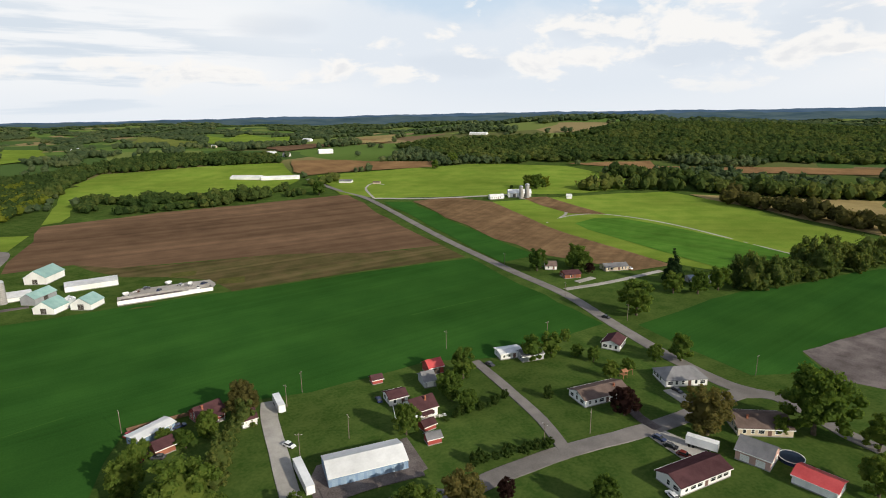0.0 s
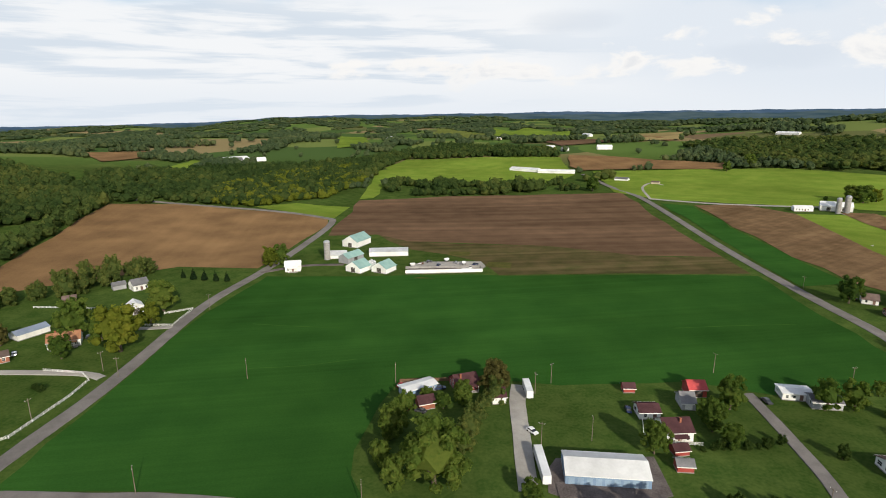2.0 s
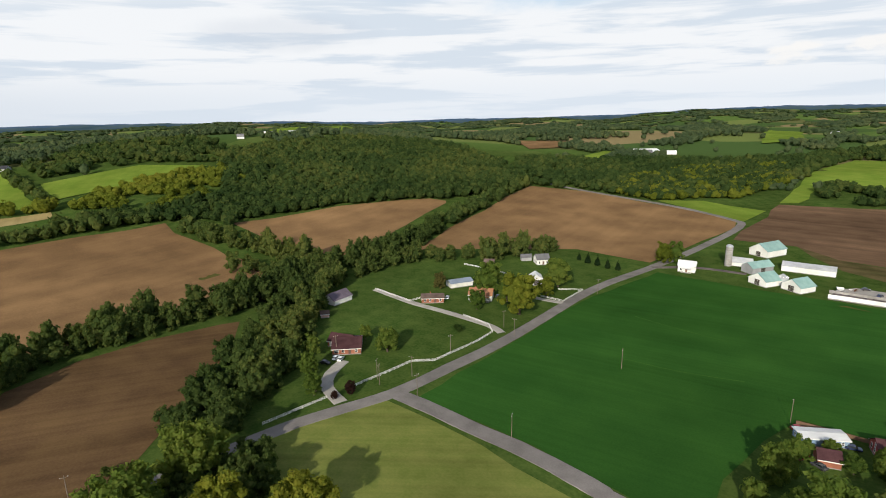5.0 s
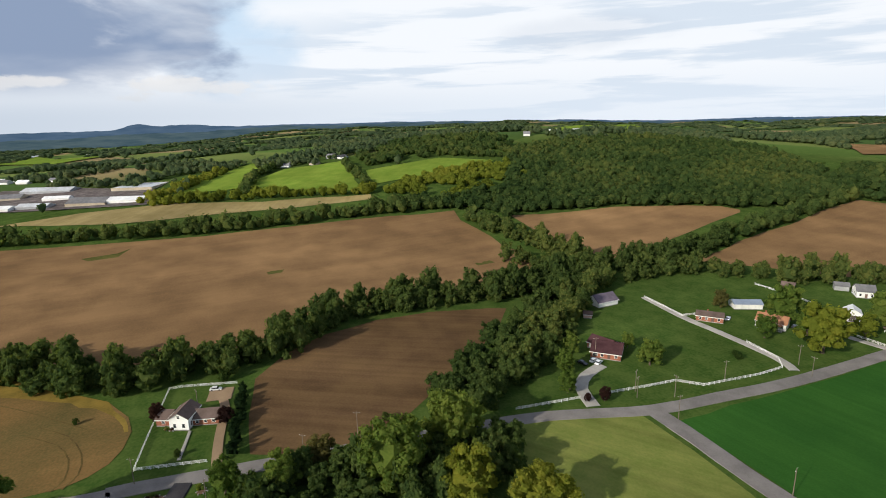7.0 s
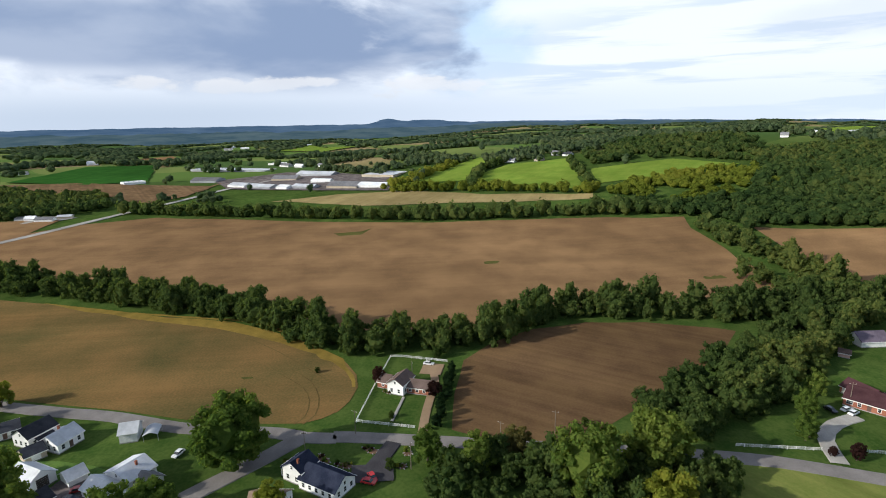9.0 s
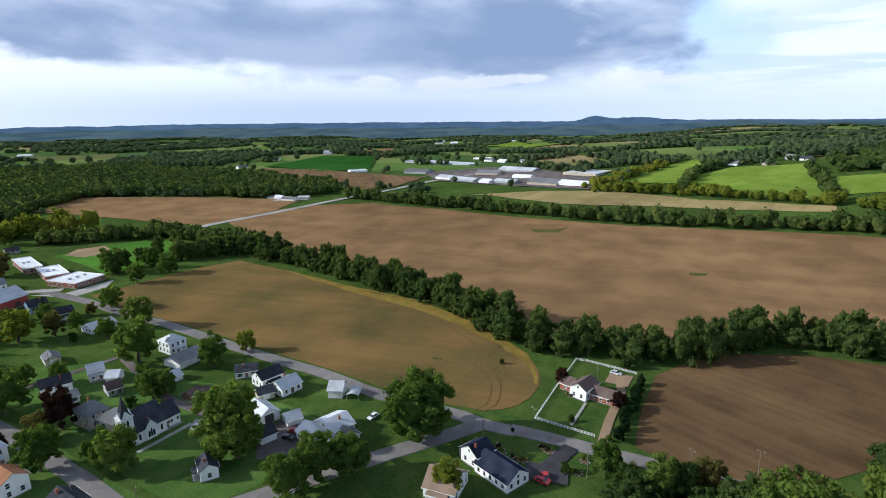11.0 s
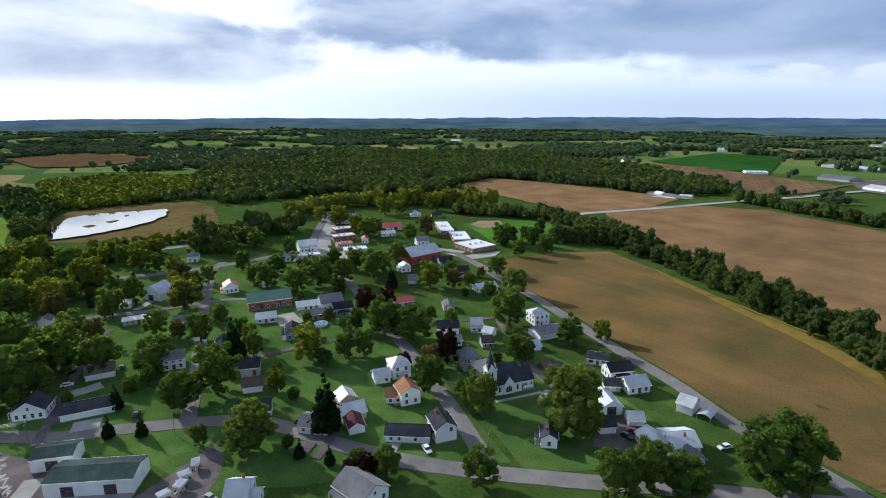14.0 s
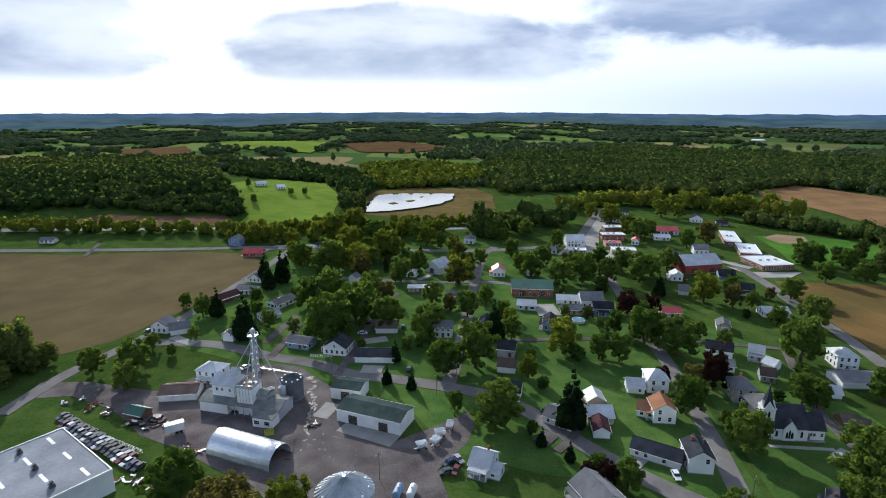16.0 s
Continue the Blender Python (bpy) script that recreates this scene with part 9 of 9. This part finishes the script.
car(-59.2, -143.9, -133, "white")
car(-71.8, -138.0, 86, "white")
car(-126.1, -145.0, 178, "white")
car(135.0, 114.7, -77, "navy")
car(134.8, 109.8, -66, "black")
car(134.8, 104.5, -69, "maroon")
car(143.0, 104.8, -62, "rv")
car(166.3, 134.9, -88, "black")
car(197.8, 208.3, -72, "black")
car(114.9, 188.4, -79, "dark")
car(25.8, 167.4, -56, "white")
car(-183.5, 135.7, 115, "white")
car(-181.0, 136.4, 120, "white")
car(-183.1, 129.8, 20, "black")
car(-220.3, -15.5, 79, "white")
car(-154.2, -91.7, -14, "white")
car(-132.2, -111.6, 96, "black")
car(-136.3, -112.1, 114, "red")
car(-134.5, -96.8, -159, "white")
car(-141.1, -28.3, 74, "red")
car(30.6, -259.4, 152, "black")
car(30.7, -246.3, 178, "white")
car(-26.1, -288.4, -110, "white")
car(89.2, -337.4, 161, "white")
car(75.2, -212.5, -122, "white")
car(7.6, -208.3, -105, "black")
fence(1.6, "white", [(121.1, -172.3), (104.5, -163.1), (89.1, -154.7)])
fence(1.2, "white", [(-161.2, 86.6), (-160.1, 99.4), (-159.0, 112.3)])
fence(1.2, "white", [(-158.1, 123.4), (-156.7, 139.9), (-155.9, 154.4), (-148.8, 161.5), (-147.1, 188.8), (-148.2, 202.4), (-155.0, 208.4), (-173.2, 210.8)])
fence(1.2, "white", [(-242.2, 211.7), (-210.7, 209.1), (-208.4, 225.2)])
fence(1.2, "white", [(-234.1, 286.6), (-214.8, 287.3), (-196.3, 285.2)])
fence(1.2, "white", [(-156.4, 278.5), (-144.5, 286.3), (-143.7, 261.8), (-158.0, 261.6)])
fence(1.2, "white", [(-223.2, -7.6), (-228.2, -28.2), (-228.0, -32.9), (-199.0, -36.1), (-174.4, -38.3), (-170.6, -17.2)])
fence(1.6, "dark", [(-22.2, 202.5), (-9.0, 203.8), (10.1, 204.9)])
fence(1.3, "white", [(65.3, 175.8), (62.6, 166.1), (67.1, 161.7), (79.8, 160.5)])
fence(1.4, "white", [(50.5, -222.5), (44.2, -221.2), (39.0, -223.3)])


# more trees between the village houses
grow = random.Random(33)
VILLAGE = [(120, -225), (60, -240), (-20, -200), (-90, -150), (-150, -110), (-205, -200), (-225, -330), (-120, -400), (20, -400), (110, -380), (150, -260)]
made = 0
while made < 42:
    x, y = grow.uniform(-225, 150), grow.uniform(-400, -110)
    width = grow.choice((5, 7, 9, 10, 12, 14))
    if not inside(VILLAGE, np.array([x]), np.array([y]))[0] or not open_ground(np.array([x]), np.array([y]), 3.5)[0]:
        continue
    if any((x - a) ** 2 + (y - b) ** 2 < (c * 0.6 + width * 0.45) ** 2 for a, b, c in HOUSES_AT) or any((x - a) ** 2 + (y - b) ** 2 < (0.42 * (c + width)) ** 2 for a, b, c in TREES_AT):
        continue
    tree(grow.choice("bbybyyoscb") if width > 6 else grow.choice("bsc"), x, y, width)
    made += 1
